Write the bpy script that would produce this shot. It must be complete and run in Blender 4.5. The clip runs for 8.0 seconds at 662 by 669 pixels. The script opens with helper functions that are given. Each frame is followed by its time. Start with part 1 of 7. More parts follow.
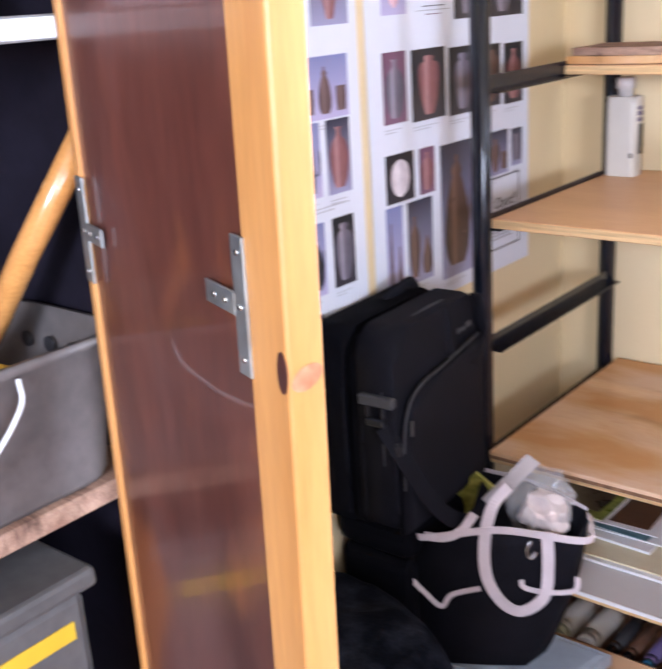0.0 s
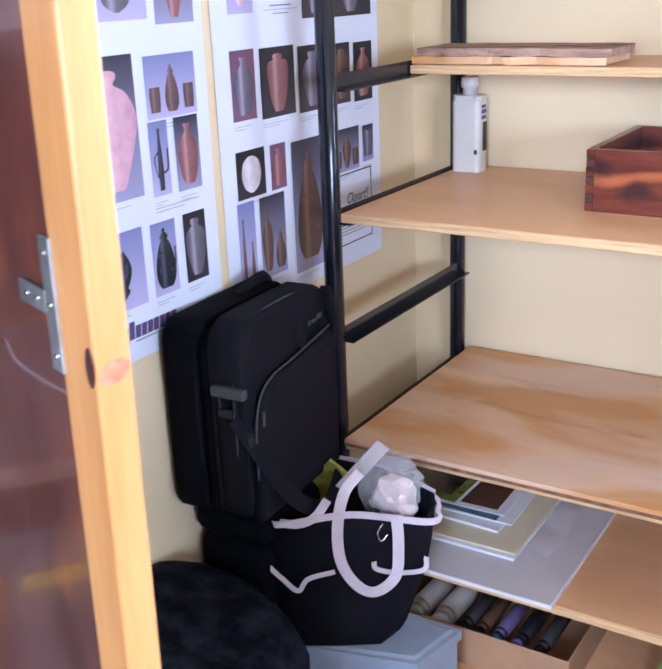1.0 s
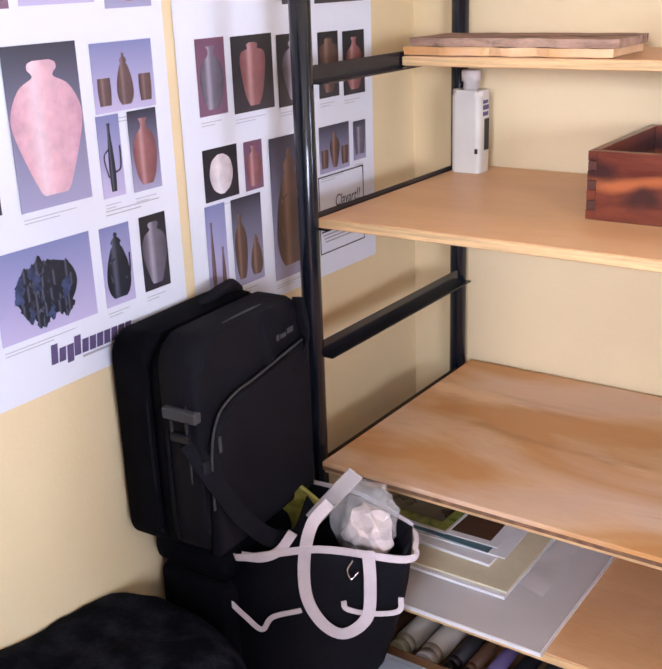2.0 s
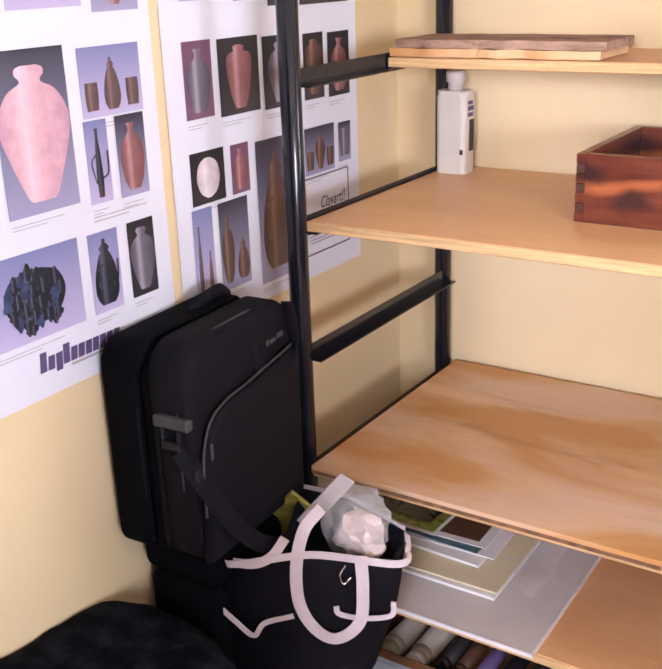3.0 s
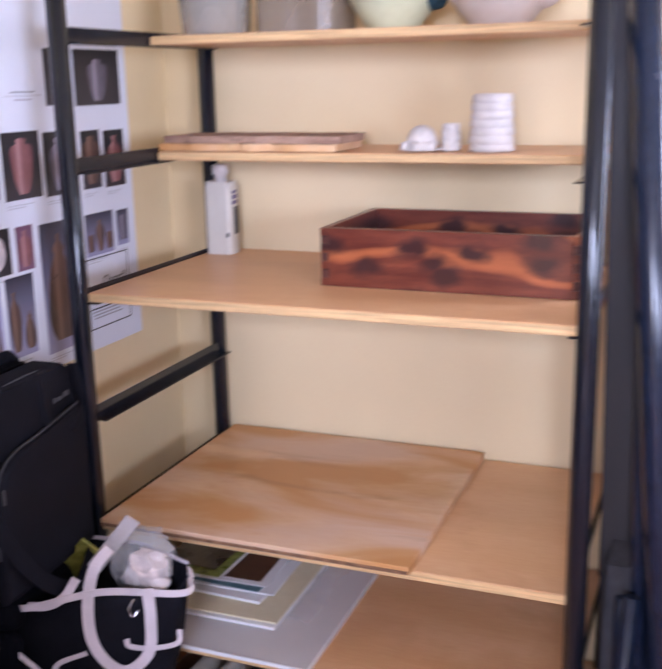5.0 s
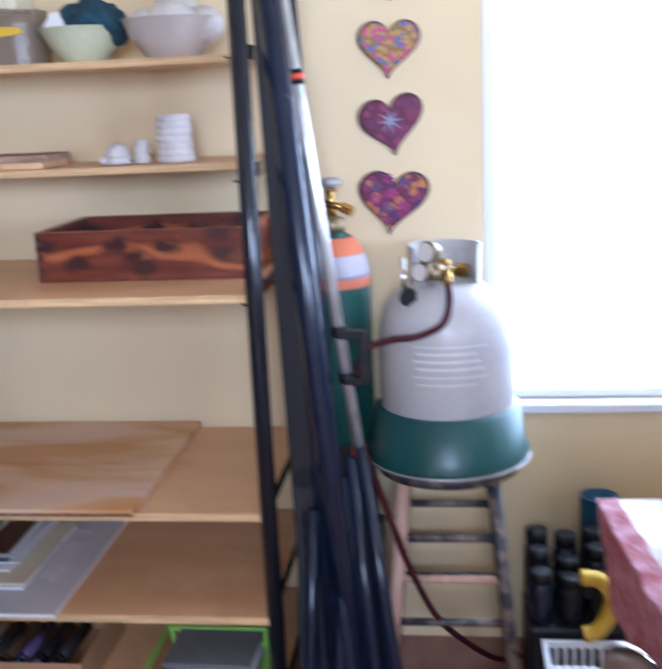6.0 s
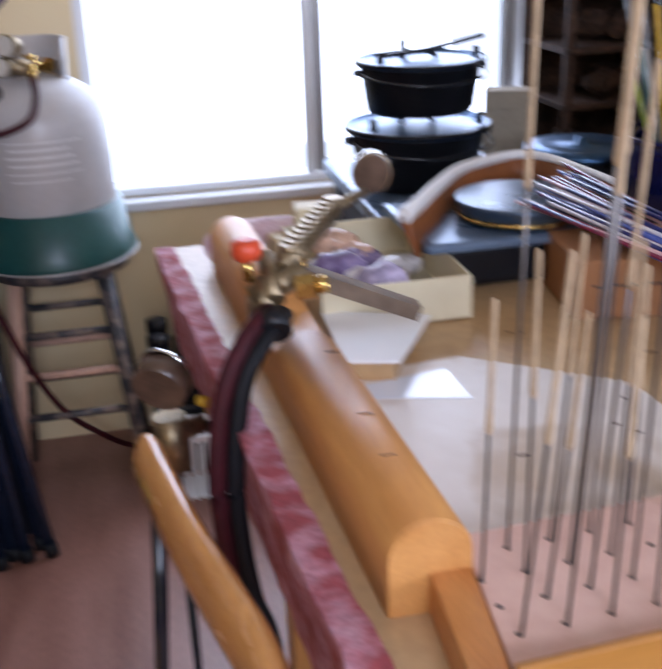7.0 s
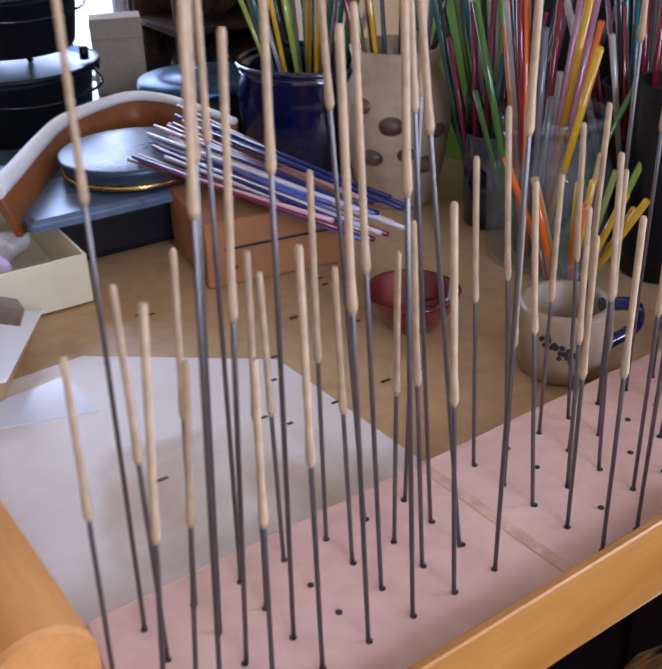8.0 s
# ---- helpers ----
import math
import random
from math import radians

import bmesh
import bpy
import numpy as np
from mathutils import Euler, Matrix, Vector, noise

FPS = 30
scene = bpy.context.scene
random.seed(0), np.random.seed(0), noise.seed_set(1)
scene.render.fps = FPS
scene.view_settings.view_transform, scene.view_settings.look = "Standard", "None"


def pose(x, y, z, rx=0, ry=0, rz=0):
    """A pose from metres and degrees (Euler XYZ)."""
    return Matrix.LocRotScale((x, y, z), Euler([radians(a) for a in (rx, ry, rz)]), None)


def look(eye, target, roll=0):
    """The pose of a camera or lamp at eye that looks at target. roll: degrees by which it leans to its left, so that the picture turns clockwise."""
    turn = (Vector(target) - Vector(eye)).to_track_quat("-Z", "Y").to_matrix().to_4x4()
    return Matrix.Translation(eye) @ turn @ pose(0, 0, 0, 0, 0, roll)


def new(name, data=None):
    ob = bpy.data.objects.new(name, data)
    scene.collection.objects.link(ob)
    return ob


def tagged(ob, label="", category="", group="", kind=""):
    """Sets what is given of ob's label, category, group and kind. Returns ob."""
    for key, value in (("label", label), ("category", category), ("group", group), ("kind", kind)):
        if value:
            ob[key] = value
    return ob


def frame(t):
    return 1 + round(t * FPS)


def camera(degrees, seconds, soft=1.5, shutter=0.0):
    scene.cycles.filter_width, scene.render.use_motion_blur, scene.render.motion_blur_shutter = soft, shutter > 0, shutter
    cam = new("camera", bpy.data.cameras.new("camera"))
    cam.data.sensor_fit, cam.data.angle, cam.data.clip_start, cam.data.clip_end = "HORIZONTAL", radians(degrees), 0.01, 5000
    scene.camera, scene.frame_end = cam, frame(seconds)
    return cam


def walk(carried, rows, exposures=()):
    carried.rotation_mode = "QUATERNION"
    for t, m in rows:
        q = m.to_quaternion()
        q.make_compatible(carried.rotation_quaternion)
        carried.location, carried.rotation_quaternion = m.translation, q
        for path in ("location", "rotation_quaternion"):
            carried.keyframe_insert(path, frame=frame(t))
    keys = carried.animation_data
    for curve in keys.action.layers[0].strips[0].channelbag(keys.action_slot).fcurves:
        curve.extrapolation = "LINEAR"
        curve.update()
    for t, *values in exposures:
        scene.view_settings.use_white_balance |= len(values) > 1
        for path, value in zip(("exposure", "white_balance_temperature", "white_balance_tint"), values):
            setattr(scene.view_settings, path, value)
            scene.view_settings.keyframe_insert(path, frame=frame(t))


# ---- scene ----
cam = camera(36.5, 8.0, soft=1.9, shutter=0.5)
EXPOSURE = ((0, -0.26, 5850, 22), (0.5, -0.22, 5500, 19), (1.0, -0.22, 5150, 20), (1.7, -0.24, 5750, 22), (3, -0.16, 6450, 28), (4.2, -0.18, 6500, 28), (5.5, -0.72, 5150, 31), (6.0, -0.95, 5150, 19), (6.5, -1.36, 5600, 17), (7.2, -1.86, 5800, 25), (8, -1.86, 5600, 26))
PATH = [
    (0, (1.03, -2.14, 1.479), (-0.184, -0.686, 0.837), -3.6),
    (0.5, (1.057, -2.178, 1.479), (0.017, -0.602, 0.819), -2.7),
    (1, (1.092, -2.140, 1.49), (0.073, -0.554, 0.822), -2.3),
    (1.5, (1.091, -1.994, 1.483), (0.023, -0.442, 0.809), -1.8),
    (1.7, (1.108, -1.941, 1.466), (0.017, -0.407, 0.792), -2.1),
    (3, (1.071, -1.947, 1.485), (0.034, -0.384, 0.793), -2.0),
    (3.5, (1.08, -1.949, 1.467), (0.072, -0.364, 0.781), -1.7),
    (4, (1.084, -1.936, 1.459), (0.119, -0.321, 0.781), -1.3),
    (4.2, (1.085, -1.932, 1.458), (0.138, -0.305, 0.784), -1.3),
    (5.3, (1.295, -2.263, 1.459), (0.729, -0.396, 1.021), -1.7),
    (5.5, (1.326, -2.327, 1.463), (0.859, -0.432, 1.026), -2.3),
    (5.8, (1.389, -2.416, 1.461), (1.051, -0.495, 1.016), -2.7),
    (6, (1.442, -2.5, 1.45), (1.194, -0.569, 0.99), -2.7),
    (6.3, (1.539, -2.579, 1.393), (1.424, -0.648, 0.886), -2.4),
    (6.5, (1.568, -2.615, 1.398), (1.573, -0.707, 0.797), -2.6),
    (6.7, (1.587, -2.637, 1.374), (1.719, -0.758, 0.701), -2.7),
    (6.8, (1.592, -2.639, 1.366), (1.794, -0.78, 0.658), -2.7),
    (7, (1.597, -2.637, 1.352), (1.961, -0.829, 0.576), -2.2),
    (7.3, (1.617, -2.605, 1.346), (2.217, -0.9, 0.489), -1.9),
    (7.5, (1.6310, -2.574, 1.341), (2.3760, -0.94, 0.46), -1.4),
    (7.6, (1.6420, -2.563, 1.345), (2.4450, -0.964, 0.451), -1.2),
    (7.8, (1.6700, -2.535, 1.356), (2.5530, -1.0, 0.425), -1.4),
    (7.9, (1.6870, -2.519, 1.354), (2.6030, -1.004, 0.423), -1.4),
    (8, (1.7045, -2.503, 1.354), (2.6225, -0.996, 0.401), -2.0),
]
walk(cam, [(t, look(eye, target, roll)) for t, eye, target, roll in PATH], exposures=EXPOSURE)

# ---------------------------------------------------------------- light
world = bpy.data.worlds.new("sky")
scene.world = world
world.use_nodes = True
wn = world.node_tree
sky = wn.nodes.new("ShaderNodeTexSky")
sky.sky_type, sky.sun_disc = "NISHITA", False
sky.sun_elevation, sky.sun_rotation = radians(48), radians(150)
wn.nodes["Background"].inputs[1].default_value = 0.12
wn.links.new(sky.outputs[0], wn.nodes["Background"].inputs[0])


def lamp(name, kind, energy, m, color=(1, 1, 1), size=None):
    d = bpy.data.lights.new(name, kind)
    d.energy, d.color = energy, color
    if kind == "AREA":
        d.shape, d.size, d.size_y = "RECTANGLE", size[0], size[1]
    if kind == "SUN":
        d.angle = size
    ob = new(name, d)
    ob.matrix_world = m
    return ob


lamp("sun", "SUN", 2.5, look((1, -6, 8), (1, 0, 0)), (1, 0.95, 0.87), radians(0.5))
# daylight standing in the window opening and in the wide doorway to the east; the south lamp is an added fill in an
# unseen opening, to brighten the lower shelves
lamp("window_daylight", "AREA", 85, look((2.1, 0.14, 1.30), (1.6, -1.2, 0.9)), (0.80, 0.90, 1.0), (1.05, 1.2))
lamp("doorway_daylight", "AREA", 190, look((3.62, -3.2, 1.42), (0.3, -0.7, 0.75)), (0.82, 0.91, 1.0), (1.2, 0.9))
lamp("south_fill_daylight", "AREA", 195, look((1.62, -4.55, 1.92), (0.6, -0.4, 0.30)), (0.82, 0.91, 1.0), (0.8, 0.8))


# ---------------------------------------------------------------- materials
def M(name, base, rough=0.5, metal=0.0, var=0.18, scale=6.0, fine=60.0, bump=0.12, stretch=(1, 1, 1), second=None, spec=0.5, coat=0.0, trans=0.0, alpha=1.0, sheen=0.0, contrast=(0.3, 0.7)):
    m = bpy.data.materials.new(name)
    m.use_nodes = True
    nt = m.node_tree
    b = nt.nodes["Principled BSDF"]
    L = nt.links.new
    tc = nt.nodes.new("ShaderNodeTexCoord")
    mp = nt.nodes.new("ShaderNodeMapping")
    mp.inputs["Scale"].default_value = stretch
    L(tc.outputs["Object"], mp.inputs[0])
    n1 = nt.nodes.new("ShaderNodeTexNoise")
    n1.inputs["Scale"].default_value, n1.inputs["Detail"].default_value = scale, 5
    n2 = nt.nodes.new("ShaderNodeTexNoise")
    n2.inputs["Scale"].default_value, n2.inputs["Detail"].default_value = fine, 4
    L(mp.outputs[0], n1.inputs[0])
    L(mp.outputs[0], n2.inputs[0])
    r = nt.nodes.new("ShaderNodeValToRGB")
    lo = [c * (1 - var) for c in base] if second is None else base
    hi = [min(1, c * (1 + var)) for c in base] if second is None else second
    r.color_ramp.elements[0].position, r.color_ramp.elements[1].position = contrast
    r.color_ramp.elements[0].color, r.color_ramp.elements[1].color = (*lo, 1), (*hi, 1)
    L(n1.outputs[0], r.inputs[0])
    mx = nt.nodes.new("ShaderNodeMix")
    mx.data_type, mx.blend_type = "RGBA", "OVERLAY"
    mx.inputs[0].default_value = min(1, var * 1.2)
    L(r.outputs[0], mx.inputs[6])
    L(n2.outputs[0], mx.inputs[7])
    L(mx.outputs[2], b.inputs["Base Color"])
    mr = nt.nodes.new("ShaderNodeMapRange")
    mr.inputs[3].default_value, mr.inputs[4].default_value = max(0.02, rough - 0.12), min(1, rough + 0.12)
    L(n1.outputs[0], mr.inputs[0])
    L(mr.outputs[0], b.inputs["Roughness"])
    if bump:
        bp = nt.nodes.new("ShaderNodeBump")
        bp.inputs["Strength"].default_value, bp.inputs["Distance"].default_value = bump, 0.002
        L(n2.outputs[0], bp.inputs["Height"])
        L(bp.outputs[0], b.inputs["Normal"])
    b.inputs["Metallic"].default_value = metal
    b.inputs["Specular IOR Level"].default_value = spec
    b.inputs["Coat Weight"].default_value = coat
    b.inputs["Transmission Weight"].default_value = trans
    b.inputs["Alpha"].default_value = alpha
    b.inputs["Sheen Weight"].default_value = sheen
    return m


def glowing(name, color, strength):
    m = bpy.data.materials.new(name)
    m.use_nodes = True
    b = m.node_tree.nodes["Principled BSDF"]
    b.inputs["Base Color"].default_value = (*color, 1)
    b.inputs["Emission Color"].default_value = (*color, 1)
    b.inputs["Emission Strength"].default_value = strength
    return m


def cells(name, base, second, third, scale=40, rough=0.6):
    """Painted or stitched spots: cells of two colours on a ground."""
    m = M(name, base, rough, var=0.25, fine=150, bump=0.35)
    nt = m.node_tree
    v = nt.nodes.new("ShaderNodeTexVoronoi")
    v.inputs["Scale"].default_value = scale
    tc = nt.nodes["Texture Coordinate"]
    nt.links.new(tc.outputs["Object"], v.inputs[0])
    r = nt.nodes.new("ShaderNodeValToRGB")
    e = r.color_ramp
    e.interpolation = "CONSTANT"
    e.elements[0].position, e.elements[0].color = 0.0, (*base, 1)
    e.elements[1].position, e.elements[1].color = 0.45, (*second, 1)
    x = e.elements.new(0.72)
    x.color = (*third, 1)
    sp = nt.nodes.new("ShaderNodeSeparateColor")
    nt.links.new(v.outputs["Color"], sp.inputs[0])
    nt.links.new(sp.outputs[0], r.inputs[0])
    r2 = nt.nodes.new("ShaderNodeValToRGB")
    r2.color_ramp.elements[0].position, r2.color_ramp.elements[0].color = 0.5, (0, 0, 0, 1)
    r2.color_ramp.elements[1].position, r2.color_ramp.elements[1].color = 0.64, (1, 1, 1, 1)
    nt.links.new(v.outputs["Distance"], r2.inputs[0])
    mx = nt.nodes.new("ShaderNodeMix")
    mx.data_type = "RGBA"
    nt.links.new(r2.outputs[0], mx.inputs[0])
    nt.links.new(r.outputs[0], mx.inputs[6])
    mx.inputs[7].default_value = (*[c * 0.55 for c in base], 1)
    nt.links.new(mx.outputs[2], nt.nodes["Principled BSDF"].inputs["Base Color"])
    return m


def fade(name, top, bottom, rough=0.35):
    """A printed ground that runs from one colour at the top to another at the foot of the sheet."""
    m = M(name, top, rough, var=0.05, bump=0.0)
    nt = m.node_tree
    tc = nt.nodes["Texture Coordinate"]
    sp = nt.nodes.new("ShaderNodeSeparateXYZ")
    r = nt.nodes.new("ShaderNodeValToRGB")
    r.color_ramp.elements[0].color, r.color_ramp.elements[1].color = (*bottom, 1), (*top, 1)
    nt.links.new(tc.outputs["Generated"], sp.inputs[0])
    nt.links.new(sp.outputs[2], r.inputs[0])
    nt.links.new(r.outputs[0], nt.nodes["Principled BSDF"].inputs["Base Color"])
    return m


wall_cream = M("cream_wall_paint", (0.79, 0.635, 0.375), 0.7, var=0.05, scale=2.2, fine=160, bump=0.18)
# ceiling stays out of view; tan only limits light bounced onto the walls
ceiling_bounce = M("ceiling_bounce_tan", (0.55, 0.49, 0.40), 0.9, var=0.04, scale=2, fine=120)
floor_tile = M("red_brown_floor", (0.20, 0.088, 0.06), 0.4, var=0.25, scale=2.5, fine=40, bump=0.08, stretch=(5, 1, 1), second=(0.31, 0.155, 0.115))
white_trim = M("white_window_vinyl", (0.8, 0.81, 0.82), 0.4, var=0.04)
grey_alu = M("grey_window_metal", (0.42, 0.41, 0.40), 0.45, metal=0.5, var=0.08)
black_steel = M("black_enamelled_steel", (0.008, 0.010, 0.016), 0.17, var=0.1, scale=20, fine=60, bump=0.0)
black_plastic = M("black_plastic", (0.009, 0.009, 0.012), 0.42, spec=0.3, var=0.15)
dark_tube = M("black_tube_paint", (0.010, 0.016, 0.034), 0.22, var=0.15, scale=15, fine=60, bump=0.0)
ply_pale = M("pale_plywood", (0.64, 0.34, 0.145), 0.42, var=0.12, scale=2.2, fine=34, stretch=(1.0, 5, 5), bump=0.08, second=(0.76, 0.47, 0.25), contrast=(0.2, 0.8))
ply_edge = M("plywood_edge", (0.66, 0.43, 0.20), 0.6, var=0.25, scale=8, fine=60, stretch=(1, 1, 30), bump=0.2)
ply_old = M("stained_plywood", (0.58, 0.30, 0.105), 0.42, var=0.2, scale=2.0, fine=30, stretch=(1, 4, 4), bump=0.1, second=(0.80, 0.54, 0.30), contrast=(0.25, 0.62))
brown_edge = M("weathered_edge", (0.20, 0.10, 0.05), 0.8, var=0.4, scale=30)
cedar = M("red_cedar", (0.12, 0.024, 0.012), 0.35, var=0.35, scale=4.0, fine=30, stretch=(2, 14, 14), bump=0.06, second=(0.34, 0.085, 0.03), contrast=(0.35, 0.72), coat=0.25)


def stained(m, color, size, lo, hi, amount=0.8, stretch=(1, 1, 1)):
    """Soft stains with uneven outlines laid over a material."""
    nt = m.node_tree
    L = nt.links.new
    b = nt.nodes["Principled BSDF"]
    mp = nt.nodes.new("ShaderNodeMapping")
    mp.inputs["Scale"].default_value = stretch
    mp.inputs["Location"].default_value = (size * 0.37, size * 0.11, size * 0.23)
    L(nt.nodes["Texture Coordinate"].outputs["Object"], mp.inputs[0])
    n = nt.nodes.new("ShaderNodeTexNoise")
    n.inputs["Scale"].default_value, n.inputs["Detail"].default_value, n.inputs["Distortion"].default_value = size, 6, 0.6
    L(mp.outputs[0], n.inputs[0])
    r = nt.nodes.new("ShaderNodeMapRange")
    r.inputs["From Min"].default_value, r.inputs["From Max"].default_value, r.inputs["To Max"].default_value = lo, hi, amount
    L(n.outputs[0], r.inputs[0])
    x = nt.nodes.new("ShaderNodeMix")
    x.data_type = "RGBA"
    L(r.outputs[0], x.inputs[0])
    L(b.inputs["Base Color"].links[0].from_socket, x.inputs[6])
    x.inputs[7].default_value = (*color, 1)
    L(x.outputs[2], b.inputs["Base Color"])


stained(ply_old, (0.64, 0.45, 0.34), 2.6, 0.42, 0.66, 0.75, (0.9, 1.2, 1))
stained(ply_old, (0.56, 0.25, 0.06), 3.4, 0.42, 0.60, 0.85, (0.7, 1.7, 1))
stained(ply_old, (0.30, 0.14, 0.055), 6.0, 0.58, 0.74, 0.5, (0.5, 2.2, 1))
stained(ply_pale, (0.52, 0.24, 0.10), 4.0, 0.56, 0.72, 0.5)
stained(wall_cream, (0.70, 0.53, 0.27), 1.6, 0.5, 0.7, 0.45)


def knotted(m):
    """Knots and streaks that bend round them, laid over a plain grained wood."""
    nt = m.node_tree
    L = nt.links.new
    b = nt.nodes["Principled BSDF"]
    tc = nt.nodes["Texture Coordinate"]
    mp = nt.nodes.new("ShaderNodeMapping")
    mp.inputs["Scale"].default_value = (8.5, 0.6, 14)
    L(tc.outputs["Object"], mp.inputs[0])
    v = nt.nodes.new("ShaderNodeTexVoronoi")
    v.inputs["Scale"].default_value, v.inputs["Randomness"].default_value = 1.0, 0.9
    v.voronoi_dimensions = "2D"
    sx_ = nt.nodes.new("ShaderNodeSeparateXYZ")
    cx_ = nt.nodes.new("ShaderNodeCombineXYZ")
    L(mp.outputs[0], sx_.inputs[0])
    L(sx_.outputs[0], cx_.inputs[0])
    L(sx_.outputs[2], cx_.inputs[1])
    nz = nt.nodes.new("ShaderNodeTexNoise")
    nz.inputs["Scale"].default_value, nz.inputs["Detail"].default_value = 1.7, 4
    L(cx_.outputs[0], nz.inputs[0])
    bent = nt.nodes.new("ShaderNodeMix")
    bent.data_type = "RGBA"
    bent.blend_type = "LINEAR_LIGHT"
    bent.inputs[0].default_value = 0.30
    L(cx_.outputs[0], bent.inputs[6])
    L(nz.outputs["Color"], bent.inputs[7])
    L(bent.outputs[2], v.inputs[0])
    w = nt.nodes.new("ShaderNodeTexWave")
    w.wave_type, w.bands_direction = "BANDS", "Z"
    w.inputs["Scale"].default_value, w.inputs["Distortion"].default_value, w.inputs["Detail"].default_value, w.inputs["Detail Scale"].default_value = 0.26, 14.0, 3.0, 0.8
    L(mp.outputs[0], w.inputs[0])
    rw = nt.nodes.new("ShaderNodeValToRGB")
    rw.color_ramp.elements[0].position, rw.color_ramp.elements[0].color = 0.66, (0.10, 0.020, 0.012, 1)
    rw.color_ramp.elements[1].position, rw.color_ramp.elements[1].color = 1.0, (0.50, 0.15, 0.045, 1)
    L(w.outputs[0], rw.inputs[0])
    rk = nt.nodes.new("ShaderNodeValToRGB")
    rk.color_ramp.elements[0].position, rk.color_ramp.elements[0].color = 0.12, (1, 1, 1, 1)
    rk.color_ramp.elements[1].position, rk.color_ramp.elements[1].color = 0.36, (0, 0, 0, 1)
    L(v.outputs["Distance"], rk.inputs[0])
    base = b.inputs["Base Color"].links[0].from_socket
    m1 = nt.nodes.new("ShaderNodeMix")
    m1.data_type = "RGBA"
    m1.inputs[0].default_value = 0.6
    L(base, m1.inputs[6])
    L(rw.outputs[0], m1.inputs[7])
    m2 = nt.nodes.new("ShaderNodeMix")
    m2.data_type = "RGBA"
    L(rk.outputs[0], m2.inputs[0])
    L(m1.outputs[2], m2.inputs[6])
    m2.inputs[7].default_value = (0.045, 0.012, 0.010, 1)
    L(m2.outputs[2], b.inputs["Base Color"])


knotted(cedar)
cedar_knot = M("cedar_knot", (0.055, 0.014, 0.01), 0.35, var=0.4, scale=40, coat=0.3)
cedar_end = M("cedar_end_grain", (0.07, 0.02, 0.012), 0.5, var=0.3, scale=40)
weathered = M("weathered_grey_wood", (0.24, 0.13, 0.085), 0.8, var=0.35, scale=6, fine=60, stretch=(1, 8, 8), bump=0.4, second=(0.44, 0.28, 0.19))
pine = M("varnished_pine", (0.45, 0.205, 0.055), 0.42, var=0.16, scale=2, fine=26, stretch=(9, 9, 0.9), bump=0.06, second=(0.60, 0.31, 0.105))
pine_y = M("varnished_pine_bench", (0.48, 0.205, 0.048), 0.46, var=0.16, scale=2.4, fine=30, stretch=(9, 1.0, 9), bump=0.06, second=(0.62, 0.30, 0.09))
# bench pine made darker: the shade on the front face is in the colour
pine_x_shaded = M("varnished_pine_strip_shaded", (0.31, 0.12, 0.015), 0.40, var=0.16, scale=2.4, fine=30, stretch=(1.0, 9, 9), bump=0.06, second=(0.41, 0.18, 0.035))
orange_wood = M("orange_stained_wood", (0.48, 0.17, 0.035), 0.4, var=0.2, scale=3, fine=40, stretch=(12, 1.4, 12), second=(0.55, 0.24, 0.07))
pink_board = M("pinkish_drilled_board", (0.58, 0.34, 0.265), 0.5, var=0.14, scale=5, fine=80, bump=0.15, second=(0.68, 0.44, 0.35))
bench_top = M("worn_bench_top", (0.44, 0.265, 0.115), 0.36, var=0.2, scale=4, fine=60, bump=0.1, second=(0.54, 0.38, 0.21))
bench_sheet = M("greasy_paper_sheet", (0.68, 0.60, 0.53), 0.36, var=0.12, scale=4, fine=50, bump=0.1, second=(0.83, 0.79, 0.76), contrast=(0.3, 0.6))
lilac_cloth = M("pale_lilac_cloth", (0.58, 0.40, 0.45), 0.8, var=0.35, scale=34, fine=140, bump=0.5, second=(0.74, 0.62, 0.64))
pink_cloth = M("faded_pink_cloth", (0.34, 0.07, 0.085), 0.8, var=0.4, scale=34, fine=140, bump=0.6, second=(0.58, 0.33, 0.42), contrast=(0.40, 0.70))
dark_lacquer = M("dark_lacquered_panel", (0.055, 0.015, 0.011), 0.34, var=0.3, scale=1.6, fine=20, stretch=(4, 4, 1.0), bump=0.05, second=(0.15, 0.048, 0.030), coat=0.3)
# near-black colour that stands in for deep shade in recesses
shade_black = M("painted_shade_black", (0.010, 0.008, 0.014), 0.6, var=0.3, scale=8, spec=0.2)
galv = M("galvanised_steel", (0.48, 0.52, 0.52), 0.38, metal=0.9, var=0.15, scale=40)
chrome = M("chrome", (0.7, 0.7, 0.7), 0.12, metal=1.0, var=0.06)
alu = M("brushed_aluminium", (0.72, 0.74, 0.72), 0.32, metal=0.8, var=0.2, scale=18)
steel_rod = M("stainless_rod", (0.17, 0.155, 0.15), 0.42, metal=0.85, var=0.15, scale=50)
release = M("dried_bead_release", (0.42, 0.30, 0.18), 0.9, var=0.15, scale=60, fine=200, bump=0.3)
brass = M("brass", (0.60, 0.40, 0.13), 0.25, metal=1.0, var=0.15, scale=40)
bronze = M("tarnished_brass", (0.26, 0.20, 0.12), 0.4, metal=0.9, var=0.3, scale=60, fine=200, bump=0.2)
tank_white = M("white_tank_enamel", (0.47, 0.455, 0.45), 0.35, var=0.08, scale=5, fine=60, bump=0.05)
worn_print = M("worn_pale_print", (0.76, 0.75, 0.74), 0.6, var=0.4, scale=60, second=(0.52, 0.50, 0.49))
tank_green = M("green_tank_enamel", (0.014, 0.070, 0.066), 0.38, var=0.18, scale=6)
oxy_green = M("green_cylinder_paint", (0.014, 0.075, 0.062), 0.38, var=0.18, scale=6)
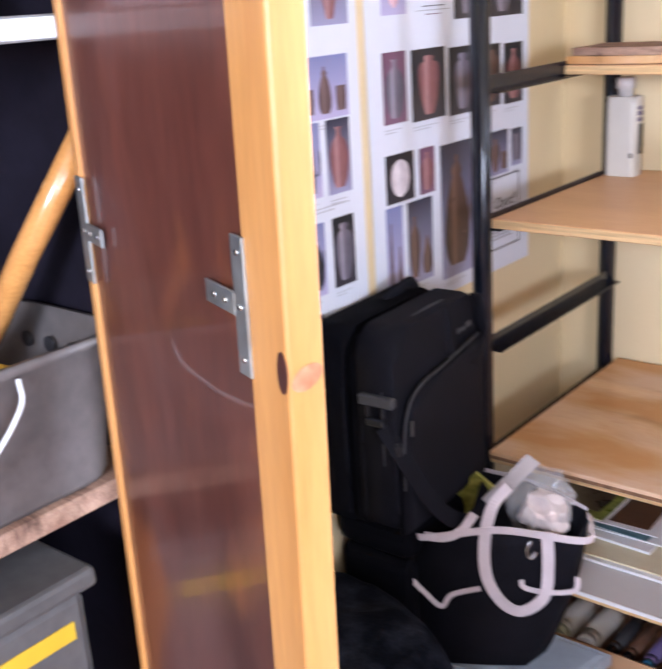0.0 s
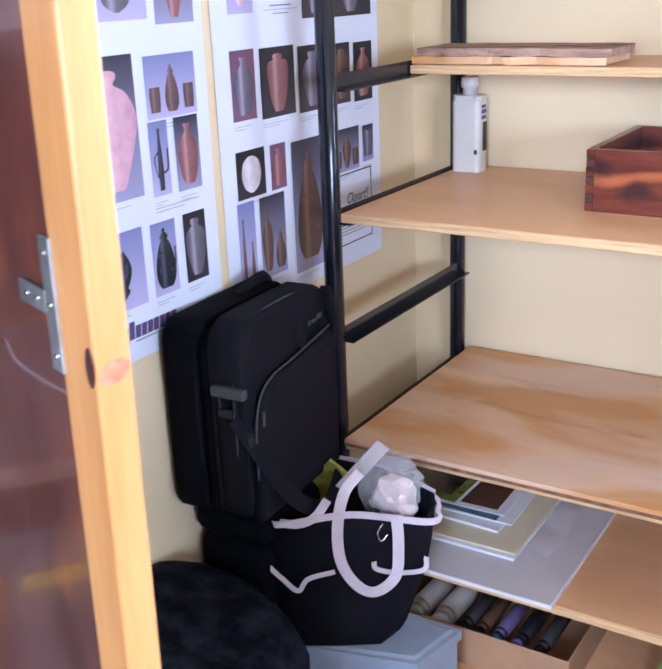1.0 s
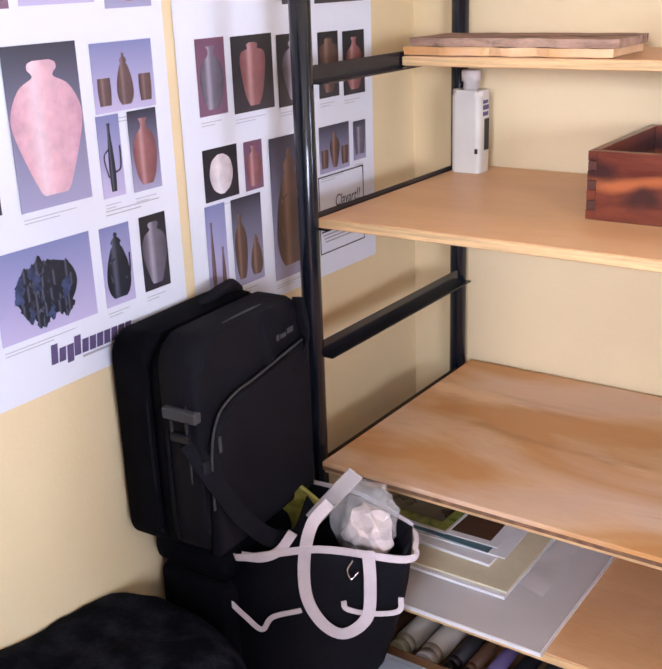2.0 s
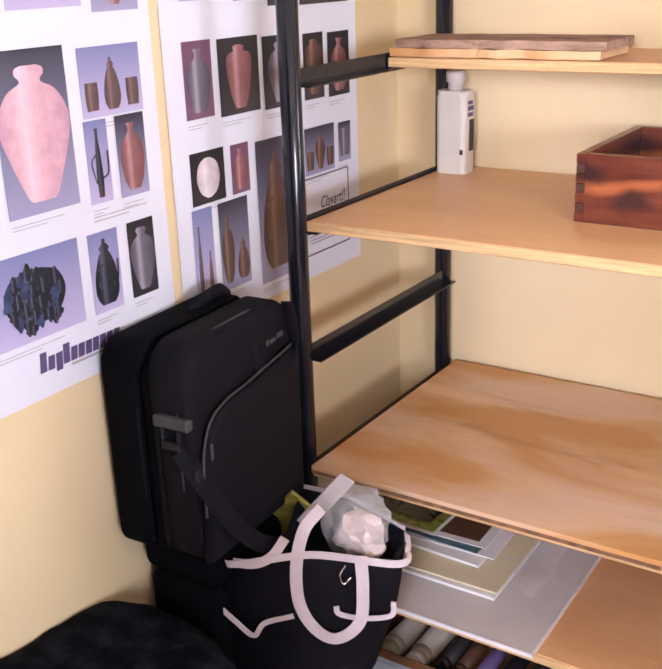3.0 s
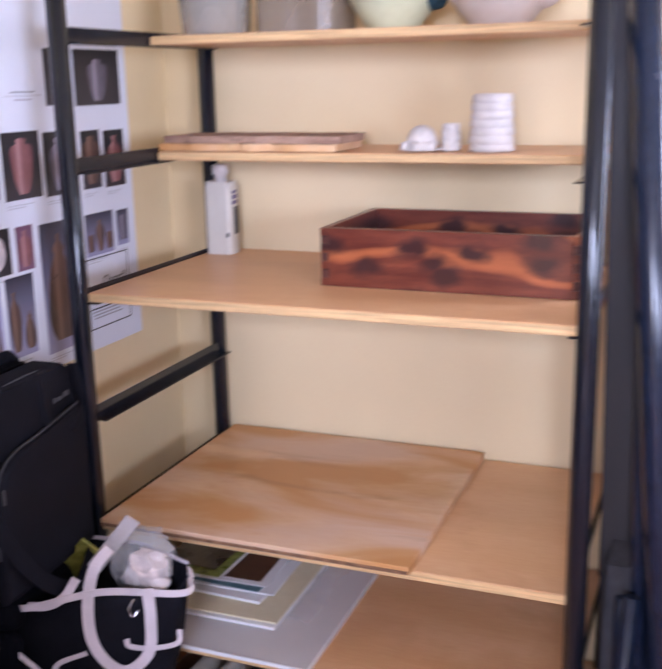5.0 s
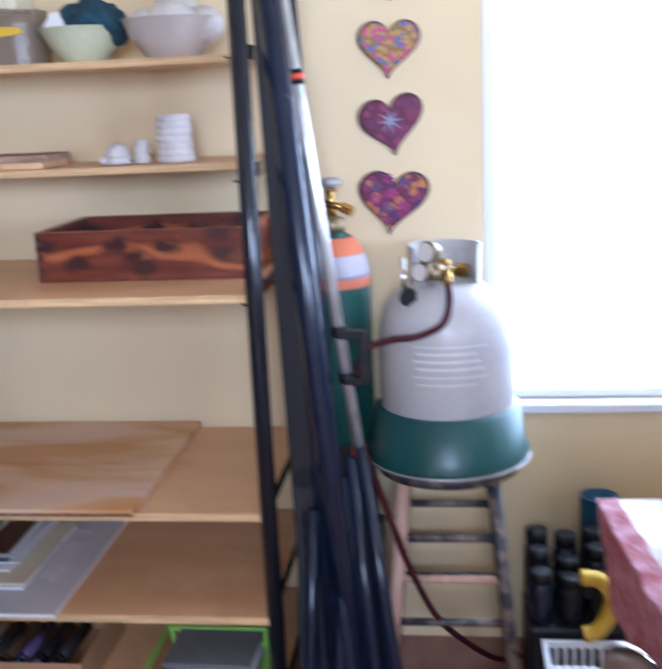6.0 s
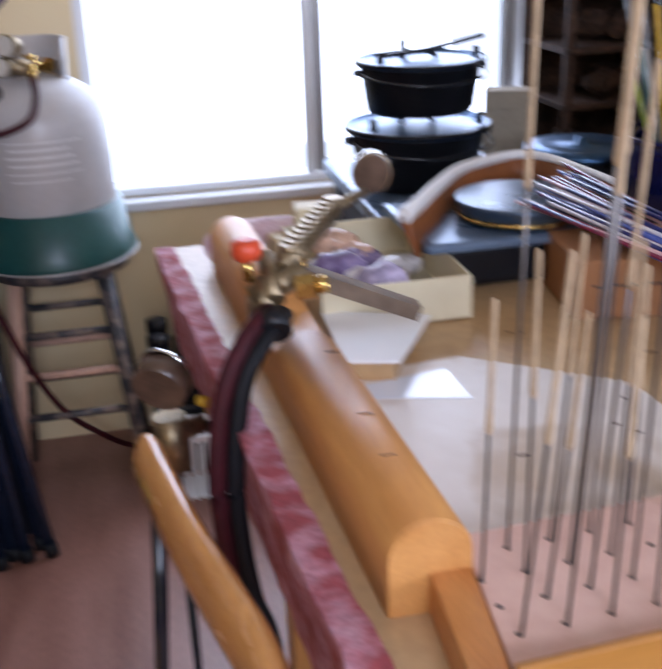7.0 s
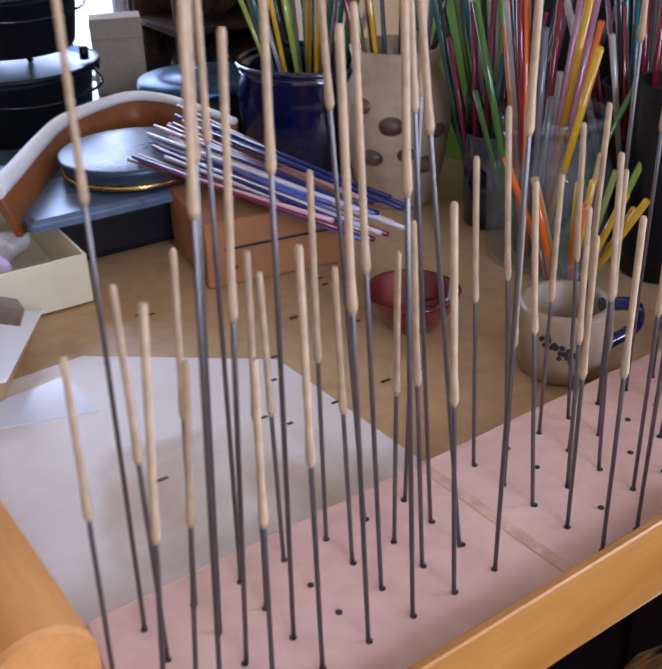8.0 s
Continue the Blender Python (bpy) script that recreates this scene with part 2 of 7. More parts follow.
oxy_orange = M("orange_paper_label", (0.72, 0.20, 0.09), 0.6, var=0.12, scale=10)
label_grey = M("grey_paper_label", (0.46, 0.42, 0.46), 0.55, var=0.12, scale=16)
rubber_red = M("red_rubber_hose", (0.045, 0.005, 0.009), 0.62, spec=0.25, var=0.2, scale=30)
rubber_black = M("black_rubber_hose", (0.005, 0.005, 0.007), 0.6, spec=0.25, var=0.2, scale=30)
red_knob = M("red_knob", (0.62, 0.07, 0.02), 0.4, var=0.12)
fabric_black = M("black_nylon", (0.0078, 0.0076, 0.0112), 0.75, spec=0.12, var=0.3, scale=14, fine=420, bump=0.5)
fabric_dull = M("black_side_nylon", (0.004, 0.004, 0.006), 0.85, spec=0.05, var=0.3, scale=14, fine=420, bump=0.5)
fuzzy_black = M("black_plush", (0.003, 0.0035, 0.006), 0.95, spec=0.05, var=0.6, scale=22, fine=160, bump=1.0, second=(0.015, 0.016, 0.023), contrast=(0.42, 0.66))
web_white = M("white_webbing", (0.62, 0.55, 0.57), 0.8, var=0.1, scale=20, fine=400, bump=0.4)
web_grey = M("grey_webbing", (0.055, 0.055, 0.058), 0.7, var=0.2, fine=300, bump=0.3)
paper_white = M("white_paper", (0.80, 0.79, 0.78), 0.55, var=0.04, scale=8, bump=0.03)
poster_paper = M("coated_poster_paper", (0.74, 0.76, 0.83), 0.42, var=0.03, scale=4, bump=0.03)
card_cream = M("cream_card", (0.70, 0.62, 0.42), 0.6, var=0.08, scale=8)
# black for print, and for the shade painted in holes and slots
ink = M("black_ink_and_hole_shade", (0.02, 0.018, 0.02), 0.6, var=0.1)
ink_grey = M("grey_print", (0.40, 0.39, 0.41), 0.6, var=0.05)
ink_violet = M("violet_ink", (0.10, 0.07, 0.17), 0.6, var=0.1)
ink_maroon = M("maroon_ink", (0.13, 0.02, 0.05), 0.6, var=0.1)
plexi = M("cloudy_acrylic", (0.86, 0.86, 0.86), 0.15, var=0.04, alpha=0.5)
clear_bag = M("clear_plastic_film", (0.92, 0.88, 0.88), 0.08, var=0.2, scale=30, fine=60, bump=0.8, alpha=0.24)
bottle_white = M("white_bottle_plastic", (0.62, 0.58, 0.50), 0.4, var=0.05, scale=5)
porcelain = M("unglazed_porcelain", (0.62, 0.57, 0.53), 0.6, var=0.10, scale=30, bump=0.25)
bowl_green = M("pale_green_glaze", (0.56, 0.58, 0.38), 0.3, var=0.08, scale=8)
bowl_white = M("milky_plastic", (0.60, 0.53, 0.46), 0.35, var=0.07, scale=8, alpha=0.9)
tub_clear = M("frosted_tub", (0.58, 0.54, 0.47), 0.25, var=0.06, scale=5, bump=0.03, alpha=0.42)
tub_smoky = M("smoky_plastic", (0.26, 0.205, 0.15), 0.25, var=0.08, scale=5, bump=0.03, alpha=0.62)
lime = M("lime_plastic", (0.28, 0.55, 0.09), 0.4, var=0.1)
yellow = M("yellow_plastic", (0.66, 0.42, 0.03), 0.4, var=0.08)
blue_plastic = M("blue_plastic", (0.02, 0.12, 0.24), 0.45, var=0.15)
teal_cloth = M("dark_teal_cloth", (0.012, 0.045, 0.065), 0.9, var=0.4, scale=30, bump=0.6)
grey_plastic = M("grey_plastic", (0.17, 0.165, 0.165), 0.45, var=0.15)
bin_blue = M("bluish_frosted_bin", (0.36, 0.42, 0.50), 0.35, var=0.1, alpha=0.85)
stone_bucket = M("galvanised_bucket", (0.17, 0.15, 0.14), 0.5, metal=0.3, var=0.25, scale=6)
cardboard = M("brown_cardboard", (0.42, 0.24, 0.12), 0.8, var=0.1, scale=10, fine=200)
box_orange = M("orange_cardboard", (0.33, 0.145, 0.055), 0.7, var=0.15, scale=10)
cast_iron = M("black_cast_iron", (0.006, 0.006, 0.008), 0.42, spec=0.3, var=0.3, scale=30, fine=160, bump=0.3)
# lid metal coloured blue to carry the sky's reflection from the window
lid_sky_tint = M("sky_tinted_lid", (0.045, 0.095, 0.18), 0.38, metal=0.9, var=0.3, scale=26, fine=90, bump=0.06)
crock_blue = M("cobalt_glaze", (0.006, 0.008, 0.05), 0.12, var=0.3, scale=10, coat=0.6)
vase_tan = M("speckled_tan_glaze", (0.42, 0.33, 0.22), 0.35, var=0.25, scale=9, fine=60, second=(0.52, 0.42, 0.30))
glaze_brown = M("brown_brushed_glaze", (0.10, 0.06, 0.04), 0.35, var=0.3, scale=30)
glass = M("clear_glass", (0.40, 0.46, 0.50), 0.05, var=0.05, bump=0.0, spec=1.0, alpha=0.16, coat=0.6)
window_glass = M("window_glass", (0.95, 0.97, 0.97), 0.03, var=0.02, bump=0.0, trans=1.0)
mug_clay = M("tan_stoneware", (0.34, 0.25, 0.16), 0.4, var=0.2, scale=20)
bowl_red = M("oxblood_glaze", (0.15, 0.010, 0.014), 0.16, var=0.35, scale=14, coat=0.6)
lid_black = M("dark_pan_lid", (0.06, 0.09, 0.14), 0.3, metal=0.5, var=0.15, scale=10)
lid_blue = M("blue_grey_lid", (0.14, 0.20, 0.30), 0.3, metal=0.35, var=0.12, scale=8)
leather = M("orange_brown_leather", (0.22, 0.07, 0.018), 0.5, var=0.2, scale=14)
chair_wood = M("orange_chair_wood", (0.50, 0.22, 0.06), 0.25, var=0.2, scale=3, fine=30, stretch=(10, 1.5, 10), second=(0.62, 0.30, 0.09), coat=0.6)
stool_dark = M("worn_dark_stool_paint", (0.035, 0.035, 0.04), 0.5, var=0.5, scale=26, fine=90, bump=0.3, second=(0.20, 0.15, 0.12), contrast=(0.45, 0.62))
stool_bare = M("bare_pinkish_wood", (0.58, 0.36, 0.26), 0.6, var=0.2, scale=6, stretch=(10, 10, 1))
dark_grey_cloth = M("charcoal_cloth", (0.03, 0.028, 0.032), 0.9, var=0.3, scale=20, bump=0.4)
outside_white = glowing("bright_overcast_distance", (0.78, 0.88, 1.0), 5.0)
stained(weathered, (0.06, 0.028, 0.018), 14.0, 0.56, 0.66, 0.8, (0.8, 3, 1))
stained(dark_lacquer, (0.13, 0.062, 0.055), 3.2, 0.47, 0.64, 0.6, (2.0, 2.0, 0.8))
stained(dark_lacquer, (0.26, 0.085, 0.028), 5.5, 0.54, 0.68, 0.55, (1.5, 1.5, 1.0))
stained(bench_sheet, (0.40, 0.26, 0.13), 7.0, 0.54, 0.68, 0.6)
stained(bench_top, (0.26, 0.13, 0.05), 9.0, 0.58, 0.72, 0.5)
stained(tank_white, (0.50, 0.42, 0.36), 6.0, 0.54, 0.72, 0.5, (1, 1, 0.5))
stained(pine, (0.42, 0.15, 0.035), 3.0, 0.55, 0.75, 0.5, (6, 6, 0.5))
stained(pine_y, (0.44, 0.16, 0.035), 4.0, 0.56, 0.72, 0.5, (4, 0.8, 4))
ground_mat = M("pale_dry_ground", (0.36, 0.32, 0.26), 0.9, var=0.2, scale=0.5)


# ---------------------------------------------------------------- mesh helpers
def box(bm, x0, x1, y0, y1, z0, z1, bevel=0.0, seg=1):
    r = bmesh.ops.create_cube(bm, size=1, matrix=Matrix.Translation(((x0 + x1) / 2, (y0 + y1) / 2, (z0 + z1) / 2)) @ Matrix.Diagonal((x1 - x0, y1 - y0, z1 - z0, 1)))
    if bevel:
        edges = list({e for v in r["verts"] for e in v.link_edges})
        bmesh.ops.bevel(bm, geom=edges, offset=bevel, segments=seg, affect="EDGES", profile=0.5)
    return bm


def cyl(bm, p0, p1, r0, r1=None, seg=16, smooth=True):
    p0, p1 = Vector(p0), Vector(p1)
    q = (p1 - p0).to_track_quat("Z", "Y").to_matrix().to_4x4()
    r = bmesh.ops.create_cone(bm, cap_ends=True, segments=seg, radius1=r0, radius2=r0 if r1 is None else r1, depth=(p1 - p0).length, matrix=Matrix.Translation((p0 + p1) / 2) @ q)
    if smooth:
        for f in {f for v in r["verts"] for f in v.link_faces}:
            f.smooth = len(f.verts) == 4
    return bm


def lathe(bm, profile, seg=32, c=(0, 0, 0), wobble=0.0, ring=False):
    rings = []
    for k, (r, z) in enumerate(profile):
        rings.append([bm.verts.new((c[0] + r * (1 + wobble * math.sin(3 * a + k)) * math.cos(a), c[1] + r * (1 + wobble * math.sin(2 * a + 1.3 * k)) * math.sin(a), c[2] + z)) for a in [2 * math.pi * i / seg for i in range(seg)]])
    for a, b in zip(rings, rings[1:] + ([rings[0]] if ring else [])):
        for i in range(seg):
            f = bm.faces.new((a[i], a[(i + 1) % seg], b[(i + 1) % seg], b[i]))
            f.smooth = True
    for end in () if ring else (rings[0][::-1], rings[-1]):
        bm.faces.new(end)
    return bm


def bend(points, n=24):
    """A smooth run through the points."""
    P = [Vector(p) for p in points]
    P = [2 * P[0] - P[1]] + P + [2 * P[-1] - P[-2]]
    out = []
    for k in range(1, len(P) - 2):
        for i in range(n):
            t = i / n
            a, b, c, d = P[k - 1], P[k], P[k + 1], P[k + 2]
            out.append(0.5 * (2 * b + (c - a) * t + (2 * a - 5 * b + 4 * c - d) * t * t + (3 * b - a - 3 * c + d) * t ** 3))
    return out + [P[-2]]


def sweep(bm, points, rx, ry=None, seg=10, taper=None, up=(0, 0, 1)):
    """A round or oval bar along the points."""
    ry = rx if ry is None else ry
    rings, n = [], len(points)
    for i, p in enumerate(points):
        d = (points[min(i + 1, n - 1)] - points[max(i - 1, 0)]).normalized()
        s = d.cross(Vector(up))
        s = s.normalized() if s.length > 1e-4 else d.orthogonal().normalized()
        u = s.cross(d).normalized()
        k = 1 if taper is None else taper(i / (n - 1))
        rings.append([bm.verts.new(p + s * rx * k * math.cos(a) + u * ry * k * math.sin(a)) for a in [2 * math.pi * j / seg for j in range(seg)]])
    for a, b in zip(rings, rings[1:]):
        for j in range(seg):
            f = bm.faces.new((a[j], a[(j + 1) % seg], b[(j + 1) % seg], b[j]))
            f.smooth = True
    bm.faces.new(rings[0][::-1])
    bm.faces.new(rings[-1])
    return bm


def slab(bm, outline, z0, z1, m=Matrix(), bevel=0.0):
    """An outline in x and y given depth from z0 to z1, then moved by m."""
    a = [bm.verts.new(m @ Vector((x, y, z0))) for x, y in outline]
    b = [bm.verts.new(m @ Vector((x, y, z1))) for x, y in outline]
    n = len(outline)
    bm.faces.new(a[::-1])
    top = bm.faces.new(b)
    for i in range(n):
        bm.faces.new((a[i], a[(i + 1) % n], b[(i + 1) % n], b[i]))
    if bevel:
        bmesh.ops.bevel(bm, geom=list(top.edges), offset=bevel, segments=2, affect="EDGES", profile=0.5)
    return bm


def rounded(w, h, r, n=6):
    """The outline of a rectangle with round corners, about its middle."""
    out = []
    for cx, cy, a0 in ((w / 2 - r, h / 2 - r, 0), (-w / 2 + r, h / 2 - r, 90), (-w / 2 + r, -h / 2 + r, 180), (w / 2 - r, -h / 2 + r, 270)):
        out += [(cx + r * math.cos(radians(a0 + 90 * i / n)), cy + r * math.sin(radians(a0 + 90 * i / n))) for i in range(n + 1)]
    return out


def mesh_of(name, bm, material):
    bmesh.ops.recalc_face_normals(bm, faces=bm.faces)
    d = bpy.data.meshes.new(name)
    bm.to_mesh(d)
    bm.free()
    d.materials.append(material)
    return d


def part(name, bm, material, parent, label=""):
    ob = new(name, mesh_of(name, bm, material))
    ob.parent = parent
    return tagged(ob, label)


def thing(name, place, label, category, group="", turn=0.0, kind=""):
    ob = new(name)
    ob.matrix_world = pose(*place, 0, 0, turn)
    ob.empty_display_size = 0.05
    return tagged(ob, label, category, group, kind)


def solo(name, bm, material, label, category, group="", kind="", place=(0, 0, 0), turn=0.0):
    ob = new(name, mesh_of(name, bm, material))
    ob.matrix_world = pose(*place, 0, 0, turn)
    return tagged(ob, label, category, group, kind)


def B():
    return bmesh.new()


def crumple(bm, amount, scale, seed=0.0):
    for v in bm.verts:
        v.co += Vector(noise.noise_vector(v.co * scale + Vector((seed, seed, seed)))) * amount


# ---------------------------------------------------------------- the room
WX, EX, NY, SY, CZ = -0.025, 3.7, 0.0, -4.6, 2.55
solo("ground", box(B(), -60, 60, -60, 60, -0.5, -0.25), ground_mat, "pale dry ground outside the room", "ground", kind="structure")
solo("floor", box(B(), WX - 0.1, EX + 0.1, SY - 0.1, NY + 0.1, -0.2, 0.0), floor_tile, "smooth reddish brown floor of the studio", "floor", kind="structure")
solo("ceiling", box(B(), WX - 0.1, EX + 0.1, SY - 0.1, NY + 0.1, CZ, CZ + 0.1), ceiling_bounce, "unseen ceiling in a tan chosen to weaken bounced light", "ceiling", kind="structure")
solo("wall_west", box(B(), WX - 0.1, WX, SY, NY, -0.006, CZ), wall_cream, "cream painted wall with posters", "wall", kind="structure")
D0, D1, DZ = -3.95, -2.05, 2.25
bm = B()
box(bm, EX, EX + 0.1, SY, D0, -0.006, CZ)
box(bm, EX, EX + 0.1, D1, NY, -0.006, CZ)
box(bm, EX, EX + 0.1, D0, D1, DZ, CZ)
solo("wall_east", bm, wall_cream, "cream painted wall with a wide doorway", "wall", kind="structure")
W0, W1, WZ0, WZ1 = 1.515, 2.71, 0.66, 1.98
bm = B()
box(bm, WX - 0.1, W0, NY, NY + 0.12, -0.006, CZ)
box(bm, W1, EX + 0.1, NY, NY + 0.12, -0.006, CZ)
box(bm, W0, W1, NY, NY + 0.12, -0.006, WZ0)
box(bm, W0, W1, NY, NY + 0.12, WZ1, CZ)
solo("wall_north", bm, wall_cream, "cream painted wall with the window", "wall", kind="structure")
# wall out of view, its opening added behind the south fill lamp
bm = B()
box(bm, WX - 0.1, 1.35, SY - 0.1, SY, -0.006, CZ)
box(bm, 2.95, EX + 0.1, SY - 0.1, SY, -0.006, CZ)
box(bm, 1.35, 2.95, SY - 0.1, SY, 2.2, CZ)
solo("wall_south", bm, wall_cream, "unseen cream painted wall with an added opening for the fill lamp", "wall", kind="structure")
solo("backdrop", box(B(), -6, 10, 3.0, 3.02, -0.25, 7), outside_white, "bright overcast distance outside the window", "backdrop", kind="structure")

win = thing("window_1", (0, 0, 0), "sliding white framed window with blown out daylight", "window", kind="structure")
fr = B()
box(fr, W0, W0 + 0.028, -0.004, 0.12, WZ0, WZ1, 0.003)
box(fr, W1 - 0.028, W1, -0.004, 0.12, WZ0, WZ1, 0.003)
box(fr, W0 + 0.028, W1 - 0.028, 0.0, 0.12, WZ1 - 0.028, WZ1, 0.003)
box(fr, W0 + 0.028, W1 - 0.028, 0.03, 0.12, WZ0 + 0.012, WZ0 + 0.032, 0.003)
part("window_frame", fr, white_trim, win)
part("window_sill", box(B(), W0 - 0.01, W1 + 0.01, -0.022, 0.03, WZ0 - 0.018, WZ0 + 0.008, 0.004), white_trim, win, "narrow white sill")
sash = B()
box(sash, 2.085, 2.112, 0.035, 0.06, WZ0 + 0.032, WZ1 - 0.028, 0.003)
part("sash", sash, white_trim, win)
sash = B()
box(sash, 2.112, 2.148, 0.06, 0.09, WZ0 + 0.032, WZ1 - 0.028, 0.003)
box(sash, 2.148, W1 - 0.028, 0.06, 0.09, WZ0 + 0.032, WZ0 + 0.062, 0.003)
box(sash, W1 - 0.058, W1 - 0.028, 0.06, 0.09, WZ0 + 0.062, WZ1 - 0.028, 0.003)
part("sash", sash, grey_alu, win, "grey metal sliding sash")
for a, b, y in ((W0 + 0.028, 2.085, 0.046), (2.148, W1 - 0.058, 0.073)):
    p = part("pane", box(B(), a, b, y, y + 0.003, WZ0 + 0.03, WZ1 - 0.028), window_glass, win)
    p.visible_shadow = False

# ---------------------------------------------------------------- shelving unit
PX0, PX1, PYF, PYB = 0.105, 1.048, -0.585, -0.035
unit = thing("shelving_unit", (0, 0, 0), "black steel shelving unit on casters with plywood boards", "shelving")
for x in (PX0, PX1):
    for y in (PYF, PYB):
        bm = B()
        cyl(bm, (x, y, 0.108), (x, y, 1.95), 0.018, seg=20)
        part("post", bm, black_steel, unit)
for x, y in ((PX0, PYF), (PX1, PYF), (PX0, PYB), (PX1, PYB)):
    c = part("caster", lathe(B(), [(0.010, 0), (0.022, 0.004), (0.024, 0.016), (0.018, 0.03), (0.012, 0.034)], 18, (x, y, 0.078)), chrome, unit, "chrome caster")
    w = B()
    cyl(w, (x - 0.012, y - 0.016, 0.040), (x + 0.012, y - 0.016, 0.040), 0.040, seg=28)
    part("wheel", w, black_plastic, c)
    part("hub", cyl(B(), (x - 0.0135, y - 0.016, 0.040), (x + 0.0135, y - 0.016, 0.040), 0.016, seg=20), chrome, c)
    for fx in (-0.019, 0.015):
        part("fork", slab(B(), [(y - 0.028, 0.030), (y - 0.004, 0.030), (y + 0.020, 0.084), (y - 0.022, 0.084)], x + fx, x + fx + 0.004, Matrix(((0, 0, 1, 0), (1, 0, 0, 0), (0, 1, 0, 0), (0, 0, 0, 1)))), chrome, c)
LEVELS = ((1.552, -0.29), (1.320, -0.285), (1.075, -0.572), (0.613, -0.588), (0.380, -0.598), (0.150, -0.585))
for z in (1.534, 1.302, 1.057, 0.823, 0.595, 0.362, 0.132):
    for x, s in ((PX0, 1), (PX1, -1)):
        if z == 0.823 and s < 0:
            continue
        bm = B()
        box(bm, min(x + s * 0.008, x + s * 0.032), max(x + s * 0.008, x + s * 0.032), PYF + 0.012, PYB - 0.0, z - 0.004, z - 0.001, 0.0005)
        box(bm, min(x + s * 0.006, x + s * 0.009), max(x + s * 0.006, x + s * 0.009), PYF + 0.012, PYB - 0.0, z - 0.004, z + 0.026, 0.0005)
        part("bracket_rail", bm, black_steel, unit)
for k, (z, yf) in enumerate(LEVELS):
    bm = B()
    box(bm, PX0 + 0.012, PX1 - 0.012, yf, -0.02, z - 0.018, z, 0.0015)
    b = part("shelf_board", bm, ply_pale, unit)
    part("edge", box(B(), PX0 + 0.012, PX1 - 0.012, yf - 0.0022, yf, z - 0.0165, z - 0.0015, 0.0005), ply_edge, b)

bm = B()
box(bm, 0.132, 0.765, -0.612, -0.022, 0.6145, 0.631, 0.0015)
sheet = solo("plywood_sheet", bm, ply_old, "loose stained plywood sheet lying on the shelf", "plywood")
part("edge", box(B(), 0.134, 0.763, -0.6135, -0.6115, 0.6165, 0.623, 0.0004), brown_edge, sheet, "weathered dark ply layer")

# ---------------------------------------------------------------- on the boards
for k, (z, dx, tw) in enumerate(((1.3205, 0.0, 0.6), (1.336, 0.012, -0.4))):
    bm = B()
    bmesh.ops.create_grid(bm, x_segments=26, y_segments=4, size=0.5, matrix=Matrix.Diagonal((0.395, 0.15, 1, 1)))
    g = bmesh.ops.extrude_face_region(bm, geom=bm.faces[:])
    bmesh.ops.translate(bm, vec=(0, 0, 0.0145), verts=[v for v in g["geom"] if isinstance(v, bmesh.types.BMVert)])
    for v in bm.verts:
        v.co += Vector((noise.noise(v.co * 22 + Vector((k, 0, 0))) * 0.006, noise.noise(v.co * 19) * 0.008, noise.noise(v.co * 30) * 0.0012 + 0.0012))
    solo("weathered_plank", bm, weathered if k else ply_old, "rough weathered plank with split edges" if k else "thin splintered ply offcut under a plank", "plank", place=(0.315 + dx, -0.205, z), turn=tw)

cb = thing("cedar_box", (0.52, -0.385, 1.0755), "open red cedar box with finger joints and knots", "box")
CW, CD, CH, T = 0.49, 0.31, 0.112, 0.015
for nm, (a, b, c, d) in (("front_panel", (T, CW - T, 0, T)), ("back_panel", (T, CW - T, CD - T, CD))):
    part(nm, box(B(), a, b, c, d, 0, CH, 0.001), cedar, cb)
for x in (0, CW - T):
    part("side_panel", box(B(), x, x + T, T, CD - T, 0, CH, 0.001), cedar, cb)
    for y in (0, CD - T):
        for i in range(7):
            z = CH * i / 7
            part("finger", box(B(), x + (0.0006 if i % 2 else 0), x + T, y, y + T, z + 0.0004, z + CH / 7 - 0.0004, 0.0005), cedar_end if i % 2 else cedar, cb)
part("bottom_panel", box(B(), T, CW - T, T, CD - T, 0.004, 0.010), cedar, cb)

bt = thing("glue_bottle", (0.158, -0.088, 1.0755), "white plastic bottle with a dark printed label", "bottle")
bm = B()
slab(bm, rounded(0.066, 0.05, 0.012), 0, 0.165, bevel=0.012)
part("body", bm, bottle_white, bt)
part("neck", lathe(B(), [(0.016, 0.16), (0.015, 0.18), (0.019, 0.181), (0.019, 0.2), (0.017, 0.203)], 24), porcelain, bt, "white screw cap")
for i, (z, w, h) in enumerate(((0.138, 0.03, 0.007), (0.126, 0.036, 0.009), (0.114, 0.033, 0.008))):
    part("print_bar", box(B(), 0.0332, 0.0337, -0.012, -0.012 + w * 0.7, z, z + h), ink_violet, bt)
part("label", box(B(), 0.0332, 0.0336, -0.005, 0.016, 0.045, 0.108), ink, bt, "dark label")
part("print_bar", box(B(), 0.022, 0.029, -0.0256, -0.0251, 0.04, 0.05), ink, bt)

# small white ceramics
dm = thing("shell_dish", (0.672, -0.22, 1.3205), "small white domed shell on a saucer", "ornament")
part("saucer", lathe(B(), [(0.02, 0), (0.044, 0.003), (0.046, 0.006), (0.04, 0.0055), (0.01, 0.004)], 28), porcelain, dm)
bm = lathe(B(), [(0.026, 0.0045), (0.03, 0.012), (0.029, 0.026), (0.021, 0.042), (0.008, 0.05)], 22, wobble=0.06)
part("shell", bm, porcelain, dm)
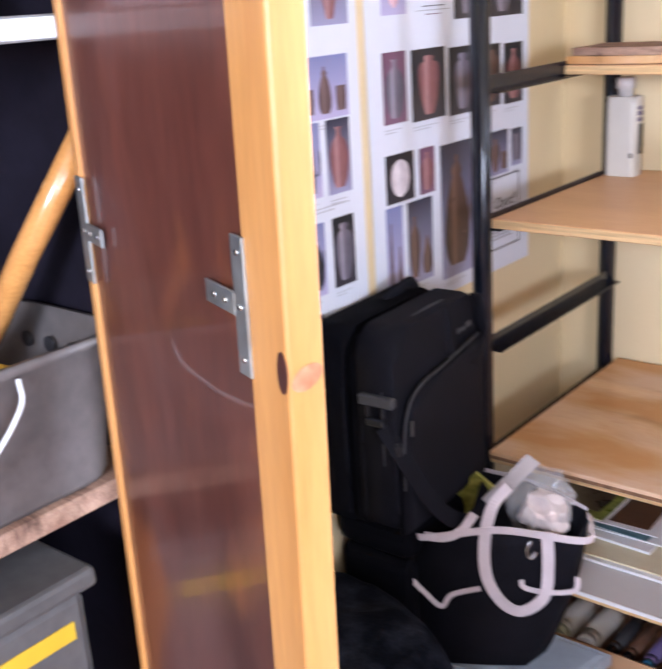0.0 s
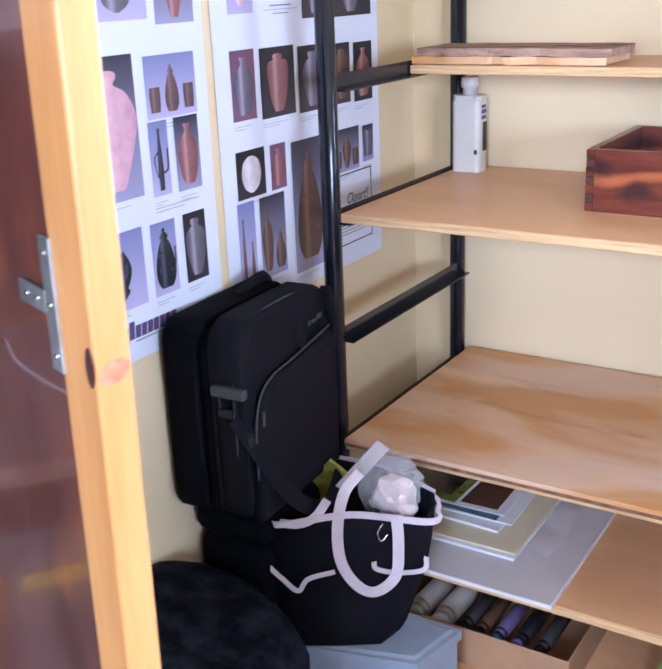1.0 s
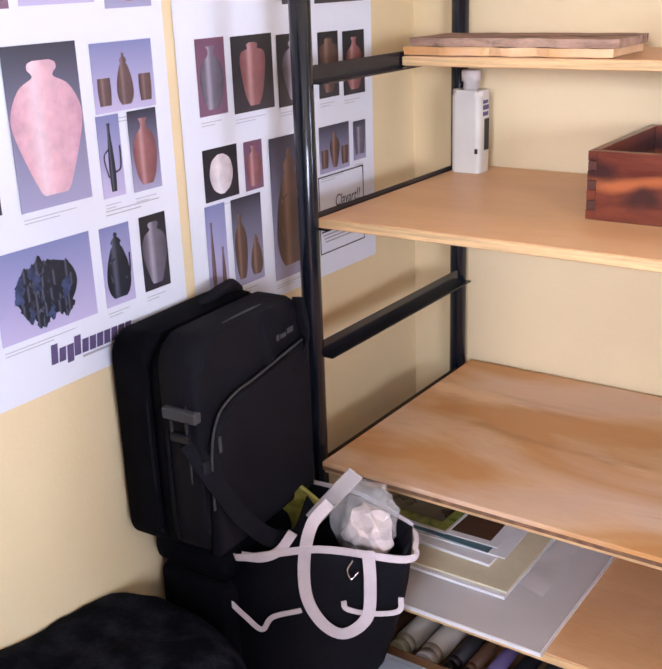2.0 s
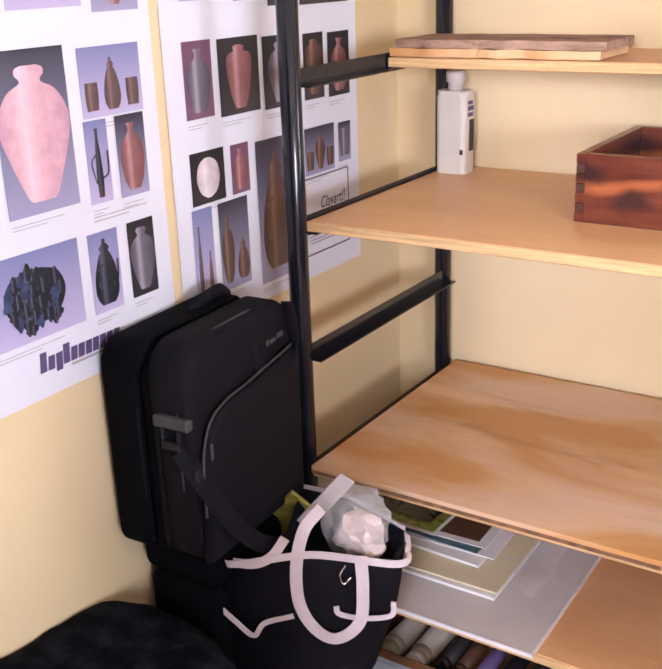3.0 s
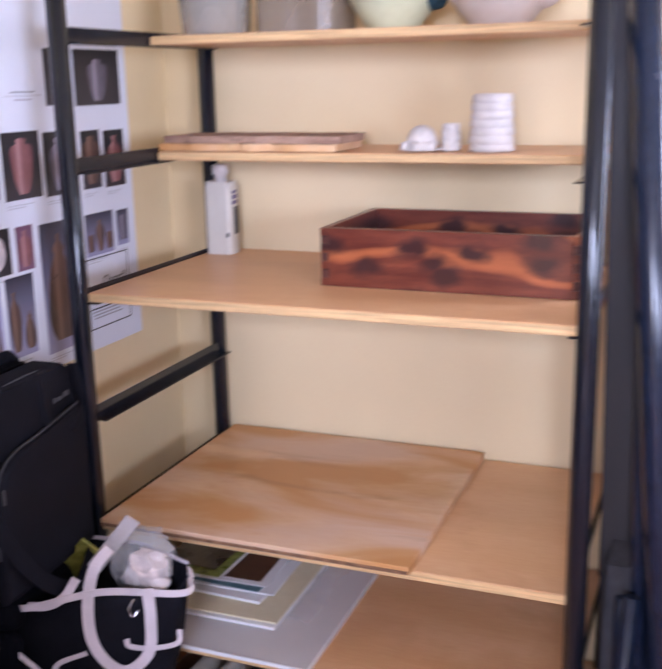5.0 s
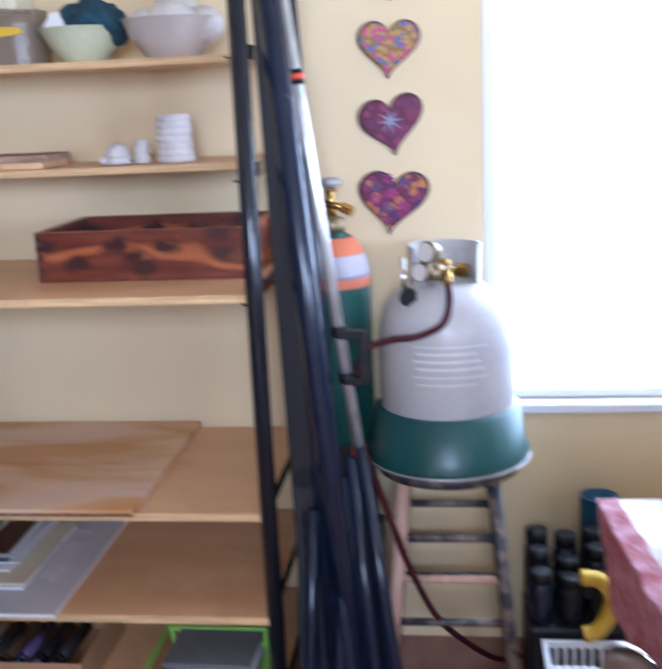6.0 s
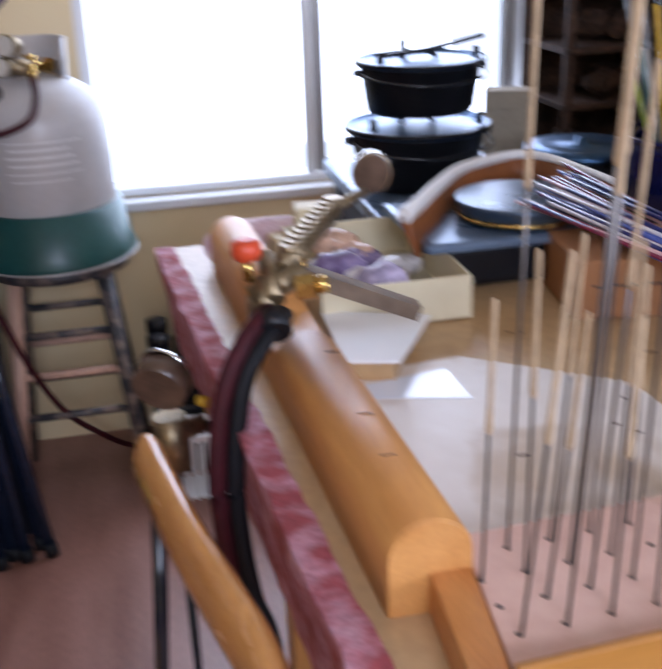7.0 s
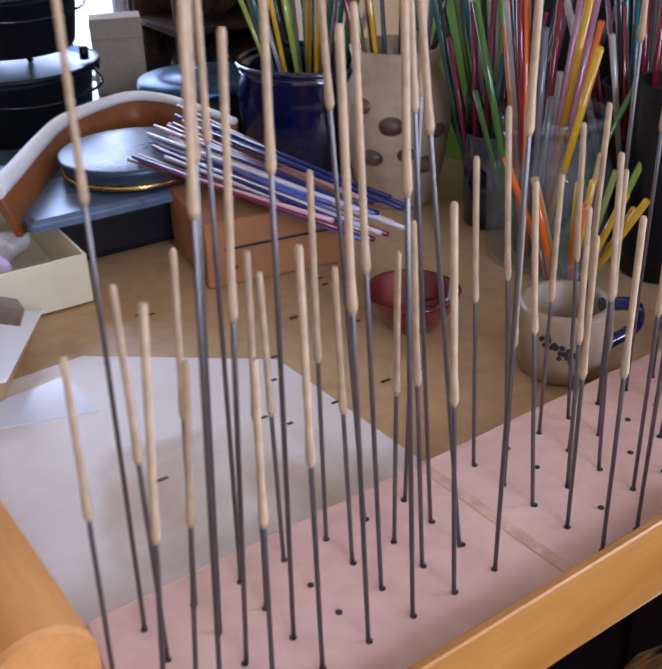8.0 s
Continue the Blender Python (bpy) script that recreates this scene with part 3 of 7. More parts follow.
for i in range(9):
    bm = B()
    bmesh.ops.create_icosphere(bm, subdivisions=2, radius=0.0075 + 0.003 * random.random(), matrix=Matrix.Translation((-0.028 + 0.006 * i + 0.003 * random.random(), -0.027 + 0.008 * math.sin(i), 0.011)))
    part("bead", bm, porcelain, dm)

for (x, r, h, lab) in ((0.728, 0.019, 0.053, "small white ribbed porcelain cup"), (0.808, 0.043, 0.108, "white stacked porcelain cup with wavy rims")):
    c = thing("porcelain_cup", (x, -0.21, 1.3205), lab, "cup", "white cups on the shelf")
    prof = []
    n = 7 if r > 0.03 else 5
    for i in range(n):
        t = i / n
        prof += [(r * (1.04 - 0.14 * t), h * t + 0.001), (r * (1.0 - 0.14 * t), h * (t + 0.8 / n)), (r * (0.94 - 0.14 * t), h * (t + 0.92 / n))]
    prof += [(r * 0.8, h), (r * 0.72, h), (r * 0.68, h * 0.4), (0.002, h * 0.35)]
    part("body", lathe(B(), prof, 30, wobble=0.03), porcelain, c)


# top board
tub = thing("storage_tub", (0.222, -0.2, 1.5525), "clear frosted tub with a lime lid", "tub")
part("body", lathe(B(), [(0.062, 0), (0.07, 0.004), (0.082, 0.135), (0.085, 0.14), (0.08, 0.14), (0.068, 0.008), (0.002, 0.006)], 40), tub_clear, tub)
part("lid", lathe(B(), [(0.088, 0.132), (0.09, 0.135), (0.09, 0.156), (0.084, 0.16), (0.002, 0.158)], 40), lime, tub, "lime green lid")
box2 = thing("lidded_jar", (0.418, -0.18, 1.5525), "smoky plastic jar with yellow label and wooden lid", "jar")
bm = B()
slab(bm, rounded(0.185, 0.16, 0.05), 0, 0.122, bevel=0.03)
part("body", bm, tub_smoky, box2)
bm = B()
slab(bm, [(0.075 * math.cos(t), 0.008 * math.sin(t) + (0.006 if math.sin(t) > 0 else 0)) for t in [2 * math.pi * i / 24 for i in range(24)]], 0.0, 0.0015, pose(0, -0.081, 0.07, 90, 0, 0))
part("label", bm, yellow, box2, "curved yellow label")
part("lid", box(B(), -0.055, 0.055, -0.06, 0.05, 0.118, 0.15, 0.008, 2), card_cream, box2, "pale wooden lid")
def bowl(name, place, r, h, mat, lab):
    b = thing(name, place, lab, "bowl", "bowls on the top board")
    part("body", lathe(B(), [(r * 0.5, 0), (r * 0.53, 0.004), (r * 0.72, h * 0.35), (r * 0.93, h * 0.82), (r, h), (r * 1.02, h * 1.02), (r * 0.97, h * 1.03), (r * 0.88, h * 0.8), (r * 0.5, h * 0.2), (0.002, h * 0.12)], 44), mat, b)
    return b
bowl("ceramic_bowl", (0.605, -0.185, 1.5525), 0.098, 0.075, bowl_green, "pale green glazed bowl holding dark cloth")
bowl("plastic_bowl", (0.812, -0.18, 1.5525), 0.112, 0.085, bowl_white, "milky plastic bowl holding round white pieces")
bm = B()
bmesh.ops.create_icosphere(bm, subdivisions=4, radius=1, matrix=Matrix.Translation((0, 0, 0.055)) @ Matrix.Diagonal((0.085, 0.075, 0.058, 1)))
crumple(bm, 0.022, 22)
solo("dark_cloth", bm, teal_cloth, "crumpled dark teal cloth in a bowl", "cloth", place=(0.628, -0.185, 1.58))
bm = B()
slab(bm, [(-0.04, -0.02), (0.035, -0.028), (0.05, 0.0), (0.01, 0.012), (-0.005, 0.03), (-0.035, 0.022)], 0, 0.004)
ob = solo("paper_scrap", bm, paper_white, "torn white scrap on a crumpled cloth", "paper")
ob.matrix_world = pose(0.575, -0.235, 1.638, 55, 8, -12)
for i, (x, y, z, r) in enumerate(((0.765, -0.2, 1.62, 0.05), (0.825, -0.215, 1.627, 0.058), (0.885, -0.18, 1.622, 0.05), (0.815, -0.14, 1.662, 0.05))):
    e = thing("ceramic_egg", (x, y, z), "round pale clay bell with a hole", "ornament", "pale clay balls in the bowl")
    bm = B()
    bmesh.ops.create_uvsphere(bm, u_segments=24, v_segments=14, radius=r, matrix=Matrix.Diagonal((1, 1, 0.86, 1)))
    for f in bm.faces:
        f.smooth = True
    part("body", bm, porcelain, e)
    # no real opening: a black disc paints the shade inside
    part("hole", cyl(B(), (0.3 * r, -0.93 * r, 0.12 * r), (0.3 * r, -0.965 * r, 0.12 * r), r * 0.12), ink, e, "black disc painting the shade in a hole")

# papers and sheets on the lower board
SZ = 0.3805
ac = thing("acrylic_sheet", (0, 0, 0), "large cloudy acrylic sheet with white edges", "sheet")
part("pane", box(B(), 0.13, 0.566, -0.612, -0.03, SZ, SZ + 0.007, 0.001), plexi, ac)
part("edge", box(B(), 0.566, 0.569, -0.612, -0.03, SZ, SZ + 0.0075), paper_white, ac)
part("edge", box(B(), 0.13, 0.569, -0.6145, -0.612, SZ, SZ + 0.0075), paper_white, ac)
photo_dark = M("dark_photo_print", (0.03, 0.022, 0.02), 0.3, var=0.5, scale=14, second=(0.13, 0.09, 0.06))
photo_green = M("green_photo_print", (0.10, 0.15, 0.02), 0.3, var=0.5, scale=40, second=(0.35, 0.40, 0.08))
photo_brown = M("brown_photo_print", (0.085, 0.042, 0.025), 0.3, var=0.2, scale=6)
photo_teal = M("teal_photo_print", (0.02, 0.10, 0.13), 0.3, var=0.5, scale=22, second=(0.12, 0.20, 0.22))
z = SZ + 0.0082
for i, (x1, y0, h, mat, lab, tw) in enumerate((
        (0.452, -0.508, 0.006, paper_white, "pad of white drawing paper", 0), (0.446, -0.502, 0.004, card_cream, "cream mat board in the stack", 0.6),
        (0.405, -0.43, 0.006, paper_white, "stack of white cards lying flat", -2.0), (0.398, -0.424, 0.003, paper_white, "thin white card lying flat", 1.4),
        (0.392, -0.40, 0.002, photo_teal, "teal landscape print lying flat", -2.6), (0.372, -0.41, 0.002, paper_white, "white bordered print lying flat", 1.8), (0.352, -0.396, 0.002, photo_brown, "brown photograph print lying flat", 1.8),
        (0.292, -0.405, 0.002, paper_white, "white bordered print under others", -1.6), (0.287, -0.40, 0.0016, photo_green, "green foliage print lying flat", -1.6), (0.272, -0.372, 0.0016, photo_dark, "dark photograph print on top", -2.4))):
    solo("paper_sheet", box(B(), 0.135, x1, y0, y0 + 0.34, 0, h, 0.0004), mat, lab, "paper", "sheets stacked on the lower board", place=(0.0, 0, z), turn=tw)
    z += h + 0.0012
bm = B()
bmesh.ops.create_grid(bm, x_segments=10, y_segments=14, size=0.5, matrix=Matrix.Diagonal((0.055, 0.26, 1, 1)))
crumple(bm, 0.012, 25)
solo("plastic_sleeve", bm, clear_bag, "crumpled clear plastic sleeve", "plastic", place=(0.487, -0.34, SZ + 0.022))

# cardboard box with bottles under the papers
cbx = thing("cardboard_box", (0.13, -0.56, 0.1505), "low open cardboard box full of bottles", "box")
for a, b, c, d in ((0, 0.46, 0, 0.004), (0, 0.46, 0.296, 0.3), (0, 0.004, 0.004, 0.296), (0.456, 0.46, 0.004, 0.296)):
    part("wall", box(B(), a, b, c, d, 0, 0.085, 0.0006), cardboard, cbx)
part("bottom", box(B(), 0.004, 0.456, 0.004, 0.296, 0, 0.004), cardboard, cbx)
for i, (x, r, col, cap) in enumerate(((0.245, 0.024, bottle_white, bowl_green), (0.305, 0.024, bottle_white, paper_white), (0.355, 0.015, ink, black_plastic), (0.39, 0.013, photo_brown, black_plastic), (0.43, 0.014, ink_violet, blue_plastic), (0.475, 0.017, black_plastic, ink_violet), (0.2, 0.02, photo_brown, cardboard), (0.52, 0.015, ink, black_plastic))):
    b = thing("paint_bottle", (x, -0.545, 0.215), "paint bottle lying in a cardboard box", "bottle", "bottles in the cardboard box")
    bm = B()
    cyl(bm, (0, 0.035, 0.0), (0.0, 0.2, -0.01), r, seg=20)
    cyl(bm, (0, 0.02, 0.001), (0, 0.035, 0.0), r * 0.8, r, seg=20)
    part("body", bm, col, b)
    part("cap", cyl(B(), (0, 0.0, 0.002), (0, 0.02, 0.001), r * 0.86, seg=20), cap, b)
gb = thing("green_basket", (0.745, -0.585, 0.1505), "lime green slotted plastic basket with papers", "basket")
GW, GD, GH = 0.265, 0.2, 0.085
part("bottom", box(B(), 0.008, GW - 0.008, 0.008, GD - 0.008, 0, 0.003), lime, gb)
part("rim", box(box(box(box(B(), -0.006, GW + 0.006, -0.006, 0.004, GH - 0.012, GH, 0.002), -0.006, GW + 0.006, GD - 0.004, GD + 0.006, GH - 0.012, GH, 0.002), -0.006, 0.004, 0.004, GD - 0.004, GH - 0.012, GH, 0.002), GW - 0.004, GW + 0.006, 0.004, GD - 0.004, GH - 0.012, GH, 0.002), lime, gb)
part("lower_band", box(box(box(box(B(), 0.004, GW - 0.004, 0.002, 0.006, 0, 0.016), 0.004, GW - 0.004, GD - 0.006, GD - 0.002, 0, 0.014), 0.002, 0.006, 0.006, GD - 0.006, 0, 0.014), GW - 0.006, GW - 0.002, 0.006, GD - 0.006, 0, 0.014), lime, gb)
for i in range(14):
    x = 0.01 + i * (GW - 0.02) / 13
    for y in (0.002, GD - 0.005):
        part("slat", box(B(), x - 0.004, x + 0.004, y, y + 0.003, 0.013, GH - 0.011), lime, gb)
for y in (0.0012, GD - 0.0058):
    part("middle_band", box(B(), 0.006, GW - 0.006, y, y + 0.0046, 0.040, 0.048), lime, gb)
for i, (h, tw, mat) in enumerate(((0.02, 2, photo_dark), (0.018, -3, label_grey), (0.012, 4, paper_white), (0.012, -2, grey_plastic))):
    solo("booklet", box(B(), -0.1, 0.1, -0.075, 0.075, 0, h, 0.001), mat, "worn booklet lying in the green basket", "booklet", "booklets in the basket", place=(0.875, -0.47, 0.1545 + 0.022 * i), turn=tw)

# ---------------------------------------------------------------- poster wall
grounds = {"lav": fade("print_lavender", (0.20, 0.22, 0.42), (0.50, 0.45, 0.66)), "dark": fade("print_dark", (0.014, 0.015, 0.02), (0.035, 0.03, 0.04)), "half": fade("print_dusk", (0.03, 0.03, 0.05), (0.34, 0.33, 0.50)), "plum": fade("print_plum", (0.16, 0.07, 0.12), (0.20, 0.10, 0.16))}
POTS = {
    "jar": [(0.17, 0.03), (0.24, 0.08), (0.40, 0.30), (0.52, 0.52), (0.50, 0.66), (0.36, 0.79), (0.17, 0.85), (0.16, 0.88), (0.21, 0.91), (0.20, 0.95), (0.12, 0.97)], "bottle": [(0.20, 0.03), (0.34, 0.16), (0.43, 0.38), (0.44, 0.55), (0.34, 0.72), (0.13, 0.82), (0.10, 0.90), (0.17, 0.96)],
    "tall": [(0.24, 0.04), (0.38, 0.14), (0.44, 0.3), (0.38, 0.52), (0.24, 0.72), (0.14, 0.80), (0.19, 0.84), (0.12, 0.89), (0.05, 0.92), (0.07, 0.95), (0.03, 0.98)], "plate": [(0.1, 0.06), (0.45, 0.2), (0.62, 0.5), (0.48, 0.8), (0.15, 0.93)],
    "urn": [(0.18, 0.03), (0.34, 0.2), (0.46, 0.5), (0.50, 0.72), (0.42, 0.84), (0.2, 0.88), (0.22, 0.94), (0.1, 0.97)], "slim": [(0.16, 0.02), (0.2, 0.3), (0.15, 0.6), (0.08, 0.85), (0.1, 0.97)], "cup": [(0.36, 0.1), (0.42, 0.5), (0.40, 0.9)], "blob": [(0.25, 0.15), (0.75, 0.25), (1.0, 0.5), (0.8, 0.75), (0.3, 0.85)]}


def pot(bm, kind, y, z, w, h, x):
    """The outline of a pot, facing the room, standing at y, z."""
    pr = POTS[kind]
    k = 0.5
    fine = [(q.x, q.z) for q in bend([(r, 0, zz) for r, zz in pr], 6)]
    right = [(r * w * k * 2, zz * h) for r, zz in fine]
    pts = right + [(-a, b) for a, b in right[::-1]]
    f = [bm.verts.new((x, y + a, z + b)) for a, b in pts]
    b2 = [bm.verts.new((x + 0.0003, y + a, z + b)) for a, b in pts]
    bm.faces.new(b2)
    for i in range(len(f)):
        bm.faces.new((f[i], f[(i + 1) % len(f)], b2[(i + 1) % len(f)], b2[i]))


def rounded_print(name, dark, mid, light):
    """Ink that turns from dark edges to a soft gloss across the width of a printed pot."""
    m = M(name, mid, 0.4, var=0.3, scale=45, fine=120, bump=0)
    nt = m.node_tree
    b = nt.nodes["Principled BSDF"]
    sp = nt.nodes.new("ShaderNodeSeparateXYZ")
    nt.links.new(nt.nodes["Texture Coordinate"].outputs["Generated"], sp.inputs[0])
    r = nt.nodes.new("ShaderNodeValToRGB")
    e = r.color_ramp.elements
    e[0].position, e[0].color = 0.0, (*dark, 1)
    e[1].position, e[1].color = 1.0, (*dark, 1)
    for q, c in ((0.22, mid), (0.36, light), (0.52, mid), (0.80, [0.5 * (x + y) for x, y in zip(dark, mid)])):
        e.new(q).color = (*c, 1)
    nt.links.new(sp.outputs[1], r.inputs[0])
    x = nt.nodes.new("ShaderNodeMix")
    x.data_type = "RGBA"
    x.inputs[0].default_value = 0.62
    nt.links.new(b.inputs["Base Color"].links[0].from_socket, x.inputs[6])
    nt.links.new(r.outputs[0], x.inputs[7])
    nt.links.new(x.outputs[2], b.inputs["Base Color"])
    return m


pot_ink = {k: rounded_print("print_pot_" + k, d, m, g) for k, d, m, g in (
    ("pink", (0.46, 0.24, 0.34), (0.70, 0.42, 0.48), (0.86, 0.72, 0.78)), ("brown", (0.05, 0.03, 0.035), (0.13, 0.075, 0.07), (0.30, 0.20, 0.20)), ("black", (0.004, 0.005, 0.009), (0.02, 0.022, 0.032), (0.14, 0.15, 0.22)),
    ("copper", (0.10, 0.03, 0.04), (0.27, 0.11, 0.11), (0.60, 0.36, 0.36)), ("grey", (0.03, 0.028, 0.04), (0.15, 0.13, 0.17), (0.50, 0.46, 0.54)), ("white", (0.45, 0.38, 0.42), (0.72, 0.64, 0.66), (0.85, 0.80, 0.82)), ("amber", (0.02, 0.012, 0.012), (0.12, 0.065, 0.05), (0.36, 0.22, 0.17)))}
petal = M("print_blue_petal", (0.04, 0.055, 0.12), 0.4, var=0.4, scale=60, bump=0)


def printed(ph, kind, y, z, w, h, x, tint):
    """One printed pot, or a ruffled bowl of many petals."""
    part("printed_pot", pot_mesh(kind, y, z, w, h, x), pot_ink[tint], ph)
    if kind == "blob":
        g = random.Random(3)
        for i in range(44):
            a, d = g.uniform(0, 2 * math.pi), math.sqrt(g.random())
            bm = B()
            slab(bm, [(y + w * 0.92 * d * math.cos(a) + w * (0.13 + 0.05 * math.sin(5 * q + i)) * math.cos(q), z + h * (0.5 + 0.40 * d * math.sin(a)) + h * (0.10 + 0.04 * math.sin(3 * q + i)) * math.sin(q)) for q in [2 * math.pi * n / 14 for n in range(14)]], x + 0.0006 + 0.00003 * i, x + 0.00062 + 0.00003 * i, Matrix(((0, 0, 1, 0), (1, 0, 0, 0), (0, 1, 0, 0), (0, 0, 0, 1))))
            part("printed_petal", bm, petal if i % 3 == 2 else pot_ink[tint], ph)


def pot_mesh(*a):
    bm = B()
    pot(bm, *a)
    return bm


def ribbon(bm, pts, w, x):
    """A flat printed stroke facing the room: handles and spouts."""
    p = bend([(0, a, b) for a, b in pts], 8)
    L, R = [], []
    for i, q in enumerate(p):
        d = (p[min(i + 1, len(p) - 1)] - p[max(i - 1, 0)]).normalized()
        s = Vector((0, -d.z, d.y)) * w
        L.append(bm.verts.new((x, q.y + s.y, q.z + s.z)))
        R.append(bm.verts.new((x, q.y - s.y, q.z - s.z)))
    for i in range(len(p) - 1):
        bm.faces.new((L[i], L[i + 1], R[i + 1], R[i]))


def poster(y0, y1, z0, z1, label, photos, lines):
    p = thing("poster", (WX, 0, 0), label, "poster", "ceramics posters on the wall")
    bm = B()
    bmesh.ops.create_grid(bm, x_segments=16, y_segments=20, size=0.5, matrix=Matrix.Translation((0.0022, (y0 + y1) / 2, (z0 + z1) / 2)) @ Matrix.Rotation(math.pi / 2, 4, "Y") @ Matrix.Diagonal((z1 - z0, y1 - y0, 1, 1)))
    for v in bm.verts:
        v.co.x += 0.0008 * math.sin(v.co.y * 21) * math.sin(v.co.z * 9)
    part("sheet", bm, poster_paper, p)
    for (a, zt, b, zb, g, kinds, tint) in photos:
        ph = part("photo", box(B(), 0.0034, 0.0038, a, b, zb, zt), grounds[g], p)
        w, h = b - a, zt - zb
        for i, kd in enumerate(kinds):
            n = len(kinds)
            yy = a + w * (i + 0.5) / n
            hh = h * (0.88 if n == 1 else (0.8 - 0.3 * ((i + n // 3) % 2)))
            printed(ph, kd, yy, zb + h * 0.05, min(w / n * 0.92, hh * (0.62 if kd not in ("slim",) else 0.3)) * (0.8 if kd == "blob" else 1), hh, 0.0039 + 0.0003 * i, tint)
            if n == 1 and tint in ("black", "amber") and kd in ("tall", "slim"):
                bm = B()
                ribbon(bm, [(yy + 0.12 * w, zb + h * 0.3), (yy + 0.36 * w, zb + h * 0.36), (yy + 0.4 * w, zb + h * 0.62)], 0.0016, 0.0054)
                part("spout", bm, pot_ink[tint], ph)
                bm = B()
                ribbon(bm, [(yy - 0.1 * w, zb + h * 0.6), (yy - 0.34 * w, zb + h * 0.5), (yy - 0.2 * w, zb + h * 0.25)], 0.0013, 0.0054)
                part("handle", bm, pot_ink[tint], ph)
        for i in range(2):
            part("caption_bar", box(B(), 0.0034, 0.0037, a + 0.002, a + w * (0.75 - 0.25 * i), zb - 0.0105 - 0.005 * i, zb - 0.0095 - 0.005 * i), ink_grey, p)
    for (a, b, z, h, mat) in lines:
        part("print_bar", box(B(), 0.0034, 0.0038, a, b, z, z + h), mat, p)
    return p


poster(-1.40, -0.765, 0.905, 1.80, "large white poster of ceramic pots in colour photographs", (
    (-1.075, 1.393, -0.946, 1.172, "half", ("jar",), "pink"), (-0.921, 1.386, -0.797, 1.287, "lav", ("cup", "tall", "cup"), "brown"), (-0.924, 1.284, -0.879, 1.163, "lav", ("slim",), "black"),
    (-0.861, 1.284, -0.800, 1.161, "half", ("bottle",), "copper"), (-1.138, 1.124, -0.962, 0.996, "lav", ("blob",), "black"), (-0.942, 1.121, -0.881, 0.997, "lav", ("tall",), "black"),
    (-0.859, 1.121, -0.801, 1.0, "dark", ("jar",), "grey"), (-1.25, 1.395, -1.104, 1.306, "half", ("cup",), "grey"), (-1.25, 1.286, -1.107, 1.178, "dark", ("plate",), "pink")),
    ((-0.923, -0.81, 1.143, 0.0014, ink_grey), (-0.923, -0.85, 1.137, 0.0014, ink_grey)))
P1 = bpy.data.objects["poster"]
for (a, zt, b, zb, g, kd, tint) in ((-1.30, 1.127, -1.162, 1.012, "lav", "blob", "black"), (-1.034, 1.545, -0.901, 1.442, "lav", "plate", "grey"), (-0.882, 1.545, -0.788, 1.432, "half", "jar", "copper"), (-1.20, 1.545, -1.05, 1.44, "plum", "plate", "pink")):
    ph = part("photo", box(B(), 0.0034, 0.0038, a, b, zb, zt), grounds[g], P1)
    printed(ph, kd, (a + b) / 2, zb + 0.006, (b - a) * 0.45, (zt - zb) * 0.9, 0.0039, tint)
# the shop's name at the foot of the sheet, as slanting blocks
for i in range(11):
    a = -1.06 + i * 0.0148
    h = 0.030 if i in (0, 3) else 0.021
    d = 0.006 if i == 2 else 0.0
    part("name_block", slab(B(), [(a, 0.944 - d), (a + 0.0122, 0.944 - d), (a + 0.0150, 0.944 + h), (a + 0.0028, 0.944 + h)], 0.0034, 0.0039, Matrix(((0, 0, 1, 0), (1, 0, 0, 0), (0, 1, 0, 0), (0, 0, 0, 1)))), ink_violet, P1, "slanting violet name block")
part("print_bar", box(B(), 0.0034, 0.0038, -1.0, -0.885, 0.937, 0.9405), ink_grey, P1)

P2 = poster(-0.743, -0.172, 0.897, 1.80, "white poster of art pottery with a boxed title", (
    (-0.699, 1.377, -0.628, 1.254, "plum", ("bottle",), "grey"), (-0.611, 1.375, -0.500, 1.248, "dark", ("urn",), "copper"), (-0.486, 1.370, -0.390, 1.244, "dark", ("jar",), "grey"), (-0.361, 1.366, -0.294, 1.245, "dark", ("urn",), "amber"),
    (-0.278, 1.363, -0.202, 1.242, "dark", ("bottle",), "copper"), (-0.701, 1.200, -0.613, 1.112, "dark", ("plate",), "white"), (-0.594, 1.198, -0.544, 1.112, "plum", ("bottle",), "copper"), (-0.523, 1.193, -0.412, 0.928, "half", ("tall",), "amber"),
    (-0.368, 1.192, -0.265, 1.102, "half", ("cup", "jar", "cup"), "amber"), (-0.249, 1.188, -0.204, 1.110, "half", ("cup",), "grey"), (-0.706, 1.106, -0.655, 0.943, "lav", ("slim", "slim"), "brown"), (-0.638, 1.105, -0.556, 0.947, "half", ("bottle", "tall"), "amber")),
    ((-0.57, -0.50, 1.447, 0.0015, ink), (-0.59, -0.48, 1.440, 0.0012, ink_grey), (-0.56, -0.51, 1.433, 0.0012, ink_maroon)))
for (a, b, zb, g, kd, tint) in ((-0.695, -0.622, 1.438, "lav", "plate", "pink"), (-0.464, -0.384, 1.42, "dark", "jar", "grey"), (-0.366, -0.202, 1.417, "dark", "urn", "grey")):
    ph = part("photo", box(B(), 0.0034, 0.0038, a, b, zb, 1.53), grounds[g], P2)
    printed(ph, kd, (a + b) / 2, zb + 0.006, (b - a) * 0.45, 0.09, 0.0039, tint)
bm = B()
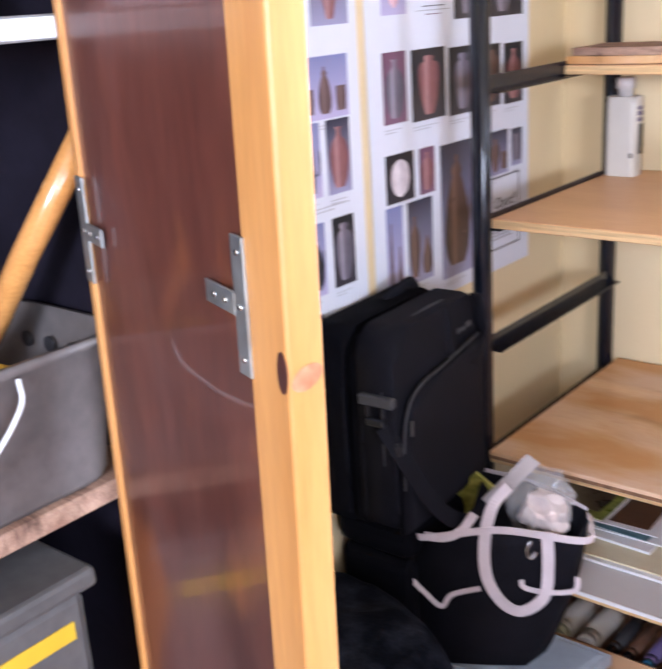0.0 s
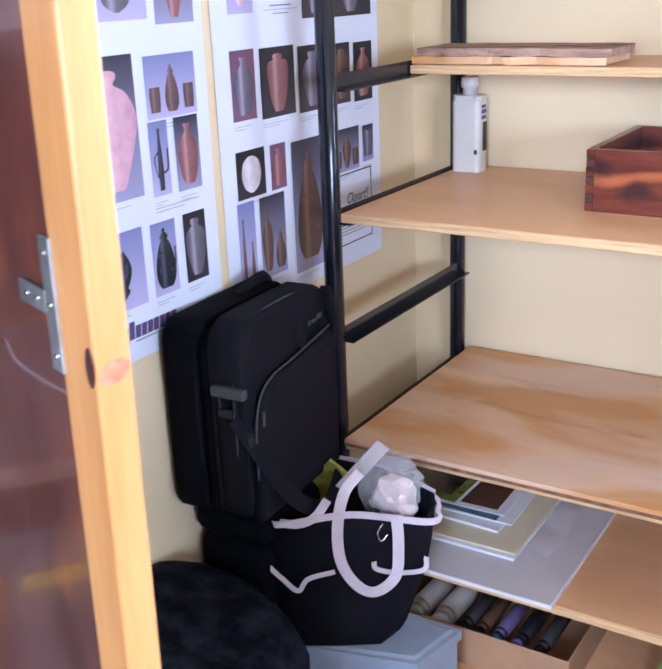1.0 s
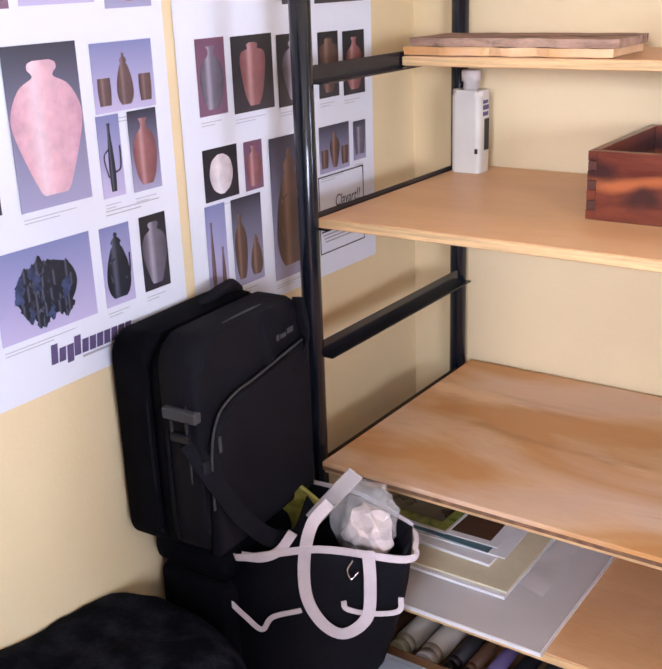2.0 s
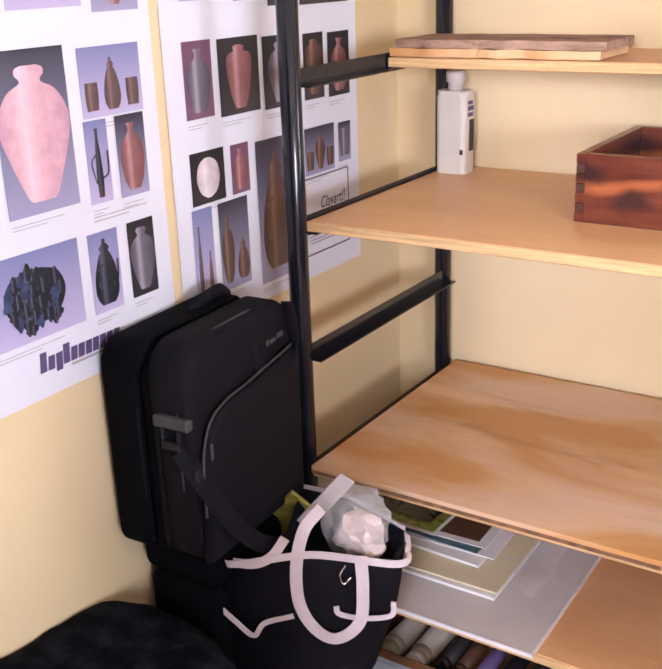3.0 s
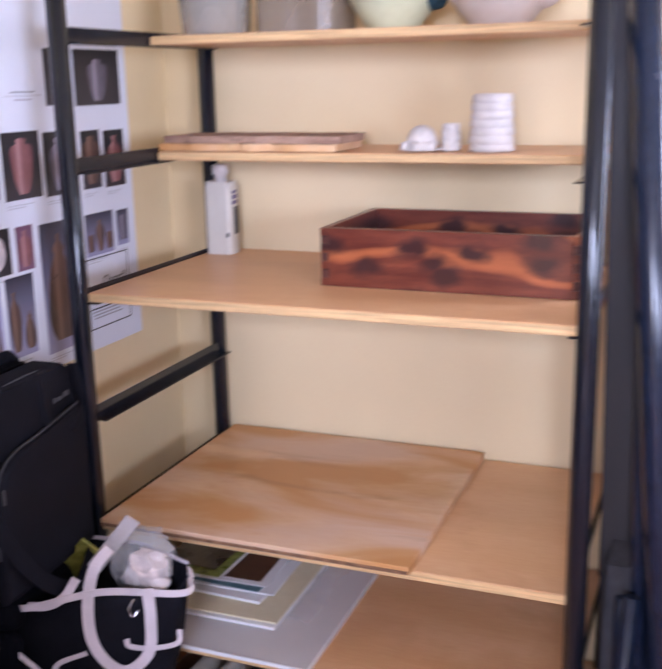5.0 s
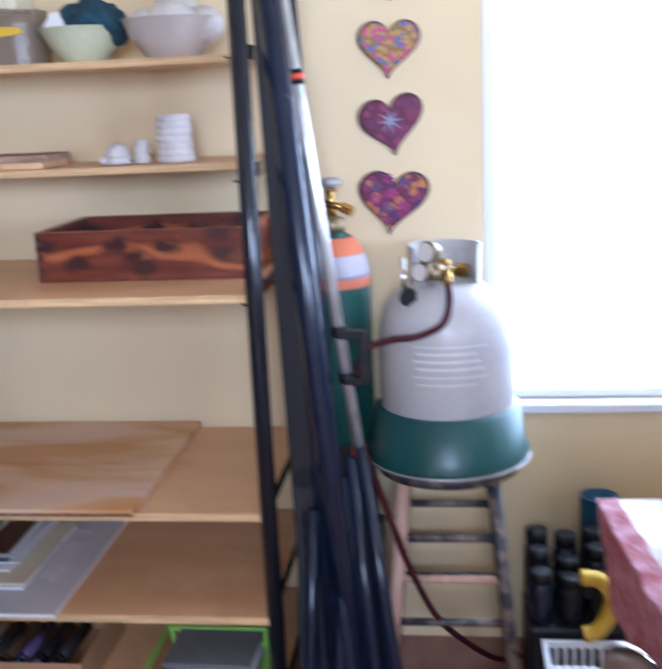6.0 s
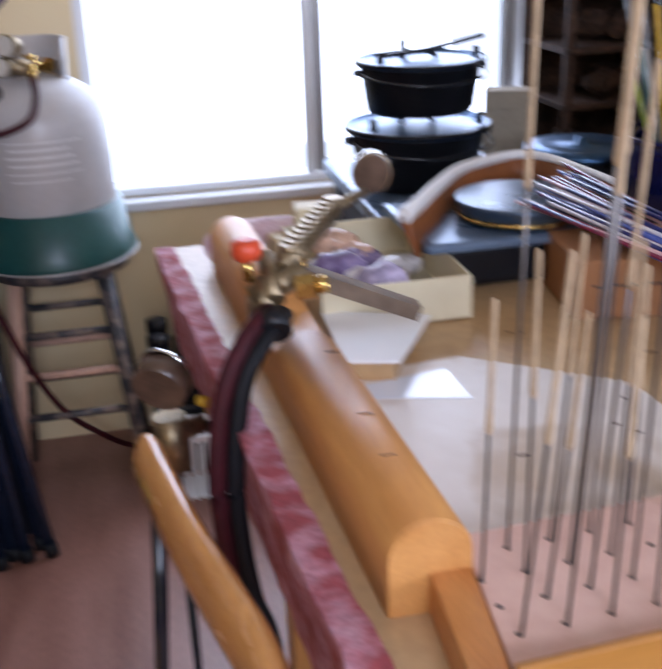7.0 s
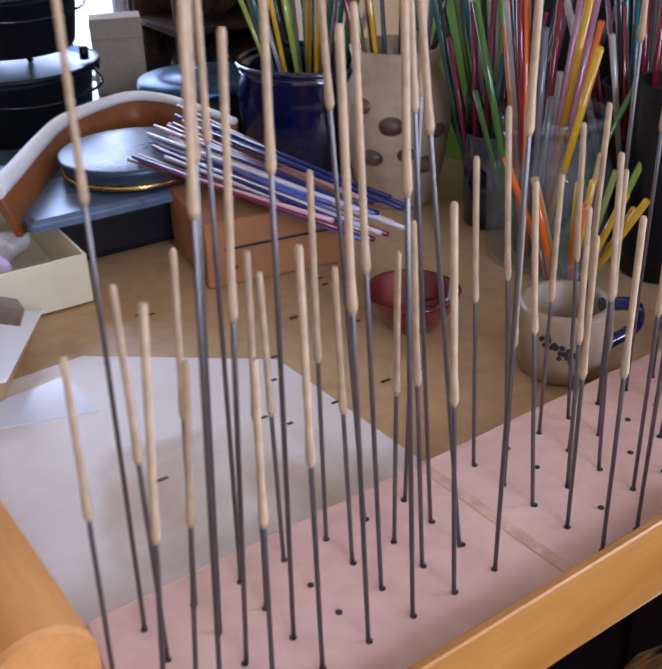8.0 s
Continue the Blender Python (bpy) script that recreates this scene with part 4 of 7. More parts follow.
for a, b, c, d in ((-0.376, -0.216, 1.0945, 1.097), (-0.376, -0.216, 0.942, 0.9445), (-0.2185, -0.216, 0.9445, 1.0945), (-0.376, -0.3735, 0.9445, 1.0945)):
    box(bm, 0.0034, 0.0038, a, b, c, d)
part("title_frame", bm, ink, P2)
txt = bpy.data.curves.new("title", "FONT")
txt.body, txt.size, txt.extrude, txt.shear = "Clayart!!", 0.026, 0.0001, 0.25
to = bpy.data.objects.new("title", txt)
scene.collection.objects.link(to)
bpy.context.view_layer.update()
md = bpy.data.meshes.new_from_object(to.evaluated_get(bpy.context.evaluated_depsgraph_get()))
bpy.data.objects.remove(to)
md.transform(Matrix(((0, 0, 1, 0.0036), (1, 0, 0, -0.322), (0, 1.3, 0, 1.03), (0, 0, 0, 1))))
md.materials.append(ink)
ob = new("title", md)
ob.parent = P2
for i in range(4):
    part("print_bar", box(B(), 0.0034, 0.0038, -0.37 + 0.004 * i, -0.26 + 0.01 * (i % 2), 0.985 - 0.007 * i, 0.988 - 0.007 * i), ink_grey if i else ink, P2)

# ---------------------------------------------------------------- bags beside the shelving
ZX = Matrix(((0, 0, 1, 0), (1, 0, 0, 0), (0, 1, 0, 0), (0, 0, 0, 1)))  # outline x, y -> world y, z; depth -> world x


def soft_block(bm, outline, x0, x1, puff=0.0, bevel=0.012):
    slab(bm, outline, x0, x1, ZX, bevel)
    for f in bm.faces:
        f.smooth = len(f.verts) < 8
    return bm


sb = thing("dark_storage_box", (0, 0, 0), "black fabric storage box under the bag", "box")
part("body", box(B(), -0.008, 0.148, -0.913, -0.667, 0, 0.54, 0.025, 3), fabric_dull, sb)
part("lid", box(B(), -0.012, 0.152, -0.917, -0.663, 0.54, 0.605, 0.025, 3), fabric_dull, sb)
web_dark = M("dark_zipper_tape", (0.045, 0.045, 0.05), 0.6, var=0.2, fine=300, bump=0.3)
bag = thing("portfolio_bag", (0.004, -0.812, 0.609), "black nylon portfolio bag leaning on the wall", "bag", turn=3.0)
bag.scale = (1, 0.9, 0.945)
top = lambda w, h, r: [(p[0], p[1] + h / 2) for p in rounded(w, h, r, 8)]
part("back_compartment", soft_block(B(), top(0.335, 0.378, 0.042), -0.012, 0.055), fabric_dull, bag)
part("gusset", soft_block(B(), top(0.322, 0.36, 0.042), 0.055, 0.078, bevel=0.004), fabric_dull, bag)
part("front_compartment", soft_block(B(), top(0.332, 0.385, 0.055), 0.078, 0.148, bevel=0.022), fabric_black, bag)
pocket = [(-0.158, 0.012), (0.145, 0.012), (0.148, 0.30), (0.12, 0.302), (0.06, 0.292), (-0.02, 0.281), (-0.085, 0.274), (-0.13, 0.252), (-0.152, 0.20)]
part("front_pocket", soft_block(B(), pocket, 0.147, 0.166, bevel=0.012), fabric_black, bag)
for pts, x in (([(-0.157, 0.10), (-0.153, 0.20), (-0.131, 0.254), (-0.085, 0.277), (-0.02, 0.284), (0.06, 0.295), (0.13, 0.305)], 0.158), ([(-0.158, 0.05), (-0.166, 0.2), (-0.158, 0.31), (-0.11, 0.372), (0.0, 0.385), (0.1, 0.38)], 0.125), ([(-0.162, 0.03), (-0.168, 0.2), (-0.16, 0.30), (-0.115, 0.365), (-0.03, 0.376)], 0.05), ([(-0.165, 0.03), (-0.167, 0.2), (-0.155, 0.3)], 0.085)):
    part("zipper", sweep(B(), bend([(x, a, b) for a, b in pts], 8), 0.0024, seg=6), web_dark if x in (0.158, 0.125) else fabric_black, bag, "dark zipper piping")
part("zipper_pull", box(B(), 0.166, 0.169, -0.146, -0.139, 0.200, 0.228, 0.001), web_grey, bag)
part("handle", sweep(B(), bend([(0.14, 0.02, 0.382), (0.15, 0.03, 0.30), (0.162, 0.075, 0.268), (0.165, 0.13, 0.285), (0.15, 0.135, 0.38)], 10), 0.004, 0.013, seg=8), fabric_black, bag)
part("handle", sweep(B(), bend([(0.02, 0.03, 0.372), (0.03, 0.06, 0.388), (0.03, 0.11, 0.392), (0.02, 0.15, 0.37)], 10), 0.008, 0.012, seg=8), fabric_black, bag)
for i, (a, b, z, h) in enumerate(((0.064, 0.072, 0.320, 0.010), (0.076, 0.094, 0.321, 0.007), (0.098, 0.118, 0.323, 0.010))):
    part("logo_bar", box(B(), 0.1485, 0.1492, a, b, z, z + h), web_grey, bag, "small grey logo bar")
part("strap_tab", box(B(), 0.085, 0.15, -0.178, -0.16, 0.255, 0.275, 0.003), web_grey, bag, "grey webbing tab")
bm = B()
box(bm, 0.1, 0.135, -0.182, -0.168, 0.22, 0.235, 0.003)
box(bm, 0.1, 0.106, -0.18, -0.17, 0.235, 0.257, 0.002)
box(bm, 0.129, 0.135, -0.18, -0.17, 0.235, 0.257, 0.002)
part("buckle", bm, black_plastic, bag)
part("strap_clip", box(B(), 0.135, 0.158, -0.172, -0.13, 0.165, 0.19, 0.005), black_plastic, bag)

bin_ = thing("plastic_bin", (0, 0, 0), "bluish frosted plastic bin under the tote", "bin")
bm = B()
slab(bm, [(0.155, -0.865), (0.385, -0.80), (0.41, -0.68), (0.155, -0.68)], 0, 0.325, bevel=0.01)
part("body", bm, bin_blue, bin_)
bm = B()
slab(bm, [(0.148, -0.872), (0.392, -0.805), (0.417, -0.675), (0.148, -0.675)], 0.302, 0.322)
part("rim", bm, bin_blue, bin_)

tote = thing("tote_bag", (0, 0, 0), "black canvas tote with white straps, stuffed full", "bag")
FA, FB = Vector((0.140, -0.884, 0)), Vector((0.397, -0.756, 0))
FO = Vector((0.446, -0.895, 0))
RIM = [Vector(p) for p in ((0.111, -0.664, 0.612), (0.24, -0.655, 0.612), (0.372, -0.697, 0.612), (0.388, -0.725, 0.605), (0.392, -0.757, 0.597), (0.27, -0.818, 0.605), (0.142, -0.882, 0.585), (0.118, -0.77, 0.60))]
FOOT = [Vector(p) for p in ((0.13, -0.69, 0.327), (0.25, -0.69, 0.327), (0.315, -0.705, 0.327), (0.318, -0.735, 0.327), (0.308, -0.792, 0.327), (0.245, -0.832, 0.327), (0.160, -0.880, 0.327), (0.135, -0.78, 0.327))]
bm = B()
rows = []
for k in range(9):
    t = k / 8
    rows.append([bm.verts.new(f.lerp(r, t) + (Vector((0.27, -0.78, f.lerp(r, t).z)) - f.lerp(r, t)).normalized() * -0.014 * math.sin(math.pi * t)) for f, r in zip(FOOT, RIM)])
inner = [bm.verts.new(r + (Vector((0.26, -0.78, r.z)) - r).normalized() * 0.004) for r in RIM]
low = [bm.verts.new(f + (Vector((0.26, -0.78, f.z)) - f).normalized() * 0.012 + Vector((0, 0, 0.12))) for f in FOOT]
for a, b in zip(rows, rows[1:]):
    for i in range(8):
        bm.faces.new((a[i], a[(i + 1) % 8], b[(i + 1) % 8], b[i])).smooth = True
for a, b in ((rows[-1], inner), (inner, low)):
    for i in range(8):
        bm.faces.new((a[i], a[(i + 1) % 8], b[(i + 1) % 8], b[i]))
bm.faces.new(rows[0][::-1])
bm.faces.new(low)
part("body", bm, fabric_black, tote)


def band(bm, pts, half, thick, out):
    """A flat webbing band through the points, its face turned to out."""
    p = bend(pts, 8)
    o = Vector(out).normalized()
    rings = []
    for i, q in enumerate(p):
        d = (p[min(i + 1, len(p) - 1)] - p[max(i - 1, 0)]).normalized()
        s = d.cross(o).normalized() * half
        rings.append([bm.verts.new(q + s), bm.verts.new(q - s), bm.verts.new(q - s + o * thick), bm.verts.new(q + s + o * thick)])
    for a, b in zip(rings, rings[1:]):
        for j in range(4):
            bm.faces.new((a[j], a[(j + 1) % 4], b[(j + 1) % 4], b[j]))
    bm.faces.new(rings[0][::-1])
    bm.faces.new(rings[-1])
    return bm


def ff(u, z, off=0.006):
    """A place on the front of the tote: u along it, z up."""
    p = FA.lerp(FB, u)
    k = math.sin(math.pi * min(1, max(0, (z - 0.327) / 0.26)))
    return p + FO * (off + 0.008 * k) + Vector((0, 0, z))
part("trim", band(B(), [RIM[7] + Vector((-0.004, 0, -0.004)), RIM[6] + FO * 0.006, RIM[5] + FO * 0.006, RIM[4] + Vector((0.004, -0.004, -0.004)), RIM[3] + Vector((0.006, 0, -0.004)), RIM[2] + Vector((0.005, 0, -0.004))], 0.0065, 0.002, FO + Vector((0.5, 0, 0))), web_white, tote, "white rim binding")
part("trim", band(B(), [RIM[0] + Vector((0, 0.003, -0.002)), RIM[1] + Vector((0, 0.003, -0.002)), RIM[2] + Vector((0, 0.003, -0.002))], 0.007, 0.002, (0, -1, 0.2)), web_white, tote, "white rim binding")
part("shoulder_strap", band(B(), [(0.128, -0.172, 0.22), (0.158, -0.158, 0.16), (0.178, -0.115, 0.075), (0.192, -0.05, 0.005), (0.20, 0.02, -0.02), (0.195, 0.085, 0.02)], 0.016, 0.003, (1, -0.5, 0.3)), fabric_black, bag)
part("handle", band(B(), [ff(0.56, 0.67, -0.03), ff(0.47, 0.644, -0.005), ff(0.425, 0.585, 0.008), ff(0.437, 0.52, 0.010), ff(0.527, 0.474, 0.012), ff(0.647, 0.459, 0.012), ff(0.775, 0.492, 0.012), ff(0.795, 0.552, 0.010), ff(0.785, 0.608, 0.008)], 0.0100, 0.0025, FO), web_white, tote, "white webbing carrying loop")
part("handle", band(B(), [ff(0.07, 0.588, 0.008), ff(0.19, 0.588, 0.010), ff(0.29, 0.602, 0.008), ff(0.365, 0.632, 0.002)], 0.008, 0.0025, FO), web_white, tote, "white webbing carrying loop")
part("trim", band(B(), [ff(-0.02, 0.503), ff(0.064, 0.478), ff(0.161, 0.453), ff(0.229, 0.478), ff(0.397, 0.494)], 0.0045, 0.002, FO), web_white, tote, "white pocket edging")
part("trim", band(B(), [ff(0.641, 0.515), ff(0.661, 0.501), ff(0.794, 0.495), ff(0.948, 0.502), ff(0.965, 0.527)], 0.0045, 0.002, FO), web_white, tote, "white pocket edging")
part("ring", sweep(B(), bend([ff(0.70, 0.59, 0.010), ff(0.67, 0.575, 0.014), ff(0.69, 0.56, 0.014), ff(0.73, 0.57, 0.010)], 6), 0.0017, seg=6), chrome, tote)
bm = B()
bmesh.ops.create_icosphere(bm, subdivisions=4, radius=1, matrix=Matrix.Translation((0.305, -0.735, 0.625)) @ Matrix.Rotation(0.5, 4, "Y") @ Matrix.Diagonal((0.052, 0.038, 0.078, 1)))
crumple(bm, 0.020, 22, 3.0)
crumple(bm, 0.008, 60, 8.0)
for f in bm.faces:
    f.smooth = False
solo("plastic_bag", bm, clear_bag, "clear crumpled plastic bag filled with pale pieces", "bag")
bm = B()
bmesh.ops.create_icosphere(bm, subdivisions=3, radius=1, matrix=Matrix.Translation((0.312, -0.735, 0.608)) @ Matrix.Diagonal((0.042, 0.03, 0.045, 1)))
crumple(bm, 0.018, 40, 1.0)
solo("tissue_wad", bm, M("pale_pink_tissue", (0.72, 0.60, 0.56), 0.6, var=0.2, scale=40), "pale crumpled tissue wad inside a clear bag", "tissue")
ob = solo("white_card", box(B(), -0.014, 0.014, -0.002, 0.002, -0.065, 0.065, 0.001), M("milky_zip_film", (0.66, 0.60, 0.58), 0.25, var=0.15, scale=20, alpha=0.8), "milky zip strip of a plastic bag in the tote", "plastic strip")
ob.matrix_world = pose(0.255, -0.752, 0.66, 8, 38, 25)
ob = solo("seed_packet", box(B(), -0.022, 0.022, -0.004, 0.004, -0.045, 0.045, 0.001), M("green_packet_print", (0.22, 0.24, 0.03), 0.4, var=0.4, scale=60, second=(0.45, 0.42, 0.10)), "green printed packet poking from the tote", "packet")
ob.matrix_world = pose(0.165, -0.735, 0.605, 10, 40, 20)
bm = B()
nx, ny = 26, 30
heap = []
for i in range(nx + 1):
    for j in range(ny + 1):
        s, t = i / nx, j / ny
        x, y = -0.018 + 0.350 * s, -1.42 + (0.46 + 0.022 * math.sin(5 * s)) * t
        y -= 0.075 * max(0, s - 0.55) ** 2 / 0.2
        q = Vector((x * 9, y * 9, 0))
        z = 0.524 + 0.05 * (1 - t) + 0.012 * noise.noise(q) + 0.006 * noise.noise(q * 3.1)
        edge = min(1 - s, 1 - t, t)
        z -= 0.045 * max(0, 1 - edge / 0.13) ** 2.2
        heap.append(bm.verts.new((x, y, z)))
for i in range(nx):
    for j in range(ny):
        a = i * (ny + 1) + j
        bm.faces.new((heap[a], heap[a + ny + 1], heap[a + ny + 2], heap[a + 1])).smooth = True
g = bmesh.ops.extrude_edge_only(bm, edges=[e for e in bm.edges if e.is_boundary])
for v in g["geom"]:
    if isinstance(v, bmesh.types.BMVert):
        v.co.z = 0.003
bmesh.ops.holes_fill(bm, edges=[e for e in bm.edges if e.is_boundary], sides=0)
solo("plush_blanket", bm, fuzzy_black, "black plush blanket heaped over a low box", "blanket")
# ---------------------------------------------------------------- open cabinet by the door leaf
cab = thing("storage_cabinet", (0, 0, 0), "open storage cabinet with its inside shade painted near black", "cabinet")
CY0, CY1, CX1 = -2.62, -1.50, 0.30
# shade inside the cabinet is put into the near-black lining
part("back", box(B(), WX + 0.003, WX + 0.015, CY0, CY1, 0, 2.0), shade_black, cab)
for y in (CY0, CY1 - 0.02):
    part("side", box(B(), WX + 0.015, CX1, y, y + 0.02, 0, 2.0), shade_black, cab)
part("top", box(B(), WX + 0.003, CX1, CY0, CY1, 2.0, 2.02), shade_black, cab)
for z in (0.10, 0.66, 1.0, 1.455):
    part("shelf", box(B(), WX + 0.015, 0.258, CY0 + 0.02, CY1 - 0.02, z, z + 0.022, 0.002), weathered if z < 1.4 else grey_alu, cab, "worn plywood shelf" if z < 1.4 else "bright metal shelf")
HG, FE = Vector((0.308, -1.606, 0)), Vector((0.632, -1.716, 0))
ang = math.degrees(math.atan2(FE.y - HG.y, FE.x - HG.x))
LEN = (FE - HG).length + 0.014
door = thing("cabinet_door", (HG.x, HG.y, 0.02), "open dark lacquered cabinet door with pine frame", "door", turn=ang)
# the old door sags a little out of plumb
door.matrix_world = pose(HG.x, HG.y, 0.02, 0, 0, ang) @ Matrix.Translation((0, 0, 1.2)) @ Matrix.Rotation(radians(1.6), 4, "Y") @ Matrix.Translation((0, 0, -1.2))
bm = B()
box(bm, 0.012, LEN - 0.05, 0.002, 0.014, 0, 1.96)
part("panel", bm, dark_lacquer, door, "glossy dark brown panel")
part("free_stile", box(B(), LEN - 0.05, LEN, -0.002, 0.0245, 0, 1.96, 0.0025, 2), pine, door, "pale pine stile with a red knot")
part("hinge_stile", box(B(), 0.0, 0.012, -0.002, 0.04, 0, 1.96, 0.0015), pine, door)
kn = B()
slab(kn, [(0.0112 + 0.0112 * math.cos(t), 0.008 * math.sin(t) + 0.003 * math.cos(t)) for t in [2 * math.pi * i / 18 for i in range(18)]], 0, 0.0006, Matrix.Translation((LEN, 0, 1.248)) @ Matrix(((0, 0, 1, 0), (1, 0, 0, 0), (0, 1, 0, 0), (0, 0, 0, 1))))
part("knot", kn, M("red_resin_knot", (0.42, 0.13, 0.06), 0.4, var=0.4, scale=60, second=(0.50, 0.22, 0.12)), door, "reddish resin knot")
kn = B()
slab(kn, [(LEN - 0.006 + 0.006 * math.cos(t), 1.252 + 0.014 * math.sin(t)) for t in [2 * math.pi * i / 18 for i in range(18)]], 0, 0.0006, Matrix(((1, 0, 0, 0), (0, 0, -1, -0.0022), (0, 1, 0, 0), (0, 0, 0, 1))))
part("knot", kn, cedar_knot, door)
for s, x0, zc in ((-1, LEN - 0.060, 1.283), (1, 0.013, 1.278)):
    for zz in (zc, 0.42):
        bm = B()
        xa, xb = (x0, x0 + 0.016) if s < 0 else (x0 - 0.008, x0 + 0.008)
        box(bm, xa, xb, -0.0045, -0.0022, zz - 0.047, zz + 0.047, 0.0005)
        xc, xd = (xa - 0.042, xa) if s < 0 else (xb, xb + 0.033)
        box(bm, xc, xd, -0.0045, -0.0022, zz - 0.008, zz + 0.008, 0.0005)
        tp = part("t_plate", bm, galv, door, "zinc T-shaped mending plate")
        for (px, pz) in ((xa + 0.008, zz + 0.036), (xa + 0.008, zz - 0.036), (xa + 0.008, zz), ((xc + xd) / 2 - 0.008, zz), ((xc + xd) / 2 + 0.008, zz)):
            part("screw", cyl(B(), (px, -0.0045, pz), (px, -0.0056, pz), 0.0026, 0.0018, 10), chrome, tp)
bk = thing("metal_bucket", (0.16, -1.70, 1.0225), "large grey metal bin with a wire handle", "bucket")
bm = B()
levels = ((0.17, 0.30, 0.0), (0.175, 0.305, 0.006), (0.2, 0.33, 0.145), (0.212, 0.342, 0.147), (0.212, 0.342, 0.156), (0.196, 0.326, 0.156), (0.168, 0.298, 0.01))
loops = [[bm.verts.new((x, y, z)) for x, y in rounded(w, h, 0.05, 6)] for w, h, z in levels]
for a, b in zip(loops, loops[1:]):
    for i in range(len(a)):
        bm.faces.new((a[i], a[(i + 1) % len(a)], b[(i + 1) % len(a)], b[i])).smooth = True
bm.faces.new(loops[0][::-1])
bm.faces.new(loops[-1])
part("body", bm, stone_bucket, bk)
# closed wall; black discs carry the shade of the holes
for i in range(4):
    part("hole", cyl(B(), (-0.06 + 0.04 * i, 0.1545, 0.118), (-0.06 + 0.04 * i, 0.152, 0.118), 0.009, seg=14), ink, bk, "dark disc painting the shade in a round hole")
part("handle", sweep(B(), bend([(0.108, 0.03, 0.145), (0.118, 0.02, 0.12), (0.118, -0.03, 0.075), (0.115, -0.1, 0.05)], 8), 0.0024, seg=8), white_trim, bk, "white wire bail handle")
bm = B()
bmesh.ops.create_icosphere(bm, subdivisions=3, radius=0.05, matrix=Matrix.Diagonal((1.2, 1.2, 0.6, 1)))
crumple(bm, 0.01, 25)
solo("yellow_sponge", bm, yellow, "yellow sponge lying in the bucket", "sponge", place=(0.17, -1.68, 1.13))
bm = B()
sweep(bm, [Vector((0.094, -1.620, 1.1145)), Vector((0.18, -1.583, 1.255)), Vector((0.272, -1.544, 1.394))], 0.0145, seg=14)
solo("wooden_pole", bm, chair_wood, "orange wooden pole leaning in the metal bin", "pole")
cr = thing("plastic_crate", (0.13, -1.78, 0.6825), "grey lidded crate with yellow tape", "crate")
crate_grey = M("dusty_grey_crate", (0.10, 0.095, 0.09), 0.4, var=0.25, scale=8)
part("body", box(B(), -0.13, 0.13, -0.14, 0.15, 0, 0.245, 0.012, 2), crate_grey, cr)
part("lid", box(B(), -0.14, 0.14, -0.15, 0.16, 0.245, 0.268, 0.006, 2), crate_grey, cr)
part("tape", box(B(), 0.1302, 0.1312, -0.10, 0.13, 0.195, 0.215), yellow, cr, "yellow tape band")
st = thing("folded_cloth", (0.12, -1.75, 1.4775), "folded pale cloth on the top shelf", "cloth")
for i in range(3):
    part("fold", box(B(), -0.1, 0.1 - 0.01 * i, -0.1, 0.1, 0.018 * i, 0.018 * i + 0.016, 0.006, 2), web_white, st)

# ---------------------------------------------------------------- hearts on the wall
heart_mats = [cells("stitched_multicolour", (0.46, 0.27, 0.07), (0.55, 0.06, 0.20), (0.14, 0.13, 0.34), 85), cells("plum_paint", (0.19, 0.022, 0.075), (0.24, 0.03, 0.10), (0.13, 0.02, 0.08), 45), cells("purple_flowers", (0.21, 0.02, 0.10), (0.06, 0.02, 0.12), (0.45, 0.16, 0.05), 55)]
rimmat = M("dark_heart_rim", (0.06, 0.02, 0.03), 0.6, var=0.3, scale=40)


def heart_outline(w, lean):
    out = []
    for i in range(48):
        t = 2 * math.pi * i / 48
        x = 16 * math.sin(t) ** 3 / 32
        y = (13 * math.cos(t) - 5 * math.cos(2 * t) - 2 * math.cos(3 * t) - math.cos(4 * t)) / 32
        out.append((w * (x + lean * (y + 0.2)), w * y * 0.98))
    return out


UP = Matrix(((1, 0, 0, 0), (0, 0, -1, 0), (0, 1, 0, 0), (0, 0, 0, 1)))
